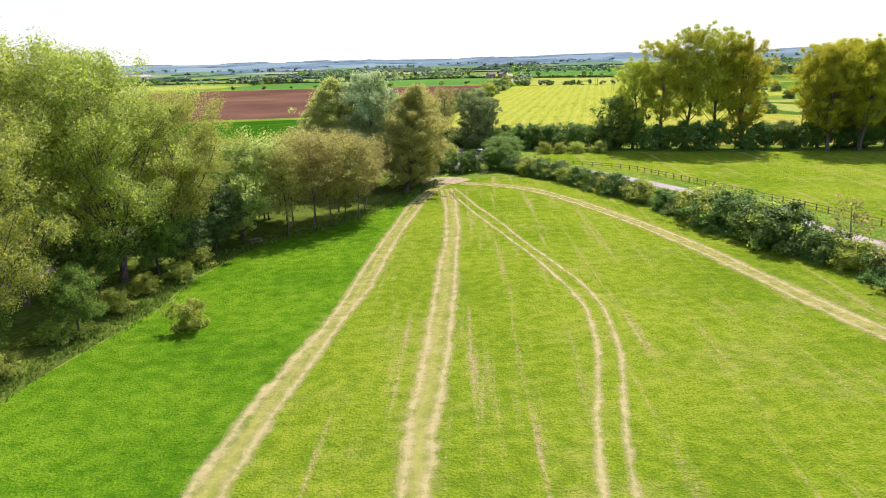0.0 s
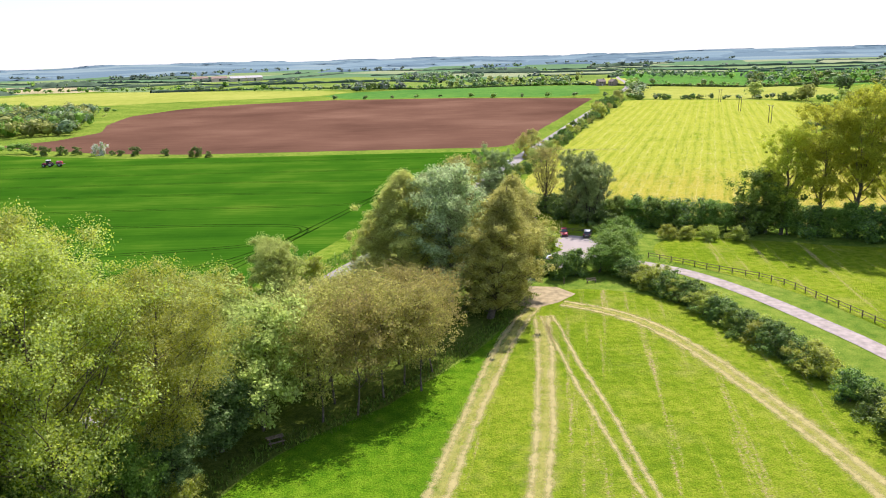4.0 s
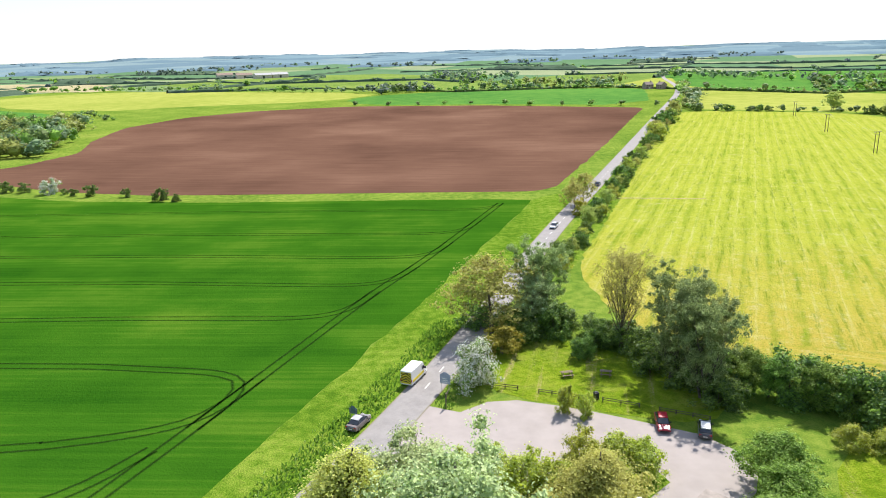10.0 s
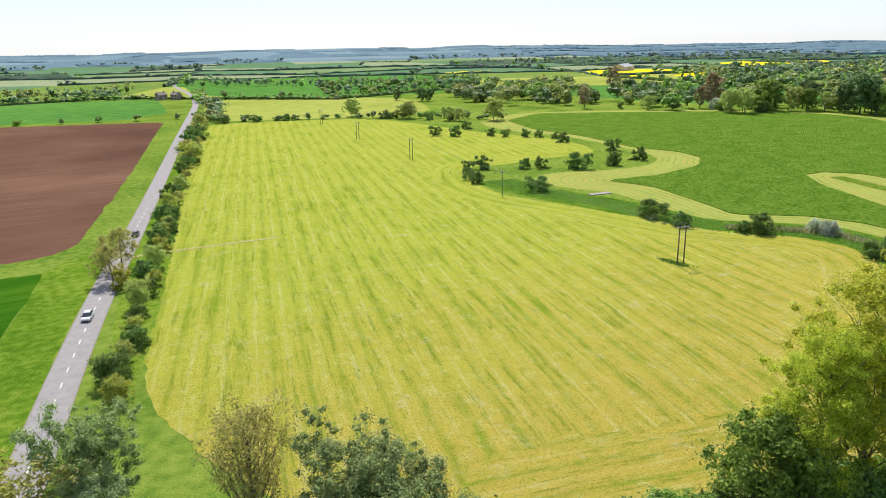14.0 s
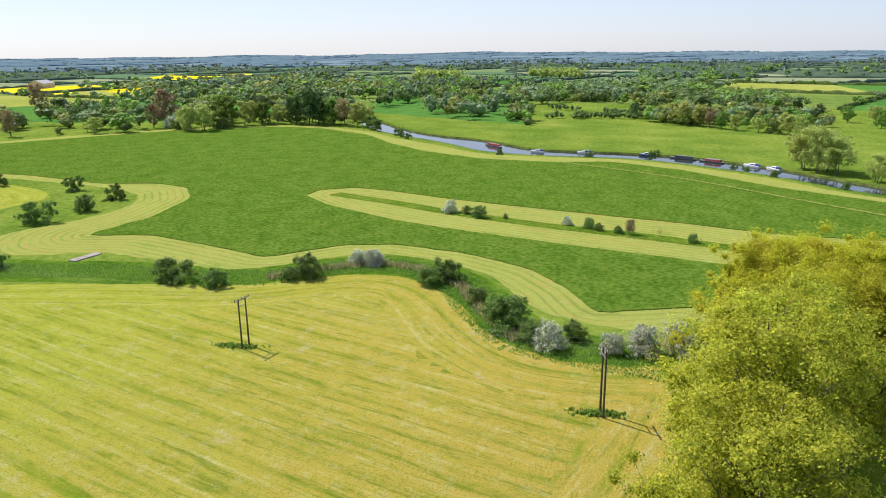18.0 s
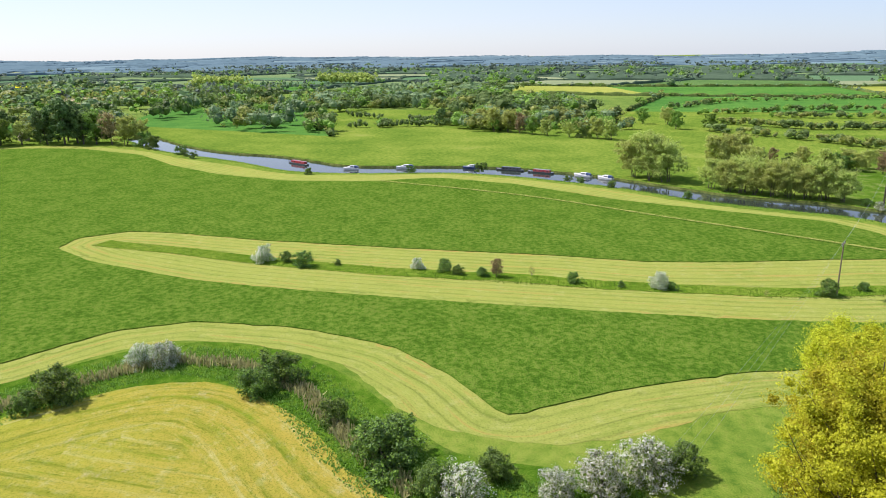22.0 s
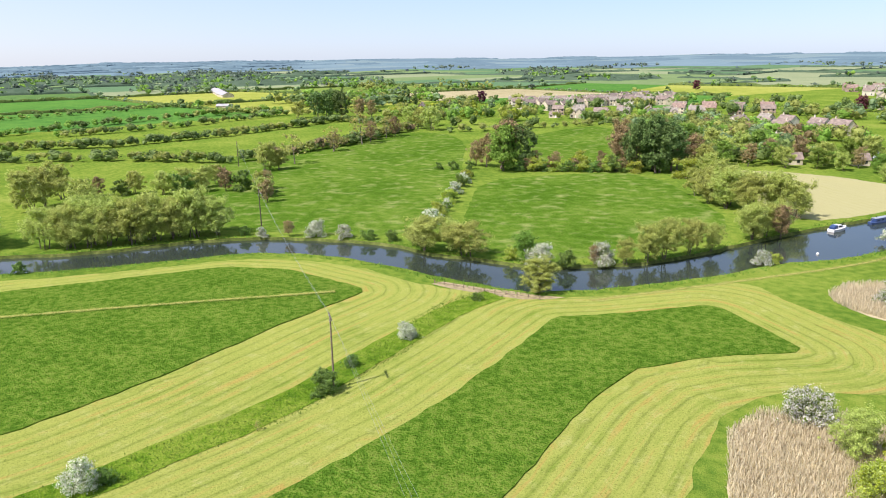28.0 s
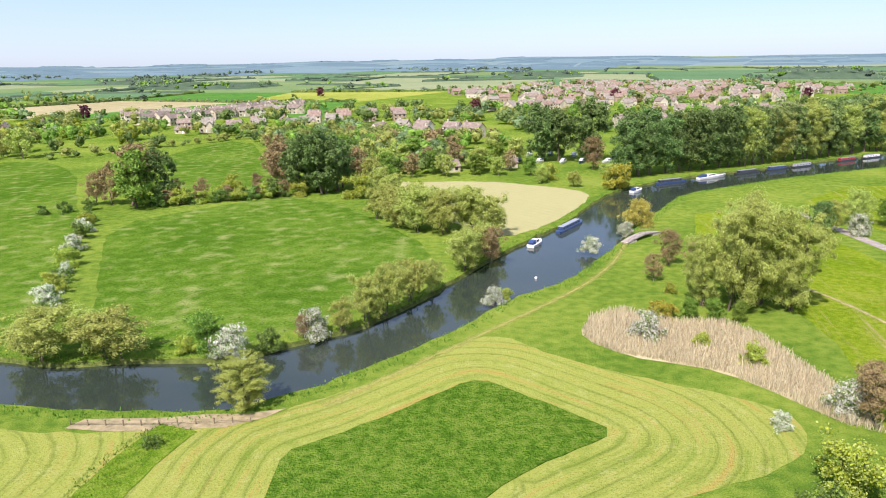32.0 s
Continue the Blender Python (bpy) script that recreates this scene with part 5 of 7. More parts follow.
def fill(poly, count, hi_lo, kinds, squeeze=1.0, name_rng=rng):
    """Trees at random within an outline."""
    poly = np.array(poly, float)
    lo, hi = poly.min(0), poly.max(0)
    q = name_rng.uniform(lo, hi, (count * 5, 2))
    q = q[inside(q, poly)][:count]
    for x, y in q:
        h = name_rng.uniform(*hi_lo)
        far_tree(x, y, h * name_rng.uniform(0.95, 1.5) * squeeze, h, kinds[name_rng.integers(len(kinds))])


def line_of(pts, step, hi_lo, kinds, jitter=2.0, squeeze=1.0):
    for x, y in resample(np.array(pts, float), step):
        h = rng.uniform(*hi_lo)
        far_tree(x + rng.normal(0, jitter * 0.6), y + rng.normal(0, jitter * 0.6), h * rng.uniform(1.3, 2.1) * squeeze, h, kinds[rng.integers(len(kinds))])


FAR_FIELDS = [turf("far_pasture", (0.10, 0.17, 0.035), (0.15, 0.22, 0.045), (0.19, 0.25, 0.06), 0.006, 0.08), turf("far_wheat", (0.05, 0.15, 0.03), (0.075, 0.19, 0.035), (0.1, 0.22, 0.04), 0.006, 0.08),
              turf("far_grass", (0.2, 0.25, 0.04), (0.27, 0.3, 0.06), (0.32, 0.34, 0.08), 0.006, 0.08), turf("far_fallow", (0.28, 0.25, 0.13), (0.34, 0.3, 0.17), (0.38, 0.34, 0.2), 0.006, 0.08),
              turf("far_barley", (0.06, 0.13, 0.04), (0.09, 0.17, 0.05), (0.12, 0.2, 0.06), 0.006, 0.08), turf("flowering_rape", (0.5, 0.42, 0.01), (0.62, 0.52, 0.015), (0.68, 0.58, 0.03), 0.02, 0.2)]
# aerial haze is painted into these two sets: greyed fields, then blue ones
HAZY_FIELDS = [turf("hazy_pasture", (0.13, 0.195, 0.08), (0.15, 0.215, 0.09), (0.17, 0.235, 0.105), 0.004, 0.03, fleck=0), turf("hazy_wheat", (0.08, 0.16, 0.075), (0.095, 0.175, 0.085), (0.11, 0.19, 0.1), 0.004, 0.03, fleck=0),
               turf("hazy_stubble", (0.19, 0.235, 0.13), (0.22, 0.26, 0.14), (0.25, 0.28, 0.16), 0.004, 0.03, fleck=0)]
HAZE_BLUE_FIELDS = [turf("haze_blue_pasture", (0.13, 0.2, 0.225), (0.145, 0.215, 0.24), (0.16, 0.23, 0.255), 0.004, 0.02, fleck=0), turf("haze_blue_wood", (0.105, 0.165, 0.195), (0.115, 0.175, 0.205), (0.125, 0.185, 0.215), 0.004, 0.02, fleck=0),
               turf("haze_blue_stubble", (0.15, 0.215, 0.225), (0.165, 0.23, 0.24), (0.18, 0.245, 0.255), 0.004, 0.02, fleck=0)]
ALL_FIELDS = FAR_FIELDS + HAZY_FIELDS + HAZE_BLUE_FIELDS
CORE = np.array([(-800, -190), (-800, 500), (-420, 450), (-280, 440), (-330, 620), (-500, 900), (-640, 1240), (-420, 1180), (-60, 990), (100, 1000), (240, 960), (300, 890), (420, 780), (480, 600), (640, 420), (680, 160), (600, -20), (560, -250), (500, -480), (300, -640), (160, -900), (-40, -1080), (-300, -960), (-380, -700), (-200, -420), (-300, -250)], float)


# the second and third canopies have distance haze mixed into their colour
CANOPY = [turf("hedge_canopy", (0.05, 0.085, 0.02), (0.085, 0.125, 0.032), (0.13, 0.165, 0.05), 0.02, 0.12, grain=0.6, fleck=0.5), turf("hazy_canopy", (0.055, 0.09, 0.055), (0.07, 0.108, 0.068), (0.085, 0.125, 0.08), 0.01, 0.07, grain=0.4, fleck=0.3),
          turf("haze_blue_canopy", (0.1, 0.16, 0.19), (0.11, 0.17, 0.2), (0.12, 0.18, 0.21), 0.01, 0.05, grain=0.3, fleck=0.2)]
mounds = {0: ([], []), 1: ([], []), 2: ([], [])}


# which canopy colour, by how much haze is painted in at distance r
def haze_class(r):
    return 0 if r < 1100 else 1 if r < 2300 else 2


def ridge(p, q, wide, high, cls, g):
    """A far hedge: an uneven bank of leaves along a field's edge."""
    verts, faces = mounds[cls]
    n = max(int(np.hypot(*(q - p)) / (7 if cls == 0 else 14)), 3)
    d = (q - p) / np.hypot(*(q - p))
    nrm = np.array((-d[1], d[0]))
    o = len(verts)
    for k in range(n + 1):
        c = p + (q - p) * k / n + nrm * g.normal(0, 0.8)
        z = float(lift(*c))
        h, w = high * g.uniform(0.55, 1.35), wide * g.uniform(0.6, 1.3)
        for s, t in ((-1, -0.02), (-0.75, 0.7), (0, 1.0), (0.75, 0.7), (1, -0.02)):
            verts.append((*(c + nrm * s * w / 2), z + h * t * g.uniform(0.85, 1.1)))
    faces += [[o + 5 * k + j, o + 5 * k + 5 + j, o + 5 * k + 6 + j, o + 5 * k + 1 + j] for k in range(n) for j in range(4)]


def canopy(q, high, cls, g):
    """A far wood: a lumpy roof of crowns."""
    verts, faces = mounds[cls]
    o, m = len(verts), 13 if cls == 0 else 9
    for i in range(m + 1):
        for j in range(m + 1):
            u, w = 0.04 + 0.92 * i / m, 0.04 + 0.92 * j / m
            rim = i in (0, m) or j in (0, m)
            p = q[0] * (1 - u) * (1 - w) + q[1] * u * (1 - w) + q[2] * u * w + q[3] * (1 - u) * w + g.normal(0, 4.5, 2)
            verts.append((*p, float(lift(*p)) + (-0.2 if rim else high * g.uniform(0.45, 1.25))))
    faces += [[o + i * (m + 1) + j, o + (i + 1) * (m + 1) + j, o + (i + 1) * (m + 1) + j + 1, o + i * (m + 1) + j + 1] for i in range(m) for j in range(m)]


RAPE = [ellipse(1010, 960, 150, 75, 35), ellipse(1010, 825, 75, 30, 20), ellipse(1560, 980, 300, 130, 40), ellipse(870, 1215, 60, 30, 20)]


LAKE_FRONT = [lk.mean(0) - (lk.mean(0) - MID) / np.hypot(*(lk.mean(0) - MID)) * 170 for lk in LAKES]


def far_land():
    ax = np.array(ROAD_DIR)
    ay = np.array((-ax[1], ax[0]))
    n, cell = 21, (235.0, 205.0)
    g = np.random.default_rng(11)
    node = {}
    for i in range(-n, n + 1):
        for j in range(-n, n + 1):
            node[i, j] = MID + ax * (i * cell[0] + (j % 2) * 70) + ay * j * cell[1] + g.uniform(-50, 50, 2)
    patches = {k: ([], []) for k in range(len(ALL_FIELDS))}
    for i in range(-n, n):
        for j in range(-n, n):
            q = np.array([node[i, j], node[i + 1, j], node[i + 1, j + 1], node[i, j + 1]])
            c = q.mean(0)
            r = np.hypot(*(c - MID))
            if r > 4560 or inside([c], CORE)[0]:
                continue
            a = math.degrees(math.atan2(c[1] - MID[1], c[0] - MID[0]))
            wooded = -50 < a < 50
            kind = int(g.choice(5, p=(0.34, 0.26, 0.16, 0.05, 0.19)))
            # beyond 1150 m the fields take the haze-painted colours
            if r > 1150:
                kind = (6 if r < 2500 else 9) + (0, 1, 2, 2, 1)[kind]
            verts, faces = patches[kind]
            o = len(verts)
            for u in np.linspace(0, 1, 5):
                for w in np.linspace(0, 1, 5):
                    p = q[0] * (1 - u) * (1 - w) + q[1] * u * (1 - w) + q[2] * u * w + q[3] * (1 - u) * w
                    d = np.hypot(*(p - MID))
                    verts.append((*p, float(lift(p[0], p[1])) + 0.012 + 2.2 * min(max((d - 1900) / 1500, 0), 1)))
            faces += [[o + a5 * 5 + b5, o + a5 * 5 + 5 + b5, o + a5 * 5 + 6 + b5, o + a5 * 5 + 1 + b5] for a5 in range(4) for b5 in range(4)]
            # with distance the trees go over to the haze-tinted leaves
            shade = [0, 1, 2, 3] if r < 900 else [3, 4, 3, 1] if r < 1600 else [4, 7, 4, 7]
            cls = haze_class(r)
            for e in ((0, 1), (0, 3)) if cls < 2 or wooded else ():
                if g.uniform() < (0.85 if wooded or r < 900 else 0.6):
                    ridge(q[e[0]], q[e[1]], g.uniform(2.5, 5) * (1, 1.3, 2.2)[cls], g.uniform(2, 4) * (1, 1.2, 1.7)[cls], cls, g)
                    if r < 1000:
                        line_of(q[list(e)], 9, (3.0, 5.5), shade, 1.2)
                    if r < 2800:
                        for _ in range(int(g.integers(0, 8 if r < 1400 else 4))):
                            k = g.uniform()
                            p = q[e[0]] * (1 - k) + q[e[1]] * k
                            h = g.uniform(6, 15)
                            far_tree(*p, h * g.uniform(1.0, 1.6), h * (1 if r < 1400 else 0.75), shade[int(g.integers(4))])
            if g.uniform() < ((0.72 if r < 2300 else 0.55) if wooded else 0.14 if cls < 2 else 0.3) and r > 600 and all(np.hypot(*(c - lk.mean(0))) > 190 for lk in LAKES) and all(np.hypot(*(c - q)) > 270 for q in LAKE_FRONT) and all(gap_to([c], e)[0] > 130 and not inside([c], e)[0] for e in RAPE) and not (560 < c[0] < 1000 and 440 < c[1] < 900):
                part_q = q * 1.0
                k = g.uniform(0.35, 1.0)
                part_q[2], part_q[1] = q[3] + (q[2] - q[3]) * k, q[0] + (q[1] - q[0]) * k
                rise = g.uniform(5, 8)
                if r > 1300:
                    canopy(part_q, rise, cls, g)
                for _ in range(int(95 * k) if r < 1300 else int(45 * k) if r < 2600 else 0):
                    u, w = g.uniform(0, 1, 2)
                    p = part_q[0] * (1 - u) * (1 - w) + part_q[1] * u * (1 - w) + part_q[2] * u * w + part_q[3] * (1 - u) * w
                    h = g.uniform(8, 17)
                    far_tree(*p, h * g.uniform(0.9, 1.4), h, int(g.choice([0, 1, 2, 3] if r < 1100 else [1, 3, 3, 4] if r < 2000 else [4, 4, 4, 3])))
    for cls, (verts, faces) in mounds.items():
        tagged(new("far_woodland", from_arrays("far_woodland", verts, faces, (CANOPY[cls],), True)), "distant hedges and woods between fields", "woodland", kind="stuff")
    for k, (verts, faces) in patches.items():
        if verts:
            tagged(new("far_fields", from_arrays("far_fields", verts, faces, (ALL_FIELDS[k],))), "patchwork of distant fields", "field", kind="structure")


far_land()
# fields and lines of the middle distance
for k, (line, m, label) in enumerate((
        ([(-70, 790), (50, 765), (180, 712), (228, 900), (232, 955), (91, 990), (-48, 960), (-100, 880)], 1, "distant green wheat field"),
        ([(190, 668), (250, 634), (296, 608), (340, 600), (400, 690), (420, 780), (300, 860), (268, 890)], 2, "distant rough yellow-green pasture"),
        ([(268, 905), (420, 790), (560, 800), (640, 1000), (540, 1180), (360, 1260)], 1, "distant green wheat field"),
        ([(-270, 830), (-110, 855), (-60, 985), (-310, 1115), (-470, 1180), (-600, 1100), (-500, 900), (-320, 790)], 2, "distant yellow-green field"),
        ([(-330, 760), (-500, 880), (-760, 760), (-640, 560), (-330, 560), (-262, 640)], 1, "distant green field"),
        ([(-60, 1000), (-310, 1130), (-560, 1480), (-180, 1800), (60, 1400), (80, 1010)], 0, "distant green pasture"),
        ([(-660, 1245), (-480, 1190), (-590, 1480), (-1000, 1700), (-1100, 1400)], 3, "distant pale fallow field"))):
    sheet("far_field", chaikin(line, True, 1), 0.022 + 0.001 * k, FAR_FIELDS[m], edge=1.0, label=label)
for line in RAPE:
    sheet("rape_field", line, 0.03, FAR_FIELDS[5], edge=1.0, label="distant field of yellow flowering rape")
line_of([(-70, 786), (-10, 775), (60, 757), (130, 722), (180, 704)], 26, (3, 6), [0, 1], 6)
line_of([(-60, 990), (91, 996), (230, 960)], 6, (4, 9), [0, 1, 3], 3)
line_of([(-60, 985), (-300, 1115), (-480, 1190), (-660, 1245)], 16, (5, 14), [0, 1, 3], 3)
fill([(-60, 950), (-90, 1000), (-40, 1040), (0, 1000)], 26, (9, 15), [0, 4])
line_of([(270, 900), (560, 800)], 5, (2.5, 4), [0, 1], 1)
line_of([(-330, 780), (-260, 690)], 9, (3, 6), [0, 1], 3)
line_of([(192, 660), (250, 628), (292, 600), (330, 560), (345, 530)], 11, (4, 7), [0, 1, 0], 3)
fill([(-195, 470), (-225, 465), (-330, 520), (-330, 640), (-260, 640), (-218, 560), (-215, 520)], 210, (8, 15), [0, 1, 2, 3, 2])
fill([(-225, 440), (-330, 450), (-420, 470), (-420, 520), (-320, 510), (-240, 470)], 170, (6, 11), [0, 1, 2, 2])
line_of([(-180, 385), (-260, 405), (-430, 440), (-760, 490)], 9, (3, 6), [0, 1], 2)
line_of([(196, 665), (232, 760), (255, 860), (300, 1010)], 9, (5, 11), [1, 2, 0, 3], 2)
# the woods beyond the hay meadow
fill([(460, 530), (480, 470), (512, 425), (540, 400), (525, 350), (620, 360), (735, 400), (800, 560), (700, 640), (560, 620)], 110, (7, 16), [0, 0, 1, 2, 3, 0], 1.1)
fill([(430, 560), (470, 545), (560, 640), (700, 800), (640, 900), (480, 780), (420, 640)], 110, (7, 17), [0, 1, 2, 3, 0, 2], 1.1)
fill([(735, 400), (960, 300), (1250, 500), (1250, 900), (1000, 900), (800, 560)], 230, (9, 20), [0, 1, 3, 3, 2], 1.2)
fill([(492, 58), (545, 90), (556, 138), (600, 150), (640, 90), (600, 20), (540, 20)], 75, (7, 14), [1, 2, 2, 3], 1.1)
fill([(640, 140), (700, 130), (890, 105), (760, 10), (650, 20)], 190, (7, 17), [0, 0, 1, 3, 2, 0], 1.2)
fill([(735, 225), (905, 270), (1080, 150), (1060, -10), (890, 60)], 230, (8, 18), [0, 0, 3, 3, 1], 1.3)
fill([(590, 190), (600, 200), (650, 150), (640, 140)], 30, (4, 7), [0, 0, 1])
fill([(1190, 440), (1220, 460), (1215, 370), (1190, 370)], 60, (20, 27), [8], 0.8)
fill([(1330, 170), (1420, 270), (1400, 280), (1320, 190)], 60, (18, 24), [8], 0.8)
fill([(720, 262), (760, 300), (820, 280), (800, 240)], 40, (4, 8), [1, 2, 3])
line_of([(640, 290), (680, 250), (700, 230)], 22, (4, 9), [2, 0], 3)
# hedges across the river, and the tree belts before the town
line_of([(516, -10), (472, -39), (412, -55)], 4, (4, 7), [0, 0, 2], 2)
line_of([(408, -62), (402, -128), (412, -222)], 3.5, (4, 7.5), [0, 2, 6, 0], 2)
line_of([(565, -39), (518, -75), (499, -151), (499, -258), (440, -240)], 3.5, (4, 7), [0, 0, 2], 2)
line_of([(599, -94), (580, -167), (579, -286), (500, -340)], 6, (4, 7), [0, 1, 2], 2)
line_of([(640, -60), (650, -200), (620, -330)], 6, (4, 8), [0, 1, 2], 2)
line_of([(700, -60), (771, -160), (760, -300), (744, -386)], 6, (4, 8), [0, 1, 2], 3)
line_of([(380, -215), (300, -300)], 7, (4, 6), [2, 0], 2)
for x, y, h in ((520, -16, 8), (540, 5, 12), (528, -12, 11)):
    GREEN.put(x, y, h)
fill([(430, -230), (520, -330), (470, -400), (400, -330), (330, -300), (340, -260)], 60, (6, 12), [0, 1, 2, 5])
fill([(560, -330), (700, -400), (640, -560), (520, -480)], 120, (8, 17), [0, 0, 1, 3, 2])
fill([(262, -190), (300, -300), (350, -330), (260, -360), (200, -270), (160, -150), (215, -140)], 230, (5, 11), [1, 2, 2, 0, 3, 0])
fill([(460, -320), (300, -320), (240, -360), (120, -300), (110, -180), (60, -160), (-200, -300), (-280, -560), (120, -480), (330, -620), (520, -480)], 400, (6, 13), [0, 1, 2, 3, 0, 2])
fill([(172, -824), (89, -533), (-79, -489), (-352, -721), (-268, -947), (-33, -1058), (94, -896)], 420, (6, 13), [0, 0, 1, 3, 2, 6])
fill([(-120, -250), (-60, -220), (20, -190), (-40, -330), (-330, -620), (-420, -560)], 200, (8, 15), [0, 1, 0, 3])
# the woods' edge beyond the hay meadow
for x, y, h, kind in ((489, 445, 17, OLIVE), (493, 436, 18, OLIVE), (499, 452, 14, OLIVE), (510, 438, 17, GREEN), (520, 432, 22, GREEN), (526, 441, 22, GREEN), (530, 424, 17.6, OLIVE), (536, 414, 16, GREEN), (542, 404, 14, OLIVE), (546, 418, 20, DARK),
                      (541, 390, 20, DARK), (539, 379, 27, DARK), (545, 374, 24, DARK), (537, 368, 20, DARK), (535, 360, 19, GREEN), (532, 350, 18.5, RUST), (527, 341, 17, OLIVE), (522, 333, 15, OLIVE), (512, 326, 10, SHRUB), (504, 321, 8, SHRUB),
                      (522, 481, 26, RUST), (611, 652, 26, RUST), (505, 468, 9, HAWTHORN), (497, 458, 7, SHRUB), (515, 436, 7, HAWTHORN), (505, 428, 9, SHRUB), (552, 398, 17, DARK), (556, 384, 22, DARK), (560, 430, 20, DARK), (548, 446, 18, GREEN),
                      (478, 512, 9, BARE_TREE), (470, 500, 11, OLIVE), (500, 500, 6, SHRUB), (462, 520, 5, SHRUB),
                      (579, 131, 12, OLIVE), (566, 126, 14, OLIVE), (553, 122, 15.5, OLIVE), (545, 114, 14, OLIVE), (538, 108, 13, RUST), (530, 102, 11, GREEN), (522, 94, 10, OLIVE), (512, 84, 9, OLIVE), (500, 70, 12.4, OLIVE), (494, 64, 12, OLIVE), (506, 76, 8, SHRUB),
                      (593, 140, 10, GREEN), (604, 150, 12, DARK), (586, 120, 11, RUST), (570, 108, 12, GREEN), (586, 28, 12, DARK), (578, 12, 11, GREEN), (570, -2, 12, OLIVE)):
    kind.put(x, y, h)
for x, y in along((612, 640), (572, 530), 17):
    far_tree(x + rng.uniform(-8, 12), y, rng.uniform(11, 17), rng.uniform(13, 18), int(rng.choice([0, 0, 1, 3])))
for x, y in along((760, 660), (790, 550), 34) + along((815, 442), (845, 337), 24) + along((692, 370), (845, 337), 16):
    far_tree(x + rng.uniform(-12, 22), y + rng.uniform(-6, 6), rng.uniform(13, 20), rng.uniform(13, 20), int(rng.choice([0, 0, 1, 3])))
for x, y in along((800, 294), (793, 225), 14) + along((793, 225), (742, 125), 26):
    far_tree(x + rng.uniform(-8, 14), y, rng.uniform(9, 15), rng.uniform(9, 15), int(rng.choice([0, 1, 3, 2])))
for x, y in along((597, 192), (596, 141), 16) + along((597, 214), (596, 203), 4) + along((688, 216), (663, 192), 8):
    far_tree(x + rng.uniform(-2, 2), y, rng.uniform(5, 8), rng.uniform(4.5, 7), 0)
for x, y in along((1332, 743), (1296, 589), 34) + along((1100, 700), (1000, 560), 26) + along((1000, 420), (930, 300), 30):
    far_tree(x + rng.uniform(-20, 40), y, rng.uniform(16, 24), rng.uniform(14, 22), int(rng.choice([0, 3, 4])))
# trees in the hedges before the town
for x, y, h, kind in ((372, 4, 9, OLIVE), (373, -4, 8.5, OLIVE), (374, 14, 9, OLIVE), (374, -12, 8, OLIVE), (380, -44, 12.8, OLIVE), (376, -50, 9, OLIVE), (381, -66, 14.4, BARE_TREE), (391, -108, 13, BARE_TREE), (393, -112, 10, RUST), (395, -140, 18, BARE_TREE), (397, -150, 12, RUST), (400, -172, 13, BARE_TREE), (400, -182, 12, RUST),
                      (424, -236, 15, OLIVE), (410, -226, 14, OLIVE), (397, -222, 16, OLIVE), (430, -250, 14, GREEN), (529, -286, 23, DARK), (518, -288, 22, DARK), (536, -280, 21, DARK), (503, -290, 15, RUST), (495, -296, 14, RUST), (540, -296, 18, GREEN), (550, -270, 14, OLIVE),
                      (227, -106, 22.4, DARK), (243, -116, 18, RUST), (222, -112, 20, DARK), (192, -44, 12.4, OLIVE), (184, -42, 12, OLIVE), (177, -42, 12.7, OLIVE), (171, -38, 11, OLIVE), (198, -50, 9, OLIVE), (180, -6, 9.9, OLIVE), (174, -12, 9, RUST), (138, -179, 25, DARK), (130, -176, 24, DARK), (122, -103, 9.9, GORSE), (146, -119, 7, OLIVE), (136, -110, 6, OLIVE),
                      (240, -136, 15, RUST), (205, -152, 11, OLIVE), (187, -146, 10, GREEN), (169, -149, 11, OLIVE), (160, -156, 12, GREEN), (178, -158, 12, RUST), (196, -166, 13, GREEN), (216, -170, 13, OLIVE), (228, -180, 14, GREEN), (244, -196, 14, RUST), (150, -170, 12, OLIVE), (120, -150, 14, RUST)):
    kind.put(x, y, h)
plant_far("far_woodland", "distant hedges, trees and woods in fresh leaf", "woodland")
for x, y in ((-1, -600), (480, -470), (330, -790), (150, -470), (-180, -560)):
    PURPLE.put(x, y, 13)
for x, y in ((540, -440), (350, -370), (300, -400), (250, -330), (120, -420), (560, -460)):
    CONIFER.put(x, y, rng.uniform(11, 16))
for x, y in ((-1000 + 1450, 545), (505, 480)):
    RUST.put(x, y, 17, wide=0.9)

# ---- buildings ----
STONE = plain("cream_stone", (0.5, 0.44, 0.33), 0.9, 0, 0.2, 0.4)
RENDERED = plain("cream_render", (0.58, 0.53, 0.43), 0.9, 0, 0.1, 0.4)
BRICK = plain("red_brick_wall", (0.33, 0.25, 0.19), 0.9, 0, 0.2, 0.6)
TILE = plain("brown_roof_tiles", (0.22, 0.175, 0.145), 0.9, 0, 0.3, 0.7)
TILE_GREY = plain("grey_stone_tiles", (0.24, 0.215, 0.18), 0.9, 0, 0.25, 0.7)
TILE_RED = plain("red_roof_tiles", (0.24, 0.17, 0.135), 0.9, 0, 0.3, 0.7)
SHEETING = plain("grey_roof_sheeting", (0.33, 0.33, 0.33), 0.7, 0, 0.1, 0.3)
GLASS = plain("dark_window_glass", (0.03, 0.035, 0.045), 0.1, 0, 0.2, 1.0, 0.6)
FRAME_WHITE = plain("white_painted_frame", (0.75, 0.74, 0.7), 0.6)


def part(name, verts, faces, mat, parent, label="", smooth=False):
    ob = new(name, from_arrays(name, verts, faces, (mat,) if not isinstance(mat, (list, tuple)) else mat, smooth))
    ob.parent = parent
    if label:
        ob["label"] = label
    return ob


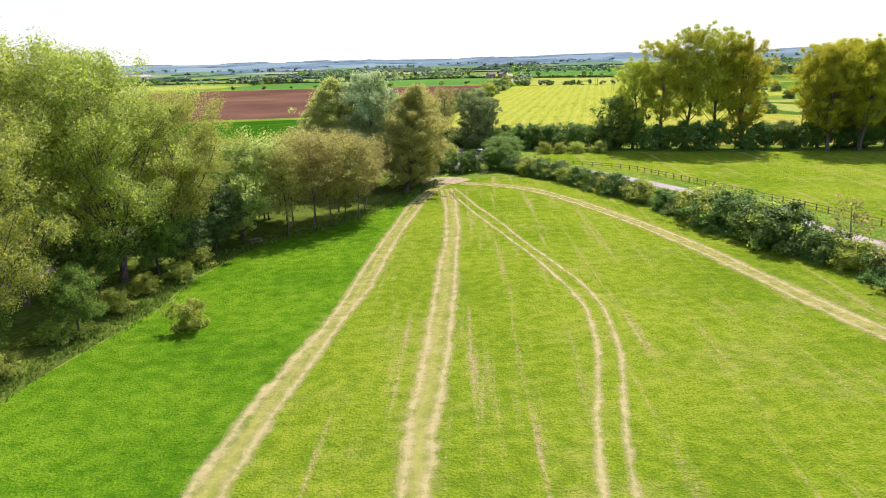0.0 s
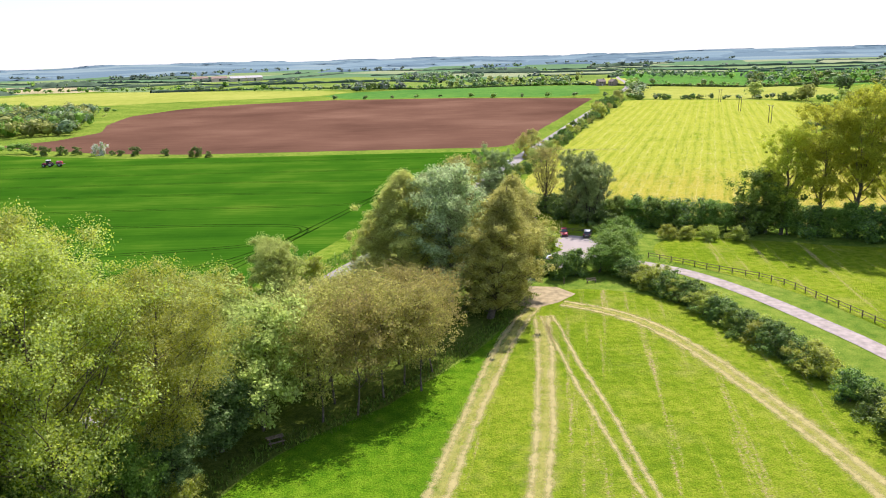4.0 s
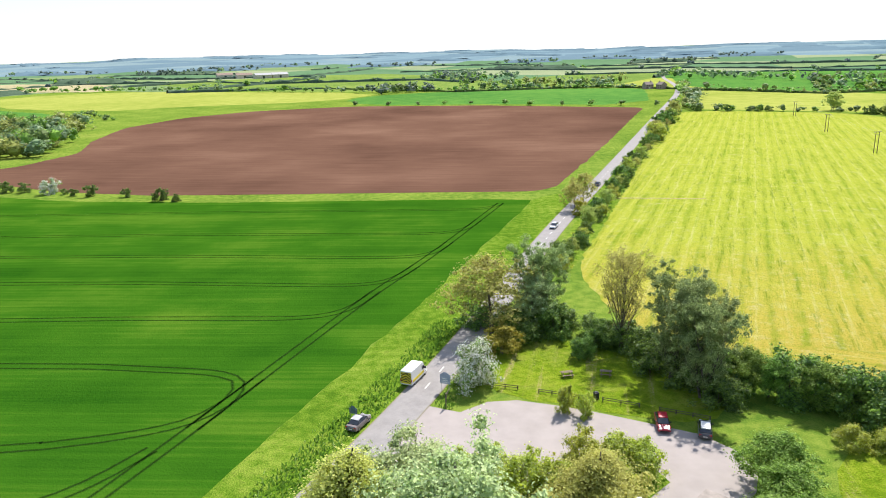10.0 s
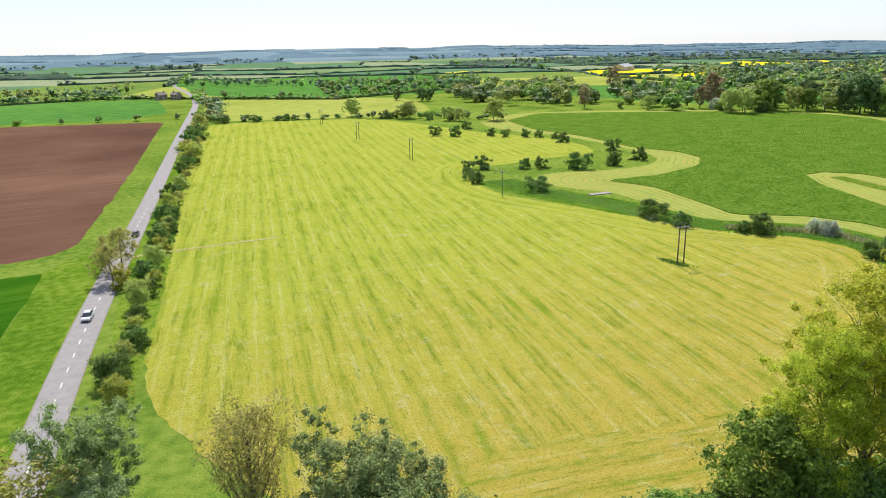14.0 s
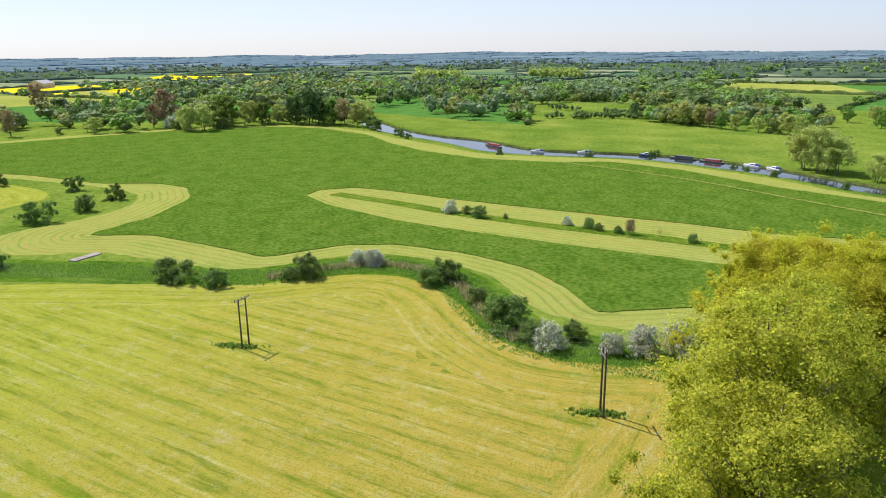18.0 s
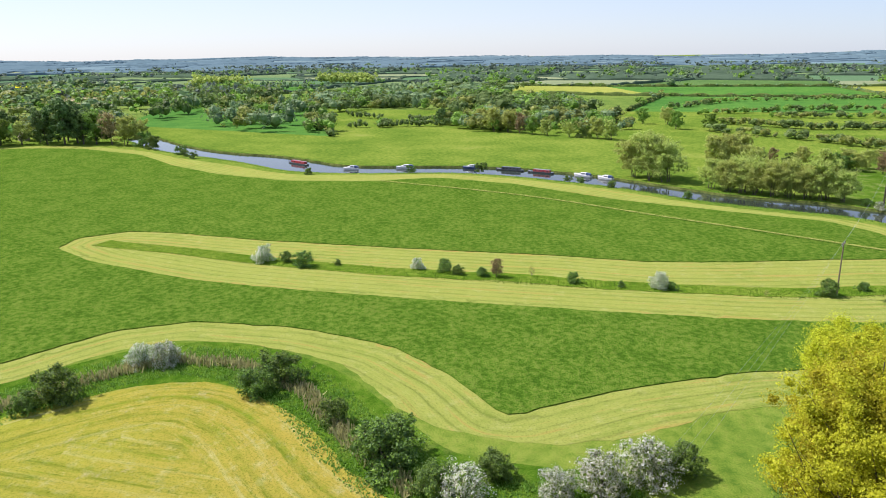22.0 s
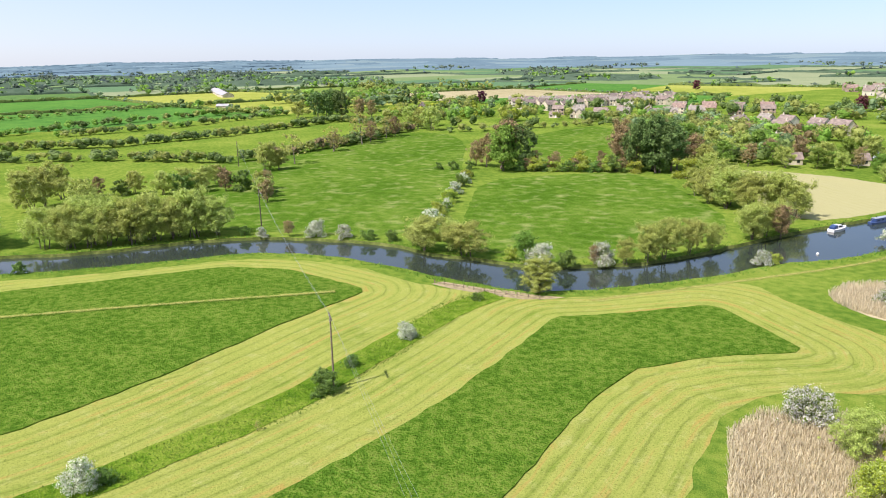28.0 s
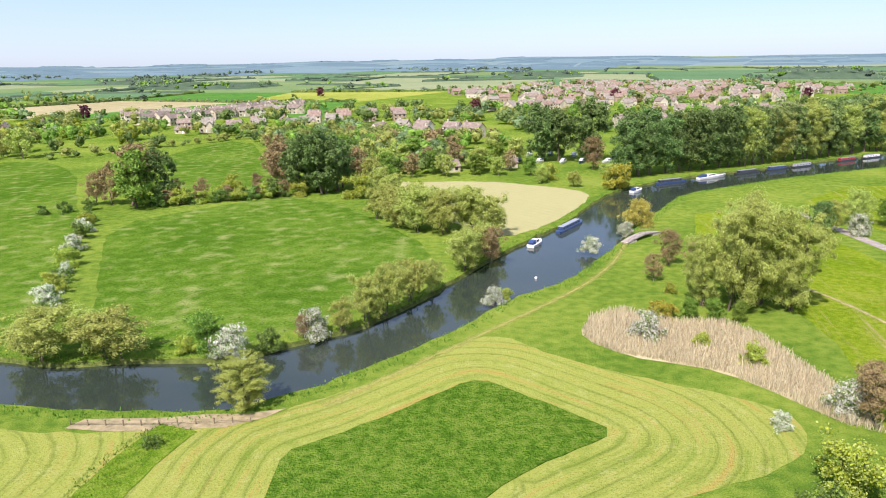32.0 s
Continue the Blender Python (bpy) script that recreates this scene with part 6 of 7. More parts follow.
def box_arrays(x0, x1, y0, y1, z0, z1, top=1.0):
    cx, cy = (x0 + x1) / 2, (y0 + y1) / 2
    v = [(x, y, z0) for x, y in ((x0, y0), (x1, y0), (x1, y1), (x0, y1))] + [(cx + (x - cx) * top, cy + (y - cy) * top, z1) for x, y in ((x0, y0), (x1, y0), (x1, y1), (x0, y1))]
    return v, [[3, 2, 1, 0], [4, 5, 6, 7], [0, 1, 5, 4], [1, 2, 6, 5], [2, 3, 7, 6], [3, 0, 4, 7]]


def joined(*pieces):
    v, f = [], []
    for pv, pf in pieces:
        o = len(v)
        v += [tuple(p) for p in pv]
        f += [[k + o for k in t] for t in pf]
    return v, f


def house(w, d, h, roof_h, wall, tile, cols, storeys, wing, label):
    """A gabled house: walls, two roof slopes, chimney, windows on the four sides, a door."""
    top = tagged(new("house"), label, "house")
    x, y = w / 2, d / 2
    v = [(-x, -y, -0.2), (x, -y, -0.2), (x, y, -0.2), (-x, y, -0.2), (-x, -y, h), (x, -y, h), (x, y, h), (-x, y, h), (-x, 0, h + roof_h), (x, 0, h + roof_h)]
    f = [[0, 1, 5, 4], [2, 3, 7, 6], [1, 2, 6, 9, 5], [3, 0, 4, 8, 7]]
    pieces = [(v, f)]
    o, e, t = 0.35, 0.3, 0.18
    k = roof_h / y
    slope = lambda s, x0, x1: ([(x0, s * (y + o), h - o * k), (x1, s * (y + o), h - o * k), (x1, 0, h + roof_h), (x0, 0, h + roof_h), (x0, s * (y + o), h - o * k + t), (x1, s * (y + o), h - o * k + t), (x1, 0, h + roof_h + t), (x0, 0, h + roof_h + t)],
                               [[0, 1, 2, 3], [7, 6, 5, 4], [0, 4, 5, 1], [1, 5, 6, 2], [2, 6, 7, 3], [3, 7, 4, 0]])
    if wing:
        wx, wd = w * 0.22, d * 0.35
        gv = [(-wx + wx * 1.2, -y - wd, -0.2), (wx + wx * 1.2, -y - wd, -0.2), (wx + wx * 1.2, -y, -0.2), (-wx + wx * 1.2, -y, -0.2), (-wx + wx * 1.2, -y - wd, h), (wx + wx * 1.2, -y - wd, h), (wx + wx * 1.2, -y, h), (-wx + wx * 1.2, -y, h), (wx * 1.2, -y - wd, h + roof_h * 0.7), (wx * 1.2, -y * 0.3, h + roof_h * 0.7)]
        pieces.append((gv, [[0, 1, 5, 8, 4], [1, 2, 6, 5], [3, 0, 4, 7]]))
    part("wall", *joined(*pieces), wall, top)
    part("roof", *slope(-1, -x - e, x + e), tile, top)
    part("roof", *slope(1, -x - e, x + e), tile, top)
    if wing:
        c = wx * 1.2
        for s in (-1, 1):
            gx = c + s * (wx + 0.3)
            part("roof", [(gx, -y - wd - 0.3, h - 0.2), (gx, -y * 0.5, h - 0.2), (c, -y * 0.2, h + roof_h * 0.7), (c, -y - wd - 0.3, h + roof_h * 0.7), (gx, -y - wd - 0.3, h), (gx, -y * 0.5, h), (c, -y * 0.2, h + roof_h * 0.7 + t), (c, -y - wd - 0.3, h + roof_h * 0.7 + t)],
                 [[0, 1, 2, 3], [7, 6, 5, 4], [0, 4, 5, 1], [1, 5, 6, 2], [2, 6, 7, 3], [3, 7, 4, 0]], tile, top)
    part("chimney", *joined(box_arrays(x * 0.62, x * 0.62 + 0.8, -0.35, 0.35, h + roof_h * 0.4, h + roof_h + 1.1), box_arrays(x * 0.62 + 0.2, x * 0.62 + 0.6, -0.15, 0.15, h + roof_h + 1.1, h + roof_h + 1.5)), wall, top)
    for s in range(storeys):
        z = 0.9 + s * (h / storeys)
        for i in range(cols):
            cx = -x + w * (i + 0.5) / cols
            for side in (-1, 1):
                if side == -1 and wing and abs(cx - w * 0.26) < w * 0.25:
                    continue
                yy = side * (y + 0.02)
                if s == 0 and i == cols // 2 and side == -1:
                    part("door", *box_arrays(cx - 0.5, cx + 0.5, yy - 0.04, yy + 0.04, 0, 2.0), FRAME_WHITE, top)
                    continue
                part("window", *joined(box_arrays(cx - 0.6, cx + 0.6, yy - 0.03, yy + 0.03, z, z + 1.25)), GLASS, top)
    return top


HOUSES = [house(9, 7, 5.2, 2.8, STONE, TILE_GREY, 3, 2, True, "cream stone house with a grey tiled gable roof"), house(11, 7.5, 5.2, 3.0, RENDERED, TILE, 3, 2, False, "pale rendered house with a brown tiled roof"),
          house(14, 7.5, 5.4, 3.2, STONE, TILE, 4, 2, True, "long cream stone house with a brown roof"), house(10, 7, 5.0, 2.8, BRICK, TILE, 3, 2, False, "brick house with a brown tiled roof"),
          house(10, 7, 5.2, 3.0, STONE, TILE_RED, 3, 2, False, "stone house with a reddish tiled roof"), house(7, 6, 2.6, 2.4, STONE, TILE, 2, 1, False, "low stone cottage with a brown roof"),
          house(11, 8, 5.0, 3.2, RENDERED, TILE, 2, 1, False, "far pale house with a brown tiled roof"), house(12, 8, 5.0, 3.2, BRICK, TILE_RED, 2, 1, False, "far brick house with a red tiled roof"), house(10, 7.5, 5.0, 3.0, STONE, TILE_GREY, 2, 1, False, "far stone house with a grey roof")]
used = set()


def put_house(kind, x, y, turn):
    m = pose(x, y, float(lift(x, y)), 0, 0, turn)
    if kind not in used:
        used.add(kind)
        HOUSES[kind].matrix_basis = m
    else:
        copy_thing(HOUSES[kind], m)


def street(p, q, step, kinds, depth=13):
    p, q = np.array(p, float), np.array(q, float)
    d = (q - p) / np.linalg.norm(q - p)
    nrm = np.array((-d[1], d[0]))
    a = math.degrees(math.atan2(d[1], d[0]))
    for k in range(int(np.linalg.norm(q - p) / step)):
        for s in (-1, 1):
            c = p + d * (k + 0.5) * step + nrm * s * depth + rng.normal(0, 1.2, 2)
            put_house(kinds[int(rng.integers(len(kinds)))], *c, a + (180 if s > 0 else 0) + (90 if rng.uniform() < 0.15 else 0) + rng.normal(0, 4))


street((443, -452), (300, -525), 15, (0, 1, 0, 2))
street((367, -352), (250, -378), 17, (0, 3, 0, 5))
street((400, -405), (327, -603), 18, (0, 1, 2))
fill([(140, -215), (235, -250), (240, -300), (150, -245)], 70, (6, 11), [1, 2, 2, 6])
plant_far("garden_trees", "garden trees and bushes before the first houses", "trees")
street((222, -318), (150, -262), 19, (1, 0, 2))
street((130, -480), (40, -540), 17, (0, 3, 4))
street((20, -420), (-100, -400), 20, (4, 1))
street((480, -380), (455, -330), 22, (3, 5))
street((290, -420), (190, -430), 22, (3, 4))
g_town = np.random.default_rng(5)
town = np.array([(172, -824), (120, -533), (60, -480), (-79, -489), (-352, -721), (-268, -947), (-33, -1058), (94, -896)], float)
for row in range(19):
    a, b = np.array((-360, -560)) + row * np.array((8.0, -28.0)), np.array((180, -470)) + row * np.array((5.0, -28.0))
    d = (b - a) / np.linalg.norm(b - a)
    for s in np.arange(0, np.linalg.norm(b - a), 19):
        c = a + d * s + g_town.normal(0, 6, 2)
        if inside([c], town)[0] and g_town.uniform() < 0.56:
            put_house(int(g_town.choice([6, 7, 8])), *c, math.degrees(math.atan2(d[1], d[0])) + g_town.choice([0, 0, 0, 90]) + g_town.normal(0, 5))
for x, y, a, k in ((237, 930, 20, 3), (250, 922, 110, 3), (565, 413, 30, 5), (505, 760, 40, 0), (524, 725, 10, 1), (300, -330, 70, 5), (155, -160, 20, 5), (180, -152, 20, 5)):
    put_house(k, x, y, a)


def barn(x, y, w, d, h, turn, roof, label):
    top = tagged(new("barn"), label, "barn")
    X, Y, r = w / 2, d / 2, d * 0.22
    part("wall", [(-X, -Y, -0.2), (X, -Y, -0.2), (X, Y, -0.2), (-X, Y, -0.2), (-X, -Y, h), (X, -Y, h), (X, Y, h), (-X, Y, h), (-X, 0, h + r), (X, 0, h + r)], [[0, 1, 5, 4], [2, 3, 7, 6], [1, 2, 6, 9, 5], [3, 0, 4, 8, 7]], STONE, top)
    for s in (-1, 1):
        part("roof", [(-X - 0.4, s * (Y + 0.4), h - 0.15), (X + 0.4, s * (Y + 0.4), h - 0.15), (X + 0.4, 0, h + r), (-X - 0.4, 0, h + r), (-X - 0.4, s * (Y + 0.4), h + 0.05), (X + 0.4, s * (Y + 0.4), h + 0.05), (X + 0.4, 0, h + r + 0.2), (-X - 0.4, 0, h + r + 0.2)],
             [[0, 1, 2, 3], [7, 6, 5, 4], [0, 4, 5, 1], [1, 5, 6, 2], [2, 6, 7, 3], [3, 7, 4, 0]], roof, top)
    part("door", *box_arrays(-2.2, 2.2, -Y - 0.06, -Y + 0.04, 0, h * 0.75), GLASS, top)
    top.matrix_basis = pose(x, y, float(lift(x, y)), 0, 0, turn)
    return top


for k in range(5):
    barn(860 + 26 * k, -500 - 22 * k, 44, 14, 3, -35, SHEETING, "long pale glasshouse among far fields")
barn(690, -330, 14, 8, 3, 20, SHEETING, "grey farm barn among hedges")
for x, y in ((-470, 1690), (-420, 1660), (-370, 1620), (-340, 1640)):
    barn(x, y, 34, 18, 7, 30, TILE_RED if x < -400 else SHEETING, "grey farm building among far fields")
barn(50, -328, 34, 12, 6, 8, TILE, "long cream building with a brown roof")
barn(1060, 1010, 50, 22, 7, 20, SHEETING, "grey farm building among far fields")

# ---- low growth ----
def blades(name, spots, high, wide, mat, label, category):
    """Upright stalks and tufts as one object."""
    n = len(spots)
    a = rng.uniform(0, math.pi, n)
    h = high * rng.uniform(0.5, 1.2, n)
    u = np.c_[np.cos(a), np.sin(a), np.zeros(n)] * wide * rng.uniform(0.6, 1.3, (n, 1))
    tip = np.c_[rng.normal(0, 0.22, (n, 2)) * high, h]
    p = np.c_[spots, np.full(n, 0.0)]
    v = np.stack([p - u, p + u, p + tip + u * 0.7, p + tip - u * 0.7], 1).reshape(-1, 3)
    tagged(new(name, from_arrays(name, v, np.arange(4 * n).reshape(-1, 4), (mat,))), label, category, kind="stuff")


def scatter(poly, count):
    poly = np.array(poly, float)
    q = rng.uniform(poly.min(0), poly.max(0), (count * 6, 2))
    return q[inside(q, poly)][:count]


def beside(line, lo, hi, count):
    """Points beside a line, between two distances from it."""
    p = resample(np.array(line, float), 1.0)
    d = np.gradient(p, axis=0)
    nrm = np.c_[-d[:, 1], d[:, 0]] / np.linalg.norm(d, axis=1)[:, None]
    k = rng.integers(0, len(p), count)
    return p[k] + nrm[k] * rng.uniform(lo, hi, (count, 1)) + rng.normal(0, 0.3, (count, 2))


def off_gravel(p):
    """Leaves out the points that lie on the car park or in its mouth."""
    return p[~inside(p, CAR_PARK) & (gap_to(p, CAR_PARK) > 1.0)]


PARSLEY = leafy("cow_parsley", (0.1, 0.16, 0.03), (0.2, 0.25, 0.08), 0.35)
blades("tall_grass", np.vstack([beside(road_line[60:460], 3.4, 8.0, 12000), off_gravel(beside(road_line[60:460], -6.5, -3.4, 6000))]), 0.45, 0.11, SWARD, "tall rough grass on the road verge", "grass")
blades("cow_parsley", np.vstack([beside(road_line[120:420], 3.6, 9.0, 1500), off_gravel(beside(road_line[120:300], 3.6, 6.0, 500))]), 0.5, 0.09, PARSLEY, "flowering weeds along the verge", "weeds")
blades("reeds", np.vstack([scatter(REEDS_A, 20000), scatter([(172, 99), (169, 91), (160, 87), (148, 90), (144, 108), (153, 124), (168, 126)], 20000)]),
       1.15, 0.045, REEDS, "dense stand of dry pale reeds", "reeds")
blades("tall_grass", np.vstack([beside(near_bank, -2.6, 0.2, 9000), beside(far_bank, -0.2, 2.4, 7000)]), 0.3, 0.09, SWARD, "tall grass along the river banks", "grass")
blades("tall_grass", beside(DITCH, -3.0, 3.0, 14000), 0.24, 0.07, SWARD, "rough grass along the ditch bank", "grass")
blades("nettles", beside(MEANDER, -5.6, 5.6, 26000), 0.3, 0.1, leafy("nettle_leaves", (0.075, 0.14, 0.02), (0.12, 0.19, 0.035), 0.4), "bright green nettles and weeds in the old meander", "weeds")
blades("reeds", beside(MEANDER[2:9], -1.2, 1.6, 2600), 1.1, 0.12, leafy("withered_reeds", (0.12, 0.11, 0.05), (0.2, 0.18, 0.085), 0.3), "withered brown reeds in the ditch", "reeds")
blades("tall_grass", beside(LAWN_EDGE, 0.0, 3.0, 7000), 0.4, 0.09, SWARD, "rough grass at the wood's edge", "grass")
for x, y in ((157.5, 250), (142.8, 188)):
    blades("nettles", np.array((x, y)) + np.array((0.2, 1.6)) + rng.normal(0, 1.0, (300, 2)) * np.array((0.5, 1.8)), 0.45, 0.22, L_GREEN, "patch of nettles at the foot of a pole", "weeds")

# ---- poles and wires ----
POLE_WOOD = plain("tarred_pole", (0.085, 0.065, 0.05), 0.85, 0, 0.3, 3.0)
STEEL = plain("galvanised_steel", (0.3, 0.31, 0.31), 0.5, 0.7, 0.15)
PORCELAIN = plain("brown_porcelain", (0.12, 0.06, 0.04), 0.3)


def tube(p, q, r0, r1, sides=8):
    p, q = Vector(p), Vector(q)
    turn = (q - p).to_track_quat("Z", "Y")
    v, n = [], sides
    for c, r in ((p, r0), (q, r1)):
        v += [tuple(c + turn @ Vector((r * math.cos(2 * math.pi * k / n), r * math.sin(2 * math.pi * k / n), 0))) for k in range(n)]
    return v, [[k, (k + 1) % n, n + (k + 1) % n, n + k] for k in range(n)] + [list(range(n - 1, -1, -1)), list(range(n, 2 * n))]


def power_pole(x, y, high, turn, twin=True):
    top = tagged(new("power_pole"), "twin dark timber pole with a crossarm and insulators" if twin else "single grey timber pole carrying a crossarm and wires", "power pole")
    for s in ((-0.9, 0.9) if twin else (0,)):
        part("pole", *tube((s, 0, -0.3), (s, 0, high), 0.17, 0.12, 10), POLE_WOOD if twin else TIMBER, top, smooth=False)
    w = 1.9 if twin else 1.3
    part("crossarm", *joined(box_arrays(-w, w, -0.09, 0.09, high - 0.35, high - 0.15), box_arrays(-w * 0.6, w * 0.6, 0.1, 0.2, high - 1.5, high - 1.36) if twin else box_arrays(-0.4, 0.4, 0.1, 0.16, high - 0.8, high - 0.72)), STEEL, top)
    for s in (-w * 0.92, 0.0, w * 0.92):
        part("insulator", *joined(tube((s, 0, high - 0.15), (s, 0, high + 0.05), 0.09, 0.09), tube((s, 0, high + 0.05), (s, 0, high + 0.2), 0.06, 0.05)), PORCELAIN, top)
    top.matrix_basis = pose(x, y, 0, 0, 0, turn)
    return [Vector((x, y, 0)) + Euler((0, 0, radians(turn))).to_matrix() @ Vector((s, 0, high + 0.2)) for s in (-w * 0.92, 0, w * 0.92)]


def wires(a, b, sag):
    for p, q in zip(a, b):
        pts = [p.lerp(q, k / 12) - Vector((0, 0, sag * 4 * (k / 12) * (1 - k / 12))) for k in range(13)]
        v, f = joined(*[tube(pts[k], pts[k + 1], 0.009, 0.009, 4) for k in range(12)])
        tagged(new("power_line", from_arrays("power_line", v, f, (STEEL,))), "thin grey overhead power wire", "cable", kind="structure")


POLES = [(244, 592, 9.5, 14, True), (220, 503, 9.5, 14, True), (201, 423, 9.5, 14, True), (178, 335, 8.6, 14, False), (157.8, 250, 9.2, -15, True), (142.8, 189.2, 10.6, 12, True), (224.5, 111.5, 11.4, -46, False), (302, 42, 12.0, -46, True), (400, -50, 11, -46, True)]
ends = [power_pole(*p) for p in POLES]
for a, b in zip(ends, ends[1:]):
    wires(a, b, 1.1)

# ---- fences, gates and furniture ----
def fence(line, step, label, mat=TIMBER, high=1.1, rails=2):
    top = tagged(new("fence"), label, "fence", kind="")
    p = resample(np.array(line, float), step)
    post = from_arrays("post", *box_arrays(-0.07, 0.07, -0.07, 0.07, -0.2, high, 0.9), (mat,))
    for k, (x, y) in enumerate(p):
        ob = new("post", post)
        ob.parent, ob.location = top, (x, y, 0)
        if k:
            a = p[k - 1]
            for z in np.linspace(high * 0.45, high * 0.88, rails):
                part("rail", *joined(tube((*a, z), (x, y, z), 0.05, 0.05, 4)), mat, top)


fence([(53, 170.5), (58, 165.5), (62.5, 160.5), (68, 155), (71, 150), (74, 136), (76.5, 122), (79, 108), (82, 85), (84, 60)], 2.4, "weathered timber post and rail fence beside the drive")
fence([(212, 61.2), (224, 61.6), (236, 61)], 2.2, "low timber fence by the river landing", high=0.9, rails=1)
fence([(16.5, 204.5), (22, 202.8)], 1.8, "low dark rail at the car park edge", POLE_WOOD, 0.7, 2)
fence([(25, 201.6), (30.5, 199.5)], 1.8, "low dark rail at the car park edge", POLE_WOOD, 0.7, 2)
fence([(33.8, 198.6), (38.5, 196.6)], 1.8, "low dark rail at the car park edge", POLE_WOOD, 0.7, 2)
fence([(41, 195.4), (47, 192.6)], 2.0, "low dark rail at the car park edge", POLE_WOOD, 0.7, 2)


def gate(x, y, turn, w):
    top = tagged(new("field_gate"), "open galvanised steel field gate", "gate")
    part("gate_frame", *joined(tube((0, 0, 0.15), (w, 0, 0.15), 0.03, 0.03), tube((0, 0, 1.2), (w, 0, 1.2), 0.03, 0.03), tube((0, 0, 0.1), (0, 0, 1.2), 0.03, 0.03), tube((w, 0, 0.1), (w, 0, 1.2), 0.03, 0.03)), STEEL, top)
    for z in (0.4, 0.66, 0.92):
        part("bar", *tube((0, 0, z), (w, 0, z), 0.022, 0.022), STEEL, top)
    part("brace", *tube((0, 0, 0.15), (w, 0, 1.2), 0.02, 0.02), STEEL, top)
    part("post", *tube((-0.15, 0, -0.2), (-0.15, 0, 1.5), 0.1, 0.09), TIMBER, top)
    top.matrix_basis = pose(x, y, 0, 0, 0, turn)


gate(26.2, 154.6, 58, 3.6)


def picnic_table(x, y, turn):
    top = tagged(new("picnic_table"), "weathered timber picnic table with two benches", "picnic table")
    for k in range(5):
        part("plank", *box_arrays(-0.9, 0.9, -0.36 + k * 0.15, -0.23 + k * 0.15, 0.72, 0.76), TIMBER, top)
    for s in (-1, 1):
        part("bench", *joined(*[box_arrays(-0.9, 0.9, s * 0.72 - 0.14 + k * 0.15, s * 0.72 - 0.01 + k * 0.15, 0.42, 0.46) for k in range(2)]), TIMBER, top)
        part("leg", *joined(tube((s * 0.65, -0.75, 0), (s * 0.65, -0.2, 0.72), 0.05, 0.05, 4), tube((s * 0.65, 0.75, 0), (s * 0.65, 0.2, 0.72), 0.05, 0.05, 4), box_arrays(s * 0.65 - 0.03, s * 0.65 + 0.03, -0.85, 0.85, 0.34, 0.42)), TIMBER, top)
    top.matrix_basis = pose(x, y, 0.03, 0, 0, turn)


for x, y, a in ((30, 207, 10), (36, 207, -15), (-9, 104.5, 25)):
    picnic_table(x, y, a)


def bench(x, y, turn):
    top = tagged(new("bench"), "plain timber bench in the shade of the hedge", "bench")
    part("seat", *joined(*[box_arrays(-0.9, 0.9, -0.2 + k * 0.14, -0.08 + k * 0.14, 0.42, 0.46) for k in range(3)]), TIMBER, top)
    part("backrest", *joined(*[box_arrays(-0.9, 0.9, 0.22, 0.26, 0.55 + k * 0.15, 0.66 + k * 0.15) for k in range(2)]), TIMBER, top)
    for s in (-0.75, 0.75):
        part("leg", *joined(box_arrays(s - 0.04, s + 0.04, -0.2, -0.12, 0, 0.42), box_arrays(s - 0.04, s + 0.04, 0.18, 0.26, 0, 0.85)), TIMBER, top)
    top.matrix_basis = pose(x, y, 0.03, 0, 0, turn)


bench(38, 156, 5)
post_ob = tagged(new("marker_post"), "short pale timber marker post", "post")
part("post", *joined(box_arrays(-0.08, 0.08, -0.08, 0.08, -0.2, 1.2), box_arrays(-0.08, 0.08, -0.08, 0.08, 1.2, 1.28, 0.4)), TIMBER, post_ob)
post_ob.matrix_basis = pose(33, 155.8, 0)

BLACK = plain("black_plastic", (0.02, 0.02, 0.022), 0.5)
bin_ob = tagged(new("litter_bin"), "black litter bin beside the car park", "litter bin")
part("body", *box_arrays(-0.3, 0.3, -0.3, 0.3, 0, 0.9, 1.08), BLACK, bin_ob)
part("lid", *joined(box_arrays(-0.35, 0.35, -0.35, 0.35, 0.9, 1.02, 0.9), box_arrays(-0.28, 0.28, -0.28, 0.28, 1.02, 1.15, 0.5)), BLACK, bin_ob)
bin_ob.matrix_basis = pose(33, 199.4, 0.03, 0, 0, 15)

SIGN_FACE = plain("sign_grey_blue", (0.3, 0.34, 0.4), 0.5)
SIGN_BACK = plain("sign_back", (0.13, 0.18, 0.24), 0.5, 0.3)


def sign(x, y, turn, w, h, high, face, label):
    top = tagged(new("road_sign"), label, "sign")
    for s in (-w * 0.35, w * 0.35):
        part("post", *tube((s, 0, -0.2), (s, 0, high), 0.04, 0.04), STEEL, top)
    part("panel", *joined(box_arrays(-w / 2, w / 2, -0.04, -0.01, high - h, high), box_arrays(-w / 2 + 0.1, w / 2 - 0.1, -0.04, -0.01, high, high + 0.35, 0.3)), face, top)
    for k in range(3):
        part("text_bar", *box_arrays(-w * 0.34, w * 0.34 - 0.15 * k, -0.05, -0.042, high - h + 0.18 + k * 0.3, high - h + 0.28 + k * 0.3), FRAME_WHITE, top)
    top.matrix_basis = pose(x, y, 0, 0, 0, turn)


sign(11.2, 202.5, -20, 1.6, 1.5, 2.9, SIGN_FACE, "tall grey village sign board by the road")
sign(-1.5, 194.5, 160, 1.2, 0.8, 1.9, SIGN_BACK, "small blue sign seen from behind")
sign(57, 345, 160, 1.8, 0.8, 1.9, SIGN_BACK, "blue sign beside the road junction")


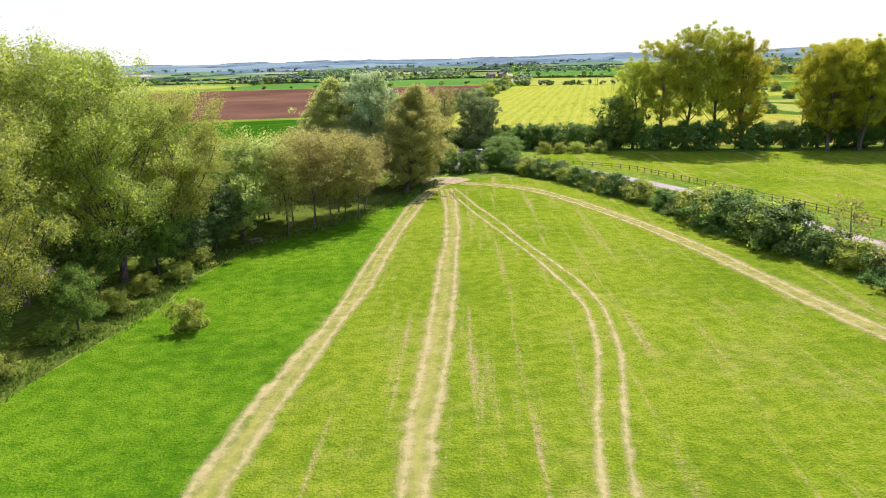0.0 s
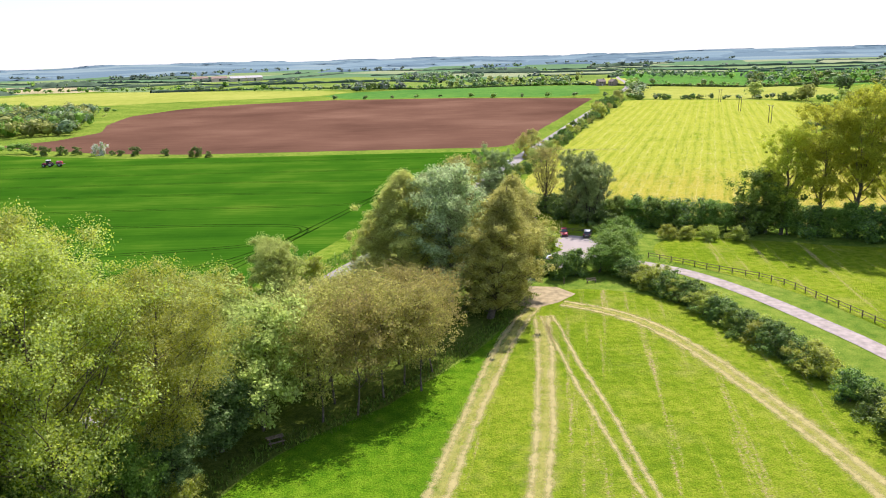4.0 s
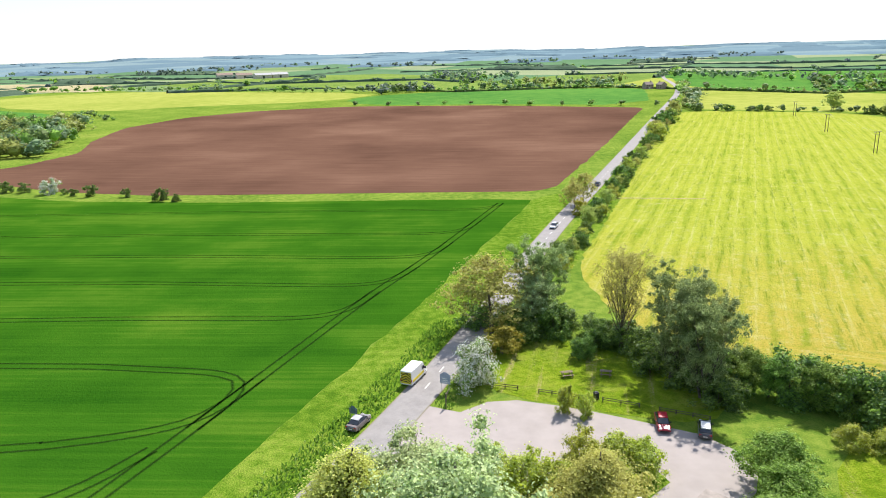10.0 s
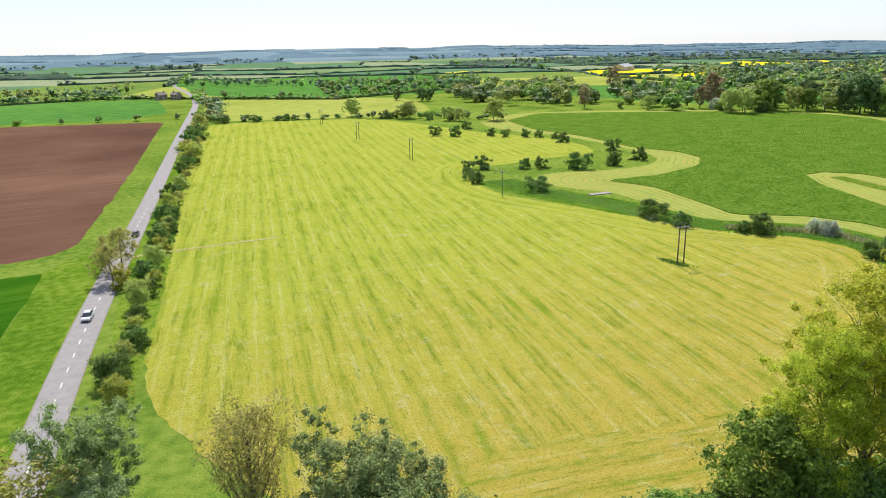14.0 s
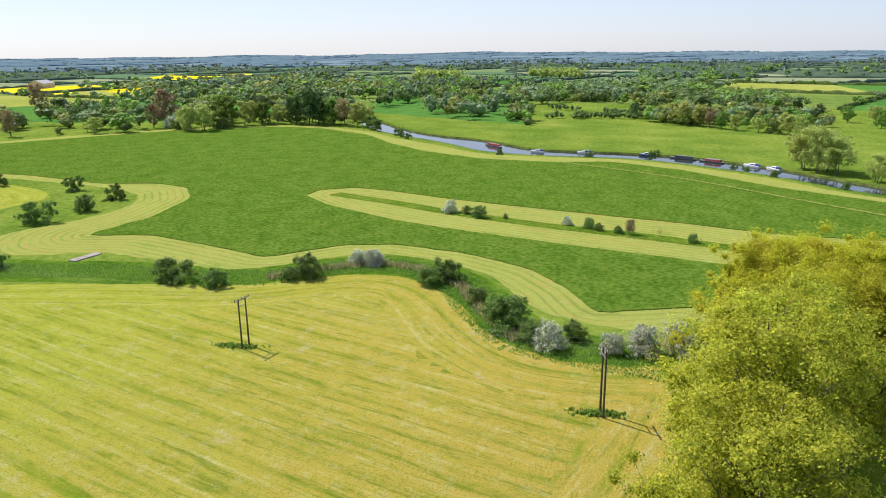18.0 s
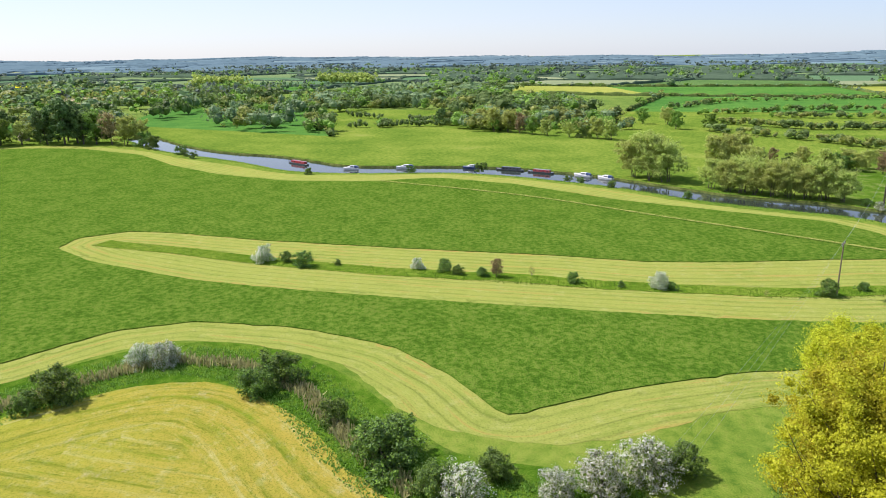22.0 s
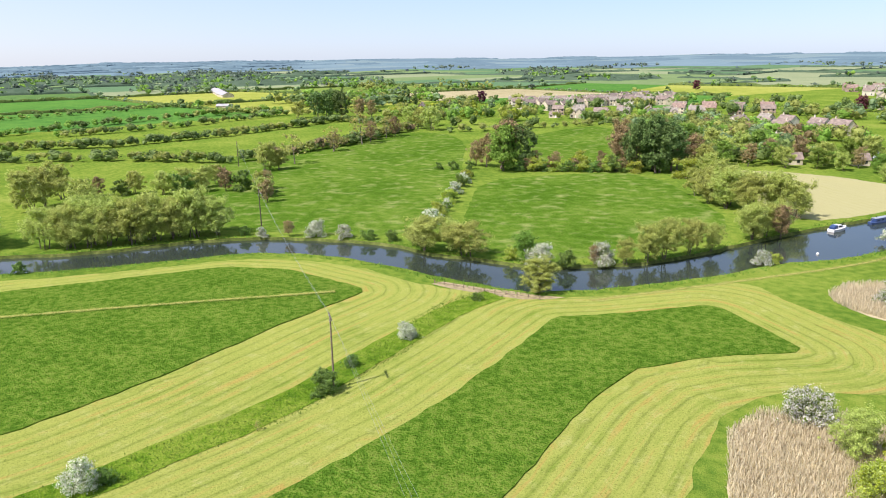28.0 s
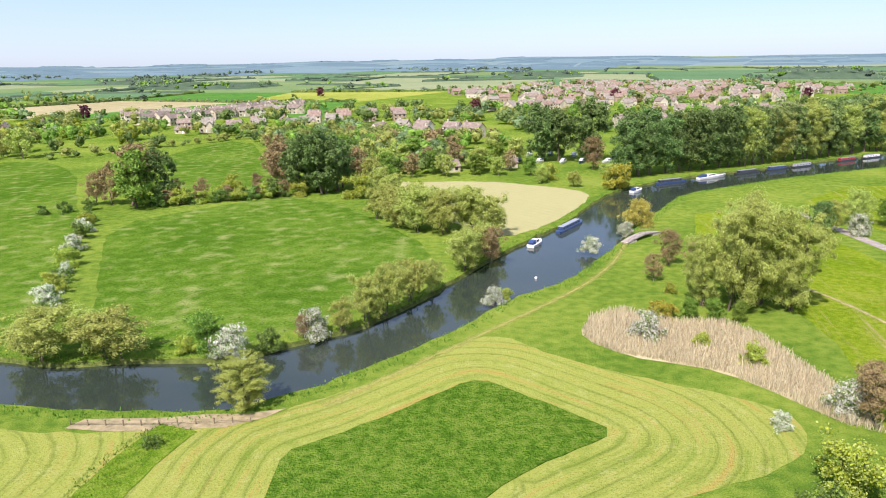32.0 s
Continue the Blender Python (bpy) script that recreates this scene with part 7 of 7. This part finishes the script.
def flap(x, y, turn):
    """A dark curved timber bollard shape at the car park mouth."""
    top = tagged(new("height_barrier"), "dark height barrier arm standing open", "barrier")
    part("post", *tube((0, 0, -0.2), (0, 0, 2.3), 0.09, 0.09), POLE_WOOD, top)
    part("arm", *tube((0, 0, 2.2), (2.2, 0.5, 2.2), 0.06, 0.05), POLE_WOOD, top)
    part("brace", *tube((0, 0, 1.3), (1.1, 0.25, 2.2), 0.04, 0.04), POLE_WOOD, top)
    top.matrix_basis = pose(x, y, 0, 0, 0, turn)


flap(11.3, 197.5, 60)
flap(7.5, 185.3, 70)


def footbridge(x, y, turn, length, w, label, rails=True):
    top = tagged(new("footbridge"), label, "bridge")
    n = 12
    arch = lambda u: 0.35 + 0.9 * math.sin(math.pi * u) if rails else 0.25
    part("deck", *joined(*[([(length * (k / n - 0.5), -w / 2, arch(k / n)), (length * ((k + 1) / n - 0.5), -w / 2, arch((k + 1) / n)), (length * ((k + 1) / n - 0.5), w / 2, arch((k + 1) / n)), (length * (k / n - 0.5), w / 2, arch(k / n)),
                             (length * (k / n - 0.5), -w / 2, arch(k / n) - 0.3), (length * ((k + 1) / n - 0.5), -w / 2, arch((k + 1) / n) - 0.3), (length * ((k + 1) / n - 0.5), w / 2, arch((k + 1) / n) - 0.3), (length * (k / n - 0.5), w / 2, arch(k / n) - 0.3)],
                            [[0, 1, 2, 3], [7, 6, 5, 4], [0, 4, 5, 1], [2, 6, 7, 3], [1, 5, 6, 2], [3, 7, 4, 0]]) for k in range(n)]), DRIVE, top)
    if rails:
        for s in (-1, 1):
            part("parapet", *joined(*[tube((length * (k / n - 0.5), s * w / 2, arch(k / n) + 0.9), (length * ((k + 1) / n - 0.5), s * w / 2, arch((k + 1) / n) + 0.9), 0.05, 0.05, 4) for k in range(n)],
                                    *[tube((length * (k / n - 0.5), s * w / 2, arch(k / n) - 0.1), (length * (k / n - 0.5), s * w / 2, arch(k / n) + 0.9), 0.05, 0.05, 4) for k in range(0, n + 1, 2)]), TIMBER, top)
        part("abutment", *box_arrays(-length / 2, -length / 4, -w / 2, w / 2, -1.0, 0.4), STONE, top)
        part("abutment", *box_arrays(length / 4, length / 2, -w / 2, w / 2, -1.0, 0.4), STONE, top)
    top.matrix_basis = pose(x, y, 0, 0, 0, turn)


footbridge(133, -33, 43, 16, 2.2, "pale arched footbridge over a small inlet")
footbridge(205.5, 316, -16, 8, 2.4, "pale flat culvert bridge over the ditch", False)

# ---- vehicles ----
TYRE = plain("tyre_rubber", (0.018, 0.018, 0.018), 0.85)
RIM = plain("alloy_rim", (0.45, 0.45, 0.46), 0.35, 0.8)
LAMP_RED = plain("red_tail_lamp", (0.4, 0.01, 0.01), 0.3)
LAMP_CLEAR = plain("clear_headlamp", (0.7, 0.7, 0.68), 0.2)


def paint(name, c):
    n = Nodes(name, 0.3, 0.5)
    n.b.inputs["Coat Weight"].default_value = 0.6
    n.colour(n.ramp(n.noise(1.5, 3), [(0.3, tuple(v * 0.9 for v in c)), (0.7, c)]))
    return n.m


def shell(stations):
    """A body skinned over cross-sections: (x, half width low, half width high, z low, z high), rounded at the corners."""
    rings = []
    for x, a, b, z0, z1 in stations:
        m = (z0 + z1) / 2
        rings.append([(x, -a * 0.92, z0), (x, a * 0.92, z0), (x, a, z0 + 0.12), (x, (a + b) / 2 * 1.01, m), (x, b, z1 - 0.08), (x, b * 0.88, z1), (x, -b * 0.88, z1), (x, -b, z1 - 0.08), (x, -(a + b) / 2 * 1.01, m), (x, -a, z0 + 0.12)])
    n = 10
    v = [p for r in rings for p in r]
    f = [[k * n + j, k * n + (j + 1) % n, (k + 1) * n + (j + 1) % n, (k + 1) * n + j] for k in range(len(rings) - 1) for j in range(n)]
    return v, f + [list(range(n - 1, -1, -1)), list(range((len(rings) - 1) * n, len(rings) * n))]


def wheel(parent, x, y, r, w):
    hub = part("wheel", *tube((x, y - w / 2, r), (x, y + w / 2, r), r * 0.62, r * 0.62, 16), RIM, parent)
    v, f = [], []
    for k in range(20):
        a = 2 * math.pi * k / 20
        for rr, dy in ((r * 0.62, -w / 2), (r * 0.97, -w / 2), (r, -w * 0.3), (r, w * 0.3), (r * 0.97, w / 2), (r * 0.62, w / 2)):
            v.append((x + rr * math.cos(a), y + dy, r + rr * math.sin(a)))
    for k in range(20):
        for j in range(6):
            f.append([k * 6 + j, k * 6 + (j + 1) % 6, ((k + 1) % 20) * 6 + (j + 1) % 6, ((k + 1) % 20) * 6 + j])
    part("tyre", v, f, TYRE, hub)
    part("rim", *tube((x, y - w * 0.51, r), (x, y + w * 0.51, r), r * 0.4, r * 0.4, 8), RIM, hub)


def car(x, y, turn, colour, label, estate=0.0, roof=None):
    top = tagged(new("car"), label, "car")
    body = paint("car_paint", colour)
    part("body", *shell([(-2.15, 0.7, 0.66, 0.32, 0.75), (-2.05, 0.86, 0.8, 0.24, 0.95), (-1.3, 0.89, 0.84, 0.2, 0.98), (0.6, 0.89, 0.84, 0.2, 0.95), (1.4, 0.88, 0.8, 0.2, 0.86), (2.0, 0.84, 0.72, 0.24, 0.72), (2.12, 0.7, 0.6, 0.34, 0.6)]), body, top)
    e = estate
    part("windows", *shell([(-1.95 + 0.35 * (1 - e), 0.78, 0.7, 0.9, 0.98), (-1.6 + 0.5 * (1 - e), 0.8, 0.66, 0.9, 1.36), (-0.2, 0.8, 0.64, 0.9, 1.43), (0.35, 0.8, 0.64, 0.9, 1.38), (1.15, 0.78, 0.72, 0.86, 0.95)]), GLASS, top)
    part("roof", *shell([(-1.55 + 0.5 * (1 - e), 0.62, 0.58, 1.33, 1.42), (-0.2, 0.63, 0.58, 1.38, 1.48), (0.32, 0.62, 0.58, 1.34, 1.43)]), roof or body, top)
    for xx in (-1.3, 1.3):
        for s in (-1, 1):
            wheel(top, xx, s * 0.78, 0.32, 0.2)
    for s in (-1, 1):
        part("headlight", *box_arrays(1.98, 2.1, s * 0.55 - 0.16, s * 0.55 + 0.16, 0.55, 0.7), LAMP_CLEAR, top)
        part("tail_light", *box_arrays(-2.14, -2.0, s * 0.62 - 0.14, s * 0.62 + 0.14, 0.66, 0.86), LAMP_RED, top)
        part("mirror", *box_arrays(0.62, 0.8, s * 0.93 - 0.1, s * 0.93 + 0.08, 0.92, 1.06, 0.8), BLACK, top)
    part("number_plate", *box_arrays(-2.18, -2.14, -0.26, 0.26, 0.5, 0.6), FRAME_WHITE, top)
    part("bumper", *box_arrays(2.06, 2.16, -0.6, 0.6, 0.28, 0.42), BLACK, top)
    top.matrix_basis = pose(x, y, 0.09, 0, 0, turn)


car(40.2, 191.3, -98, (0.42, 0.008, 0.03), "bright red hatchback parked on the gravel", 0.5)
car(45.2, 189.4, 72, (0.05, 0.05, 0.055), "dark estate car with a pale roof parked on the gravel", 1.0, FRAME_WHITE)
car(32.5, 172.6, -80, (0.6, 0.62, 0.64), "white hatchback parked in the car park", 0.7)
car(-0.6, 193, 66, (0.16, 0.13, 0.12), "dark bronze saloon car on the road", 0.0, paint("silver_roof", (0.4, 0.4, 0.42)))
car(41.5, 301, 248, (0.62, 0.63, 0.65), "white car on the far road", 0.6)
car(66, 362, 68, (0.05, 0.055, 0.07), "dark car on the far road", 0.3)

VAN_WHITE = paint("van_white", (0.75, 0.75, 0.74))
YELLOW_SIGN = plain("fluorescent_yellow", (0.75, 0.6, 0.02), 0.5)


def van(x, y, turn):
    top = tagged(new("van"), "white works van with yellow and black rear chevrons", "van")
    part("body", *shell([(-2.9, 0.98, 0.9, 0.35, 2.5), (-2.7, 1.0, 0.93, 0.3, 2.62), (0.9, 1.0, 0.93, 0.3, 2.62), (1.4, 1.0, 0.85, 0.3, 2.45), (2.1, 0.98, 0.8, 0.3, 1.35), (2.8, 0.92, 0.75, 0.32, 1.1), (2.95, 0.8, 0.7, 0.4, 0.9)]), VAN_WHITE, top)
    part("windscreen", *shell([(1.38, 0.84, 0.78, 1.5, 2.3), (1.5, 0.84, 0.78, 1.45, 2.25), (2.12, 0.82, 0.76, 1.33, 1.42)]), GLASS, top)
    for s in (-1, 1):
        part("window", *box_arrays(0.7, 1.5, s * 0.975 - 0.02, s * 0.975 + 0.02, 1.4, 2.0), GLASS, top)
        part("stripe", *box_arrays(-2.6, 1.3, s * 1.0 - 0.015, s * 1.0 + 0.015, 0.75, 1.15), YELLOW_SIGN, top)
        part("mirror", *box_arrays(1.5, 1.7, s * 1.12 - 0.12, s * 1.12 + 0.12, 1.35, 1.65), BLACK, top)
        part("tail_light", *box_arrays(-2.95, -2.88, s * 0.9 - 0.07, s * 0.9 + 0.07, 0.9, 1.3), LAMP_RED, top)
        part("headlight", *box_arrays(2.8, 2.93, s * 0.62 - 0.16, s * 0.62 + 0.16, 0.75, 0.95), LAMP_CLEAR, top)
        for xx in (-1.8, 1.9):
            wheel(top, xx, s * 0.86, 0.36, 0.22)
    part("rear_panel", *box_arrays(-2.935, -2.9, -0.86, 0.86, 0.55, 2.35), YELLOW_SIGN, top)
    for k in range(5):
        for s in (-1, 1):
            z = 0.35 + k * 0.42
            q = [(0.0, z + 0.5), (0.0, z + 0.72), (s * 0.84, z + 0.22), (s * 0.84, z)]
            q = [(yy, min(max(zz, 0.57), 2.33)) for yy, zz in q]
            part("chevron", [(-2.94, yy, zz) for yy, zz in q] + [(-2.946, yy, zz) for yy, zz in q], [[0, 1, 2, 3], [7, 6, 5, 4], [0, 4, 5, 1], [1, 5, 6, 2], [2, 6, 7, 3], [3, 7, 4, 0]], BLACK, top)
    top.matrix_basis = pose(x, y, 0.09, 0, 0, turn)


van(6.4, 207, 67)

RED = paint("tractor_red", (0.42, 0.01, 0.02))
MOWER = paint("mower_green", (0.12, 0.26, 0.07))


def mower(parent_name, x, y, turn, w):
    top = tagged(new(parent_name), "pale green disc mower lowered onto the hay", "mower")
    part("deck", *shell([(-0.7, w * 0.48, w * 0.42, 0.25, 0.75), (-0.4, w * 0.5, w * 0.47, 0.2, 0.95), (0.5, w * 0.5, w * 0.47, 0.2, 0.9), (0.8, w * 0.48, w * 0.4, 0.25, 0.6)]), MOWER, top)
    part("skirt", *box_arrays(-0.85, -0.75, -w * 0.48, w * 0.48, 0.1, 0.6), BLACK, top)
    part("skirt", *box_arrays(0.8, 0.9, -w * 0.48, w * 0.48, 0.1, 0.55), MOWER, top)
    part("roller", *tube((-1.0, -w * 0.45, 0.2), (-1.0, w * 0.45, 0.2), 0.18, 0.18, 12), BLACK, top)
    part("drawbar", *joined(box_arrays(0.9, 2.0, -0.12, 0.12, 0.5, 0.7)), MOWER, top)
    top.matrix_basis = pose(x, y, 0.1, 0, 0, turn)


def tractor(x, y, turn, label):
    top = tagged(new("tractor"), label, "tractor")
    part("hood", *shell([(0.3, 0.42, 0.36, 0.8, 1.65), (1.6, 0.42, 0.34, 0.8, 1.6), (2.1, 0.38, 0.3, 0.8, 1.45), (2.25, 0.3, 0.22, 0.9, 1.3)]), RED, top)
    part("chassis", *box_arrays(-1.3, 2.0, -0.32, 0.32, 0.55, 1.0), BLACK, top)
    part("cab", *shell([(-1.1, 0.72, 0.68, 1.1, 2.55), (-0.9, 0.76, 0.72, 1.0, 2.6), (0.2, 0.76, 0.72, 1.0, 2.6), (0.45, 0.7, 0.64, 1.0, 2.5)]), GLASS, top)
    part("roof", *shell([(-1.25, 0.78, 0.66, 2.56, 2.72), (-1.1, 0.84, 0.74, 2.54, 2.8), (0.3, 0.84, 0.74, 2.54, 2.8), (0.6, 0.76, 0.6, 2.56, 2.7)]), FRAME_WHITE, top)
    for s in (-1, 1):
        part("fender", *shell([(-1.55, s * 0.0 + 0.28, 0.26, 1.3, 1.5), (-0.9, 0.3, 0.28, 1.62, 1.82), (-0.2, 0.28, 0.26, 1.25, 1.45)]), RED, top).location = (0, s * 0.88, 0)
        wheel(top, -0.95, s * 0.9, 0.86, 0.56)
        wheel(top, 1.6, s * 0.85, 0.62, 0.46)
    part("exhaust", *tube((0.75, -0.45, 1.3), (0.75, -0.45, 2.6), 0.06, 0.06), STEEL, top)
    part("weight_block", *box_arrays(2.2, 2.55, -0.35, 0.35, 0.7, 1.1), BLACK, top)
    top.matrix_basis = pose(x, y, 0.1, 0, 0, turn)
    return top


TRACTOR_AT = (190.2, 133.0, 88)
tractor(*TRACTOR_AT, "red tractor with a white cab roof mowing hay")
mower("front_mower", 190.6, 137.6, 88 + 180, 3.0)
mower("side_mower", 191.6, 128.2, 88, 3.1)
tractor(-146, 337, 185, "red tractor spraying the far wheat field")
tank = tagged(new("crop_sprayer"), "red and white trailed crop sprayer with folded booms", "sprayer")
part("tank", *shell([(-1.2, 0.8, 0.6, 0.9, 2.0), (-0.9, 0.95, 0.8, 0.8, 2.2), (0.9, 0.95, 0.8, 0.8, 2.2), (1.2, 0.8, 0.6, 0.9, 2.0)]), RED, tank)
part("boom", *joined(box_arrays(-1.5, -1.35, -1.6, 1.6, 0.8, 1.0), box_arrays(-1.5, 1.6, -1.45, -1.3, 1.0, 1.2), box_arrays(-1.5, 1.6, 1.3, 1.45, 1.0, 1.2)), STEEL, tank)
for s in (-1, 1):
    wheel(tank, 0, s * 0.85, 0.7, 0.4)
tank.matrix_basis = pose(-141.5, 337.4, 0.03, 0, 0, 185)

# ---- boats ----
BLUE = paint("boat_blue", (0.03, 0.06, 0.16))
BOAT_RED = paint("boat_red", (0.35, 0.02, 0.02))
BOAT_DARK = paint("boat_dark", (0.03, 0.035, 0.04))
BOAT_GREY = paint("boat_roof_grey", (0.35, 0.36, 0.38))
LEVEL = -0.75


def narrowboat(x, y, turn, length, hull, cabin, roof, label):
    top = tagged(new("narrowboat"), label, "boat")
    L = length / 2
    part("hull", *shell([(-L, 0.5, 0.7, -0.25, 0.6), (-L + 0.8, 0.98, 1.02, -0.3, 0.6), (L - 2.2, 0.98, 1.02, -0.3, 0.6), (L - 0.8, 0.6, 0.7, -0.3, 0.75), (L, 0.1, 0.14, -0.1, 0.9)]), hull, top)
    part("cabin", *shell([(-L + 1.6, 0.86, 0.74, 0.55, 1.5), (-L + 1.7, 0.88, 0.76, 0.55, 1.55), (L - 3.0, 0.88, 0.76, 0.55, 1.55), (L - 2.9, 0.86, 0.74, 0.55, 1.5)]), cabin, top)
    part("roof", *box_arrays(-L + 1.55, L - 2.85, -0.74, 0.74, 1.55, 1.62, 0.97), roof, top)
    n = max(int(length / 2.6), 3)
    for k in range(n):
        xx = -L + 2.6 + k * (length - 6.5) / (n - 1)
        for s in (-1, 1):
            part("window", *box_arrays(xx - 0.35, xx + 0.35, s * 0.85 - 0.03, s * 0.85 + 0.03, 0.9, 1.25), GLASS, top)
    part("chimney", *tube((-L + 3.2, 0.3, 1.6), (-L + 3.2, 0.3, 2.1), 0.08, 0.08), BLACK, top)
    part("tiller", *tube((-L + 0.1, 0, 0.6), (-L + 1.0, 0, 1.3), 0.03, 0.03), STEEL, top)
    top.matrix_basis = pose(x, y, LEVEL, 0, 0, turn)


def cruiser(x, y, turn, length, hull, label, level=LEVEL):
    top = tagged(new("cabin_cruiser"), label, "boat")
    L = length / 2
    part("hull", *shell([(-L, 0.9, 1.05, -0.2, 0.75), (-L * 0.3, 1.1, 1.25, -0.25, 0.85), (L * 0.4, 0.9, 1.15, -0.25, 0.95), (L * 0.8, 0.4, 0.7, -0.2, 1.05), (L, 0.05, 0.14, 0.3, 1.12)]), hull, top)
    part("cabin", *shell([(-L * 0.45, 0.85, 0.75, 0.8, 1.7), (-L * 0.4, 0.88, 0.78, 0.8, 1.8), (L * 0.12, 0.86, 0.72, 0.85, 1.7), (L * 0.5, 0.6, 0.4, 0.95, 1.15)]), VAN_WHITE, top)
    for s in (-1, 1):
        part("window", *box_arrays(-L * 0.36, L * 0.1, s * 0.84 - 0.04, s * 0.84 + 0.04, 1.2, 1.55), GLASS, top)
    part("windscreen", *shell([(L * 0.08, 0.78, 0.7, 1.25, 1.68), (L * 0.26, 0.7, 0.62, 1.2, 1.32)]), GLASS, top)
    part("canopy", *shell([(-L * 0.95, 0.8, 0.62, 0.8, 1.3), (-L * 0.7, 0.85, 0.75, 0.8, 1.75), (-L * 0.46, 0.85, 0.75, 0.8, 1.8)]), BLUE, top)
    part("rail", *joined(tube((L * 0.4, -0.9, 1.4), (L * 0.95, -0.1, 1.5), 0.025, 0.025, 5), tube((L * 0.4, 0.9, 1.4), (L * 0.95, 0.1, 1.5), 0.025, 0.025, 5)), STEEL, top)
    top.matrix_basis = pose(x, y, level, 0, 0, turn)


narrowboat(438, 237, 40, 15, BOAT_DARK, BOAT_RED, BOAT_RED, "red narrowboat moored by the meadow")
cruiser(414.8, 188, 84, 8, VAN_WHITE, "white cabin cruiser moored on the far bank")
cruiser(416.4, 212, 80, 7, VAN_WHITE, "small white cruiser behind bushes")
cruiser(409, 159, 70, 7, BLUE, "small cruiser with a blue cover")
narrowboat(400.5, 143, 56, 13, BOAT_DARK, BOAT_DARK, BOAT_DARK, "dark narrowboat moored on the far bank")
narrowboat(391.5, 131.5, 50, 12, BOAT_DARK, BOAT_RED, RIM, "red narrowboat with a pale roof")
cruiser(379.5, 116.8, 44, 8, VAN_WHITE, "white cabin cruiser moored on the far bank")
cruiser(371.8, 109.8, 40, 7, VAN_WHITE, "white cabin cruiser moored on the far bank")
cruiser(161, -31, 238, 6.5, VAN_WHITE, "small white day boat moored at the meadow")
narrowboat(148.6, -49.5, 236, 16.5, BLUE, BLUE, BOAT_GREY, "blue narrowboat with a grey roof")
narrowboat(97, -119, 205, 15, BLUE, BOAT_DARK, BOAT_GREY, "dark blue narrowboat below tall trees")
cruiser(78, -128.5, 207, 15, VAN_WHITE, "large white river cruiser with a red stern")
cruiser(115, -102, 220, 6, VAN_WHITE, "small white boat under a willow")
for k, (x, y) in enumerate(((60, -137), (44, -145), (30, -152), (3, -166), (-13, -174))):
    narrowboat(x, y - 0.5, 206, 14, BOAT_DARK, (BOAT_DARK, BLUE, BOAT_GREY, BOAT_RED, VAN_WHITE)[k], BOAT_GREY, "narrowboat moored in the row below the trees")
for k in range(14):
    cruiser(92 + 9.5 * (k % 7) + rng.uniform(-1.5, 1.5), -186 + 22 * (k // 7) - 5 * (k % 7) * 0.4 + rng.uniform(-2, 2), 60 + rng.uniform(-15, 15), rng.uniform(6, 9), (VAN_WHITE, BLUE, VAN_WHITE)[k % 3], "cabin cruiser stored ashore in the boatyard", 0.22)
# a plain float stands in for the swan on the water
SWAN_FLOAT_WHITE = plain("swan_float_white", (0.75, 0.75, 0.73), 0.5)
buoy = tagged(new("buoy"), "small white float standing in for a swan on the river", "buoy")
part("body", *joined(tube((0, 0, -0.1), (0, 0, 0.25), 0.28, 0.34, 12), tube((0, 0, 0.25), (0, 0, 0.5), 0.34, 0.1, 12)), SWAN_FLOAT_WHITE, buoy)
buoy.matrix_basis = pose(165, 4 - 6, LEVEL)
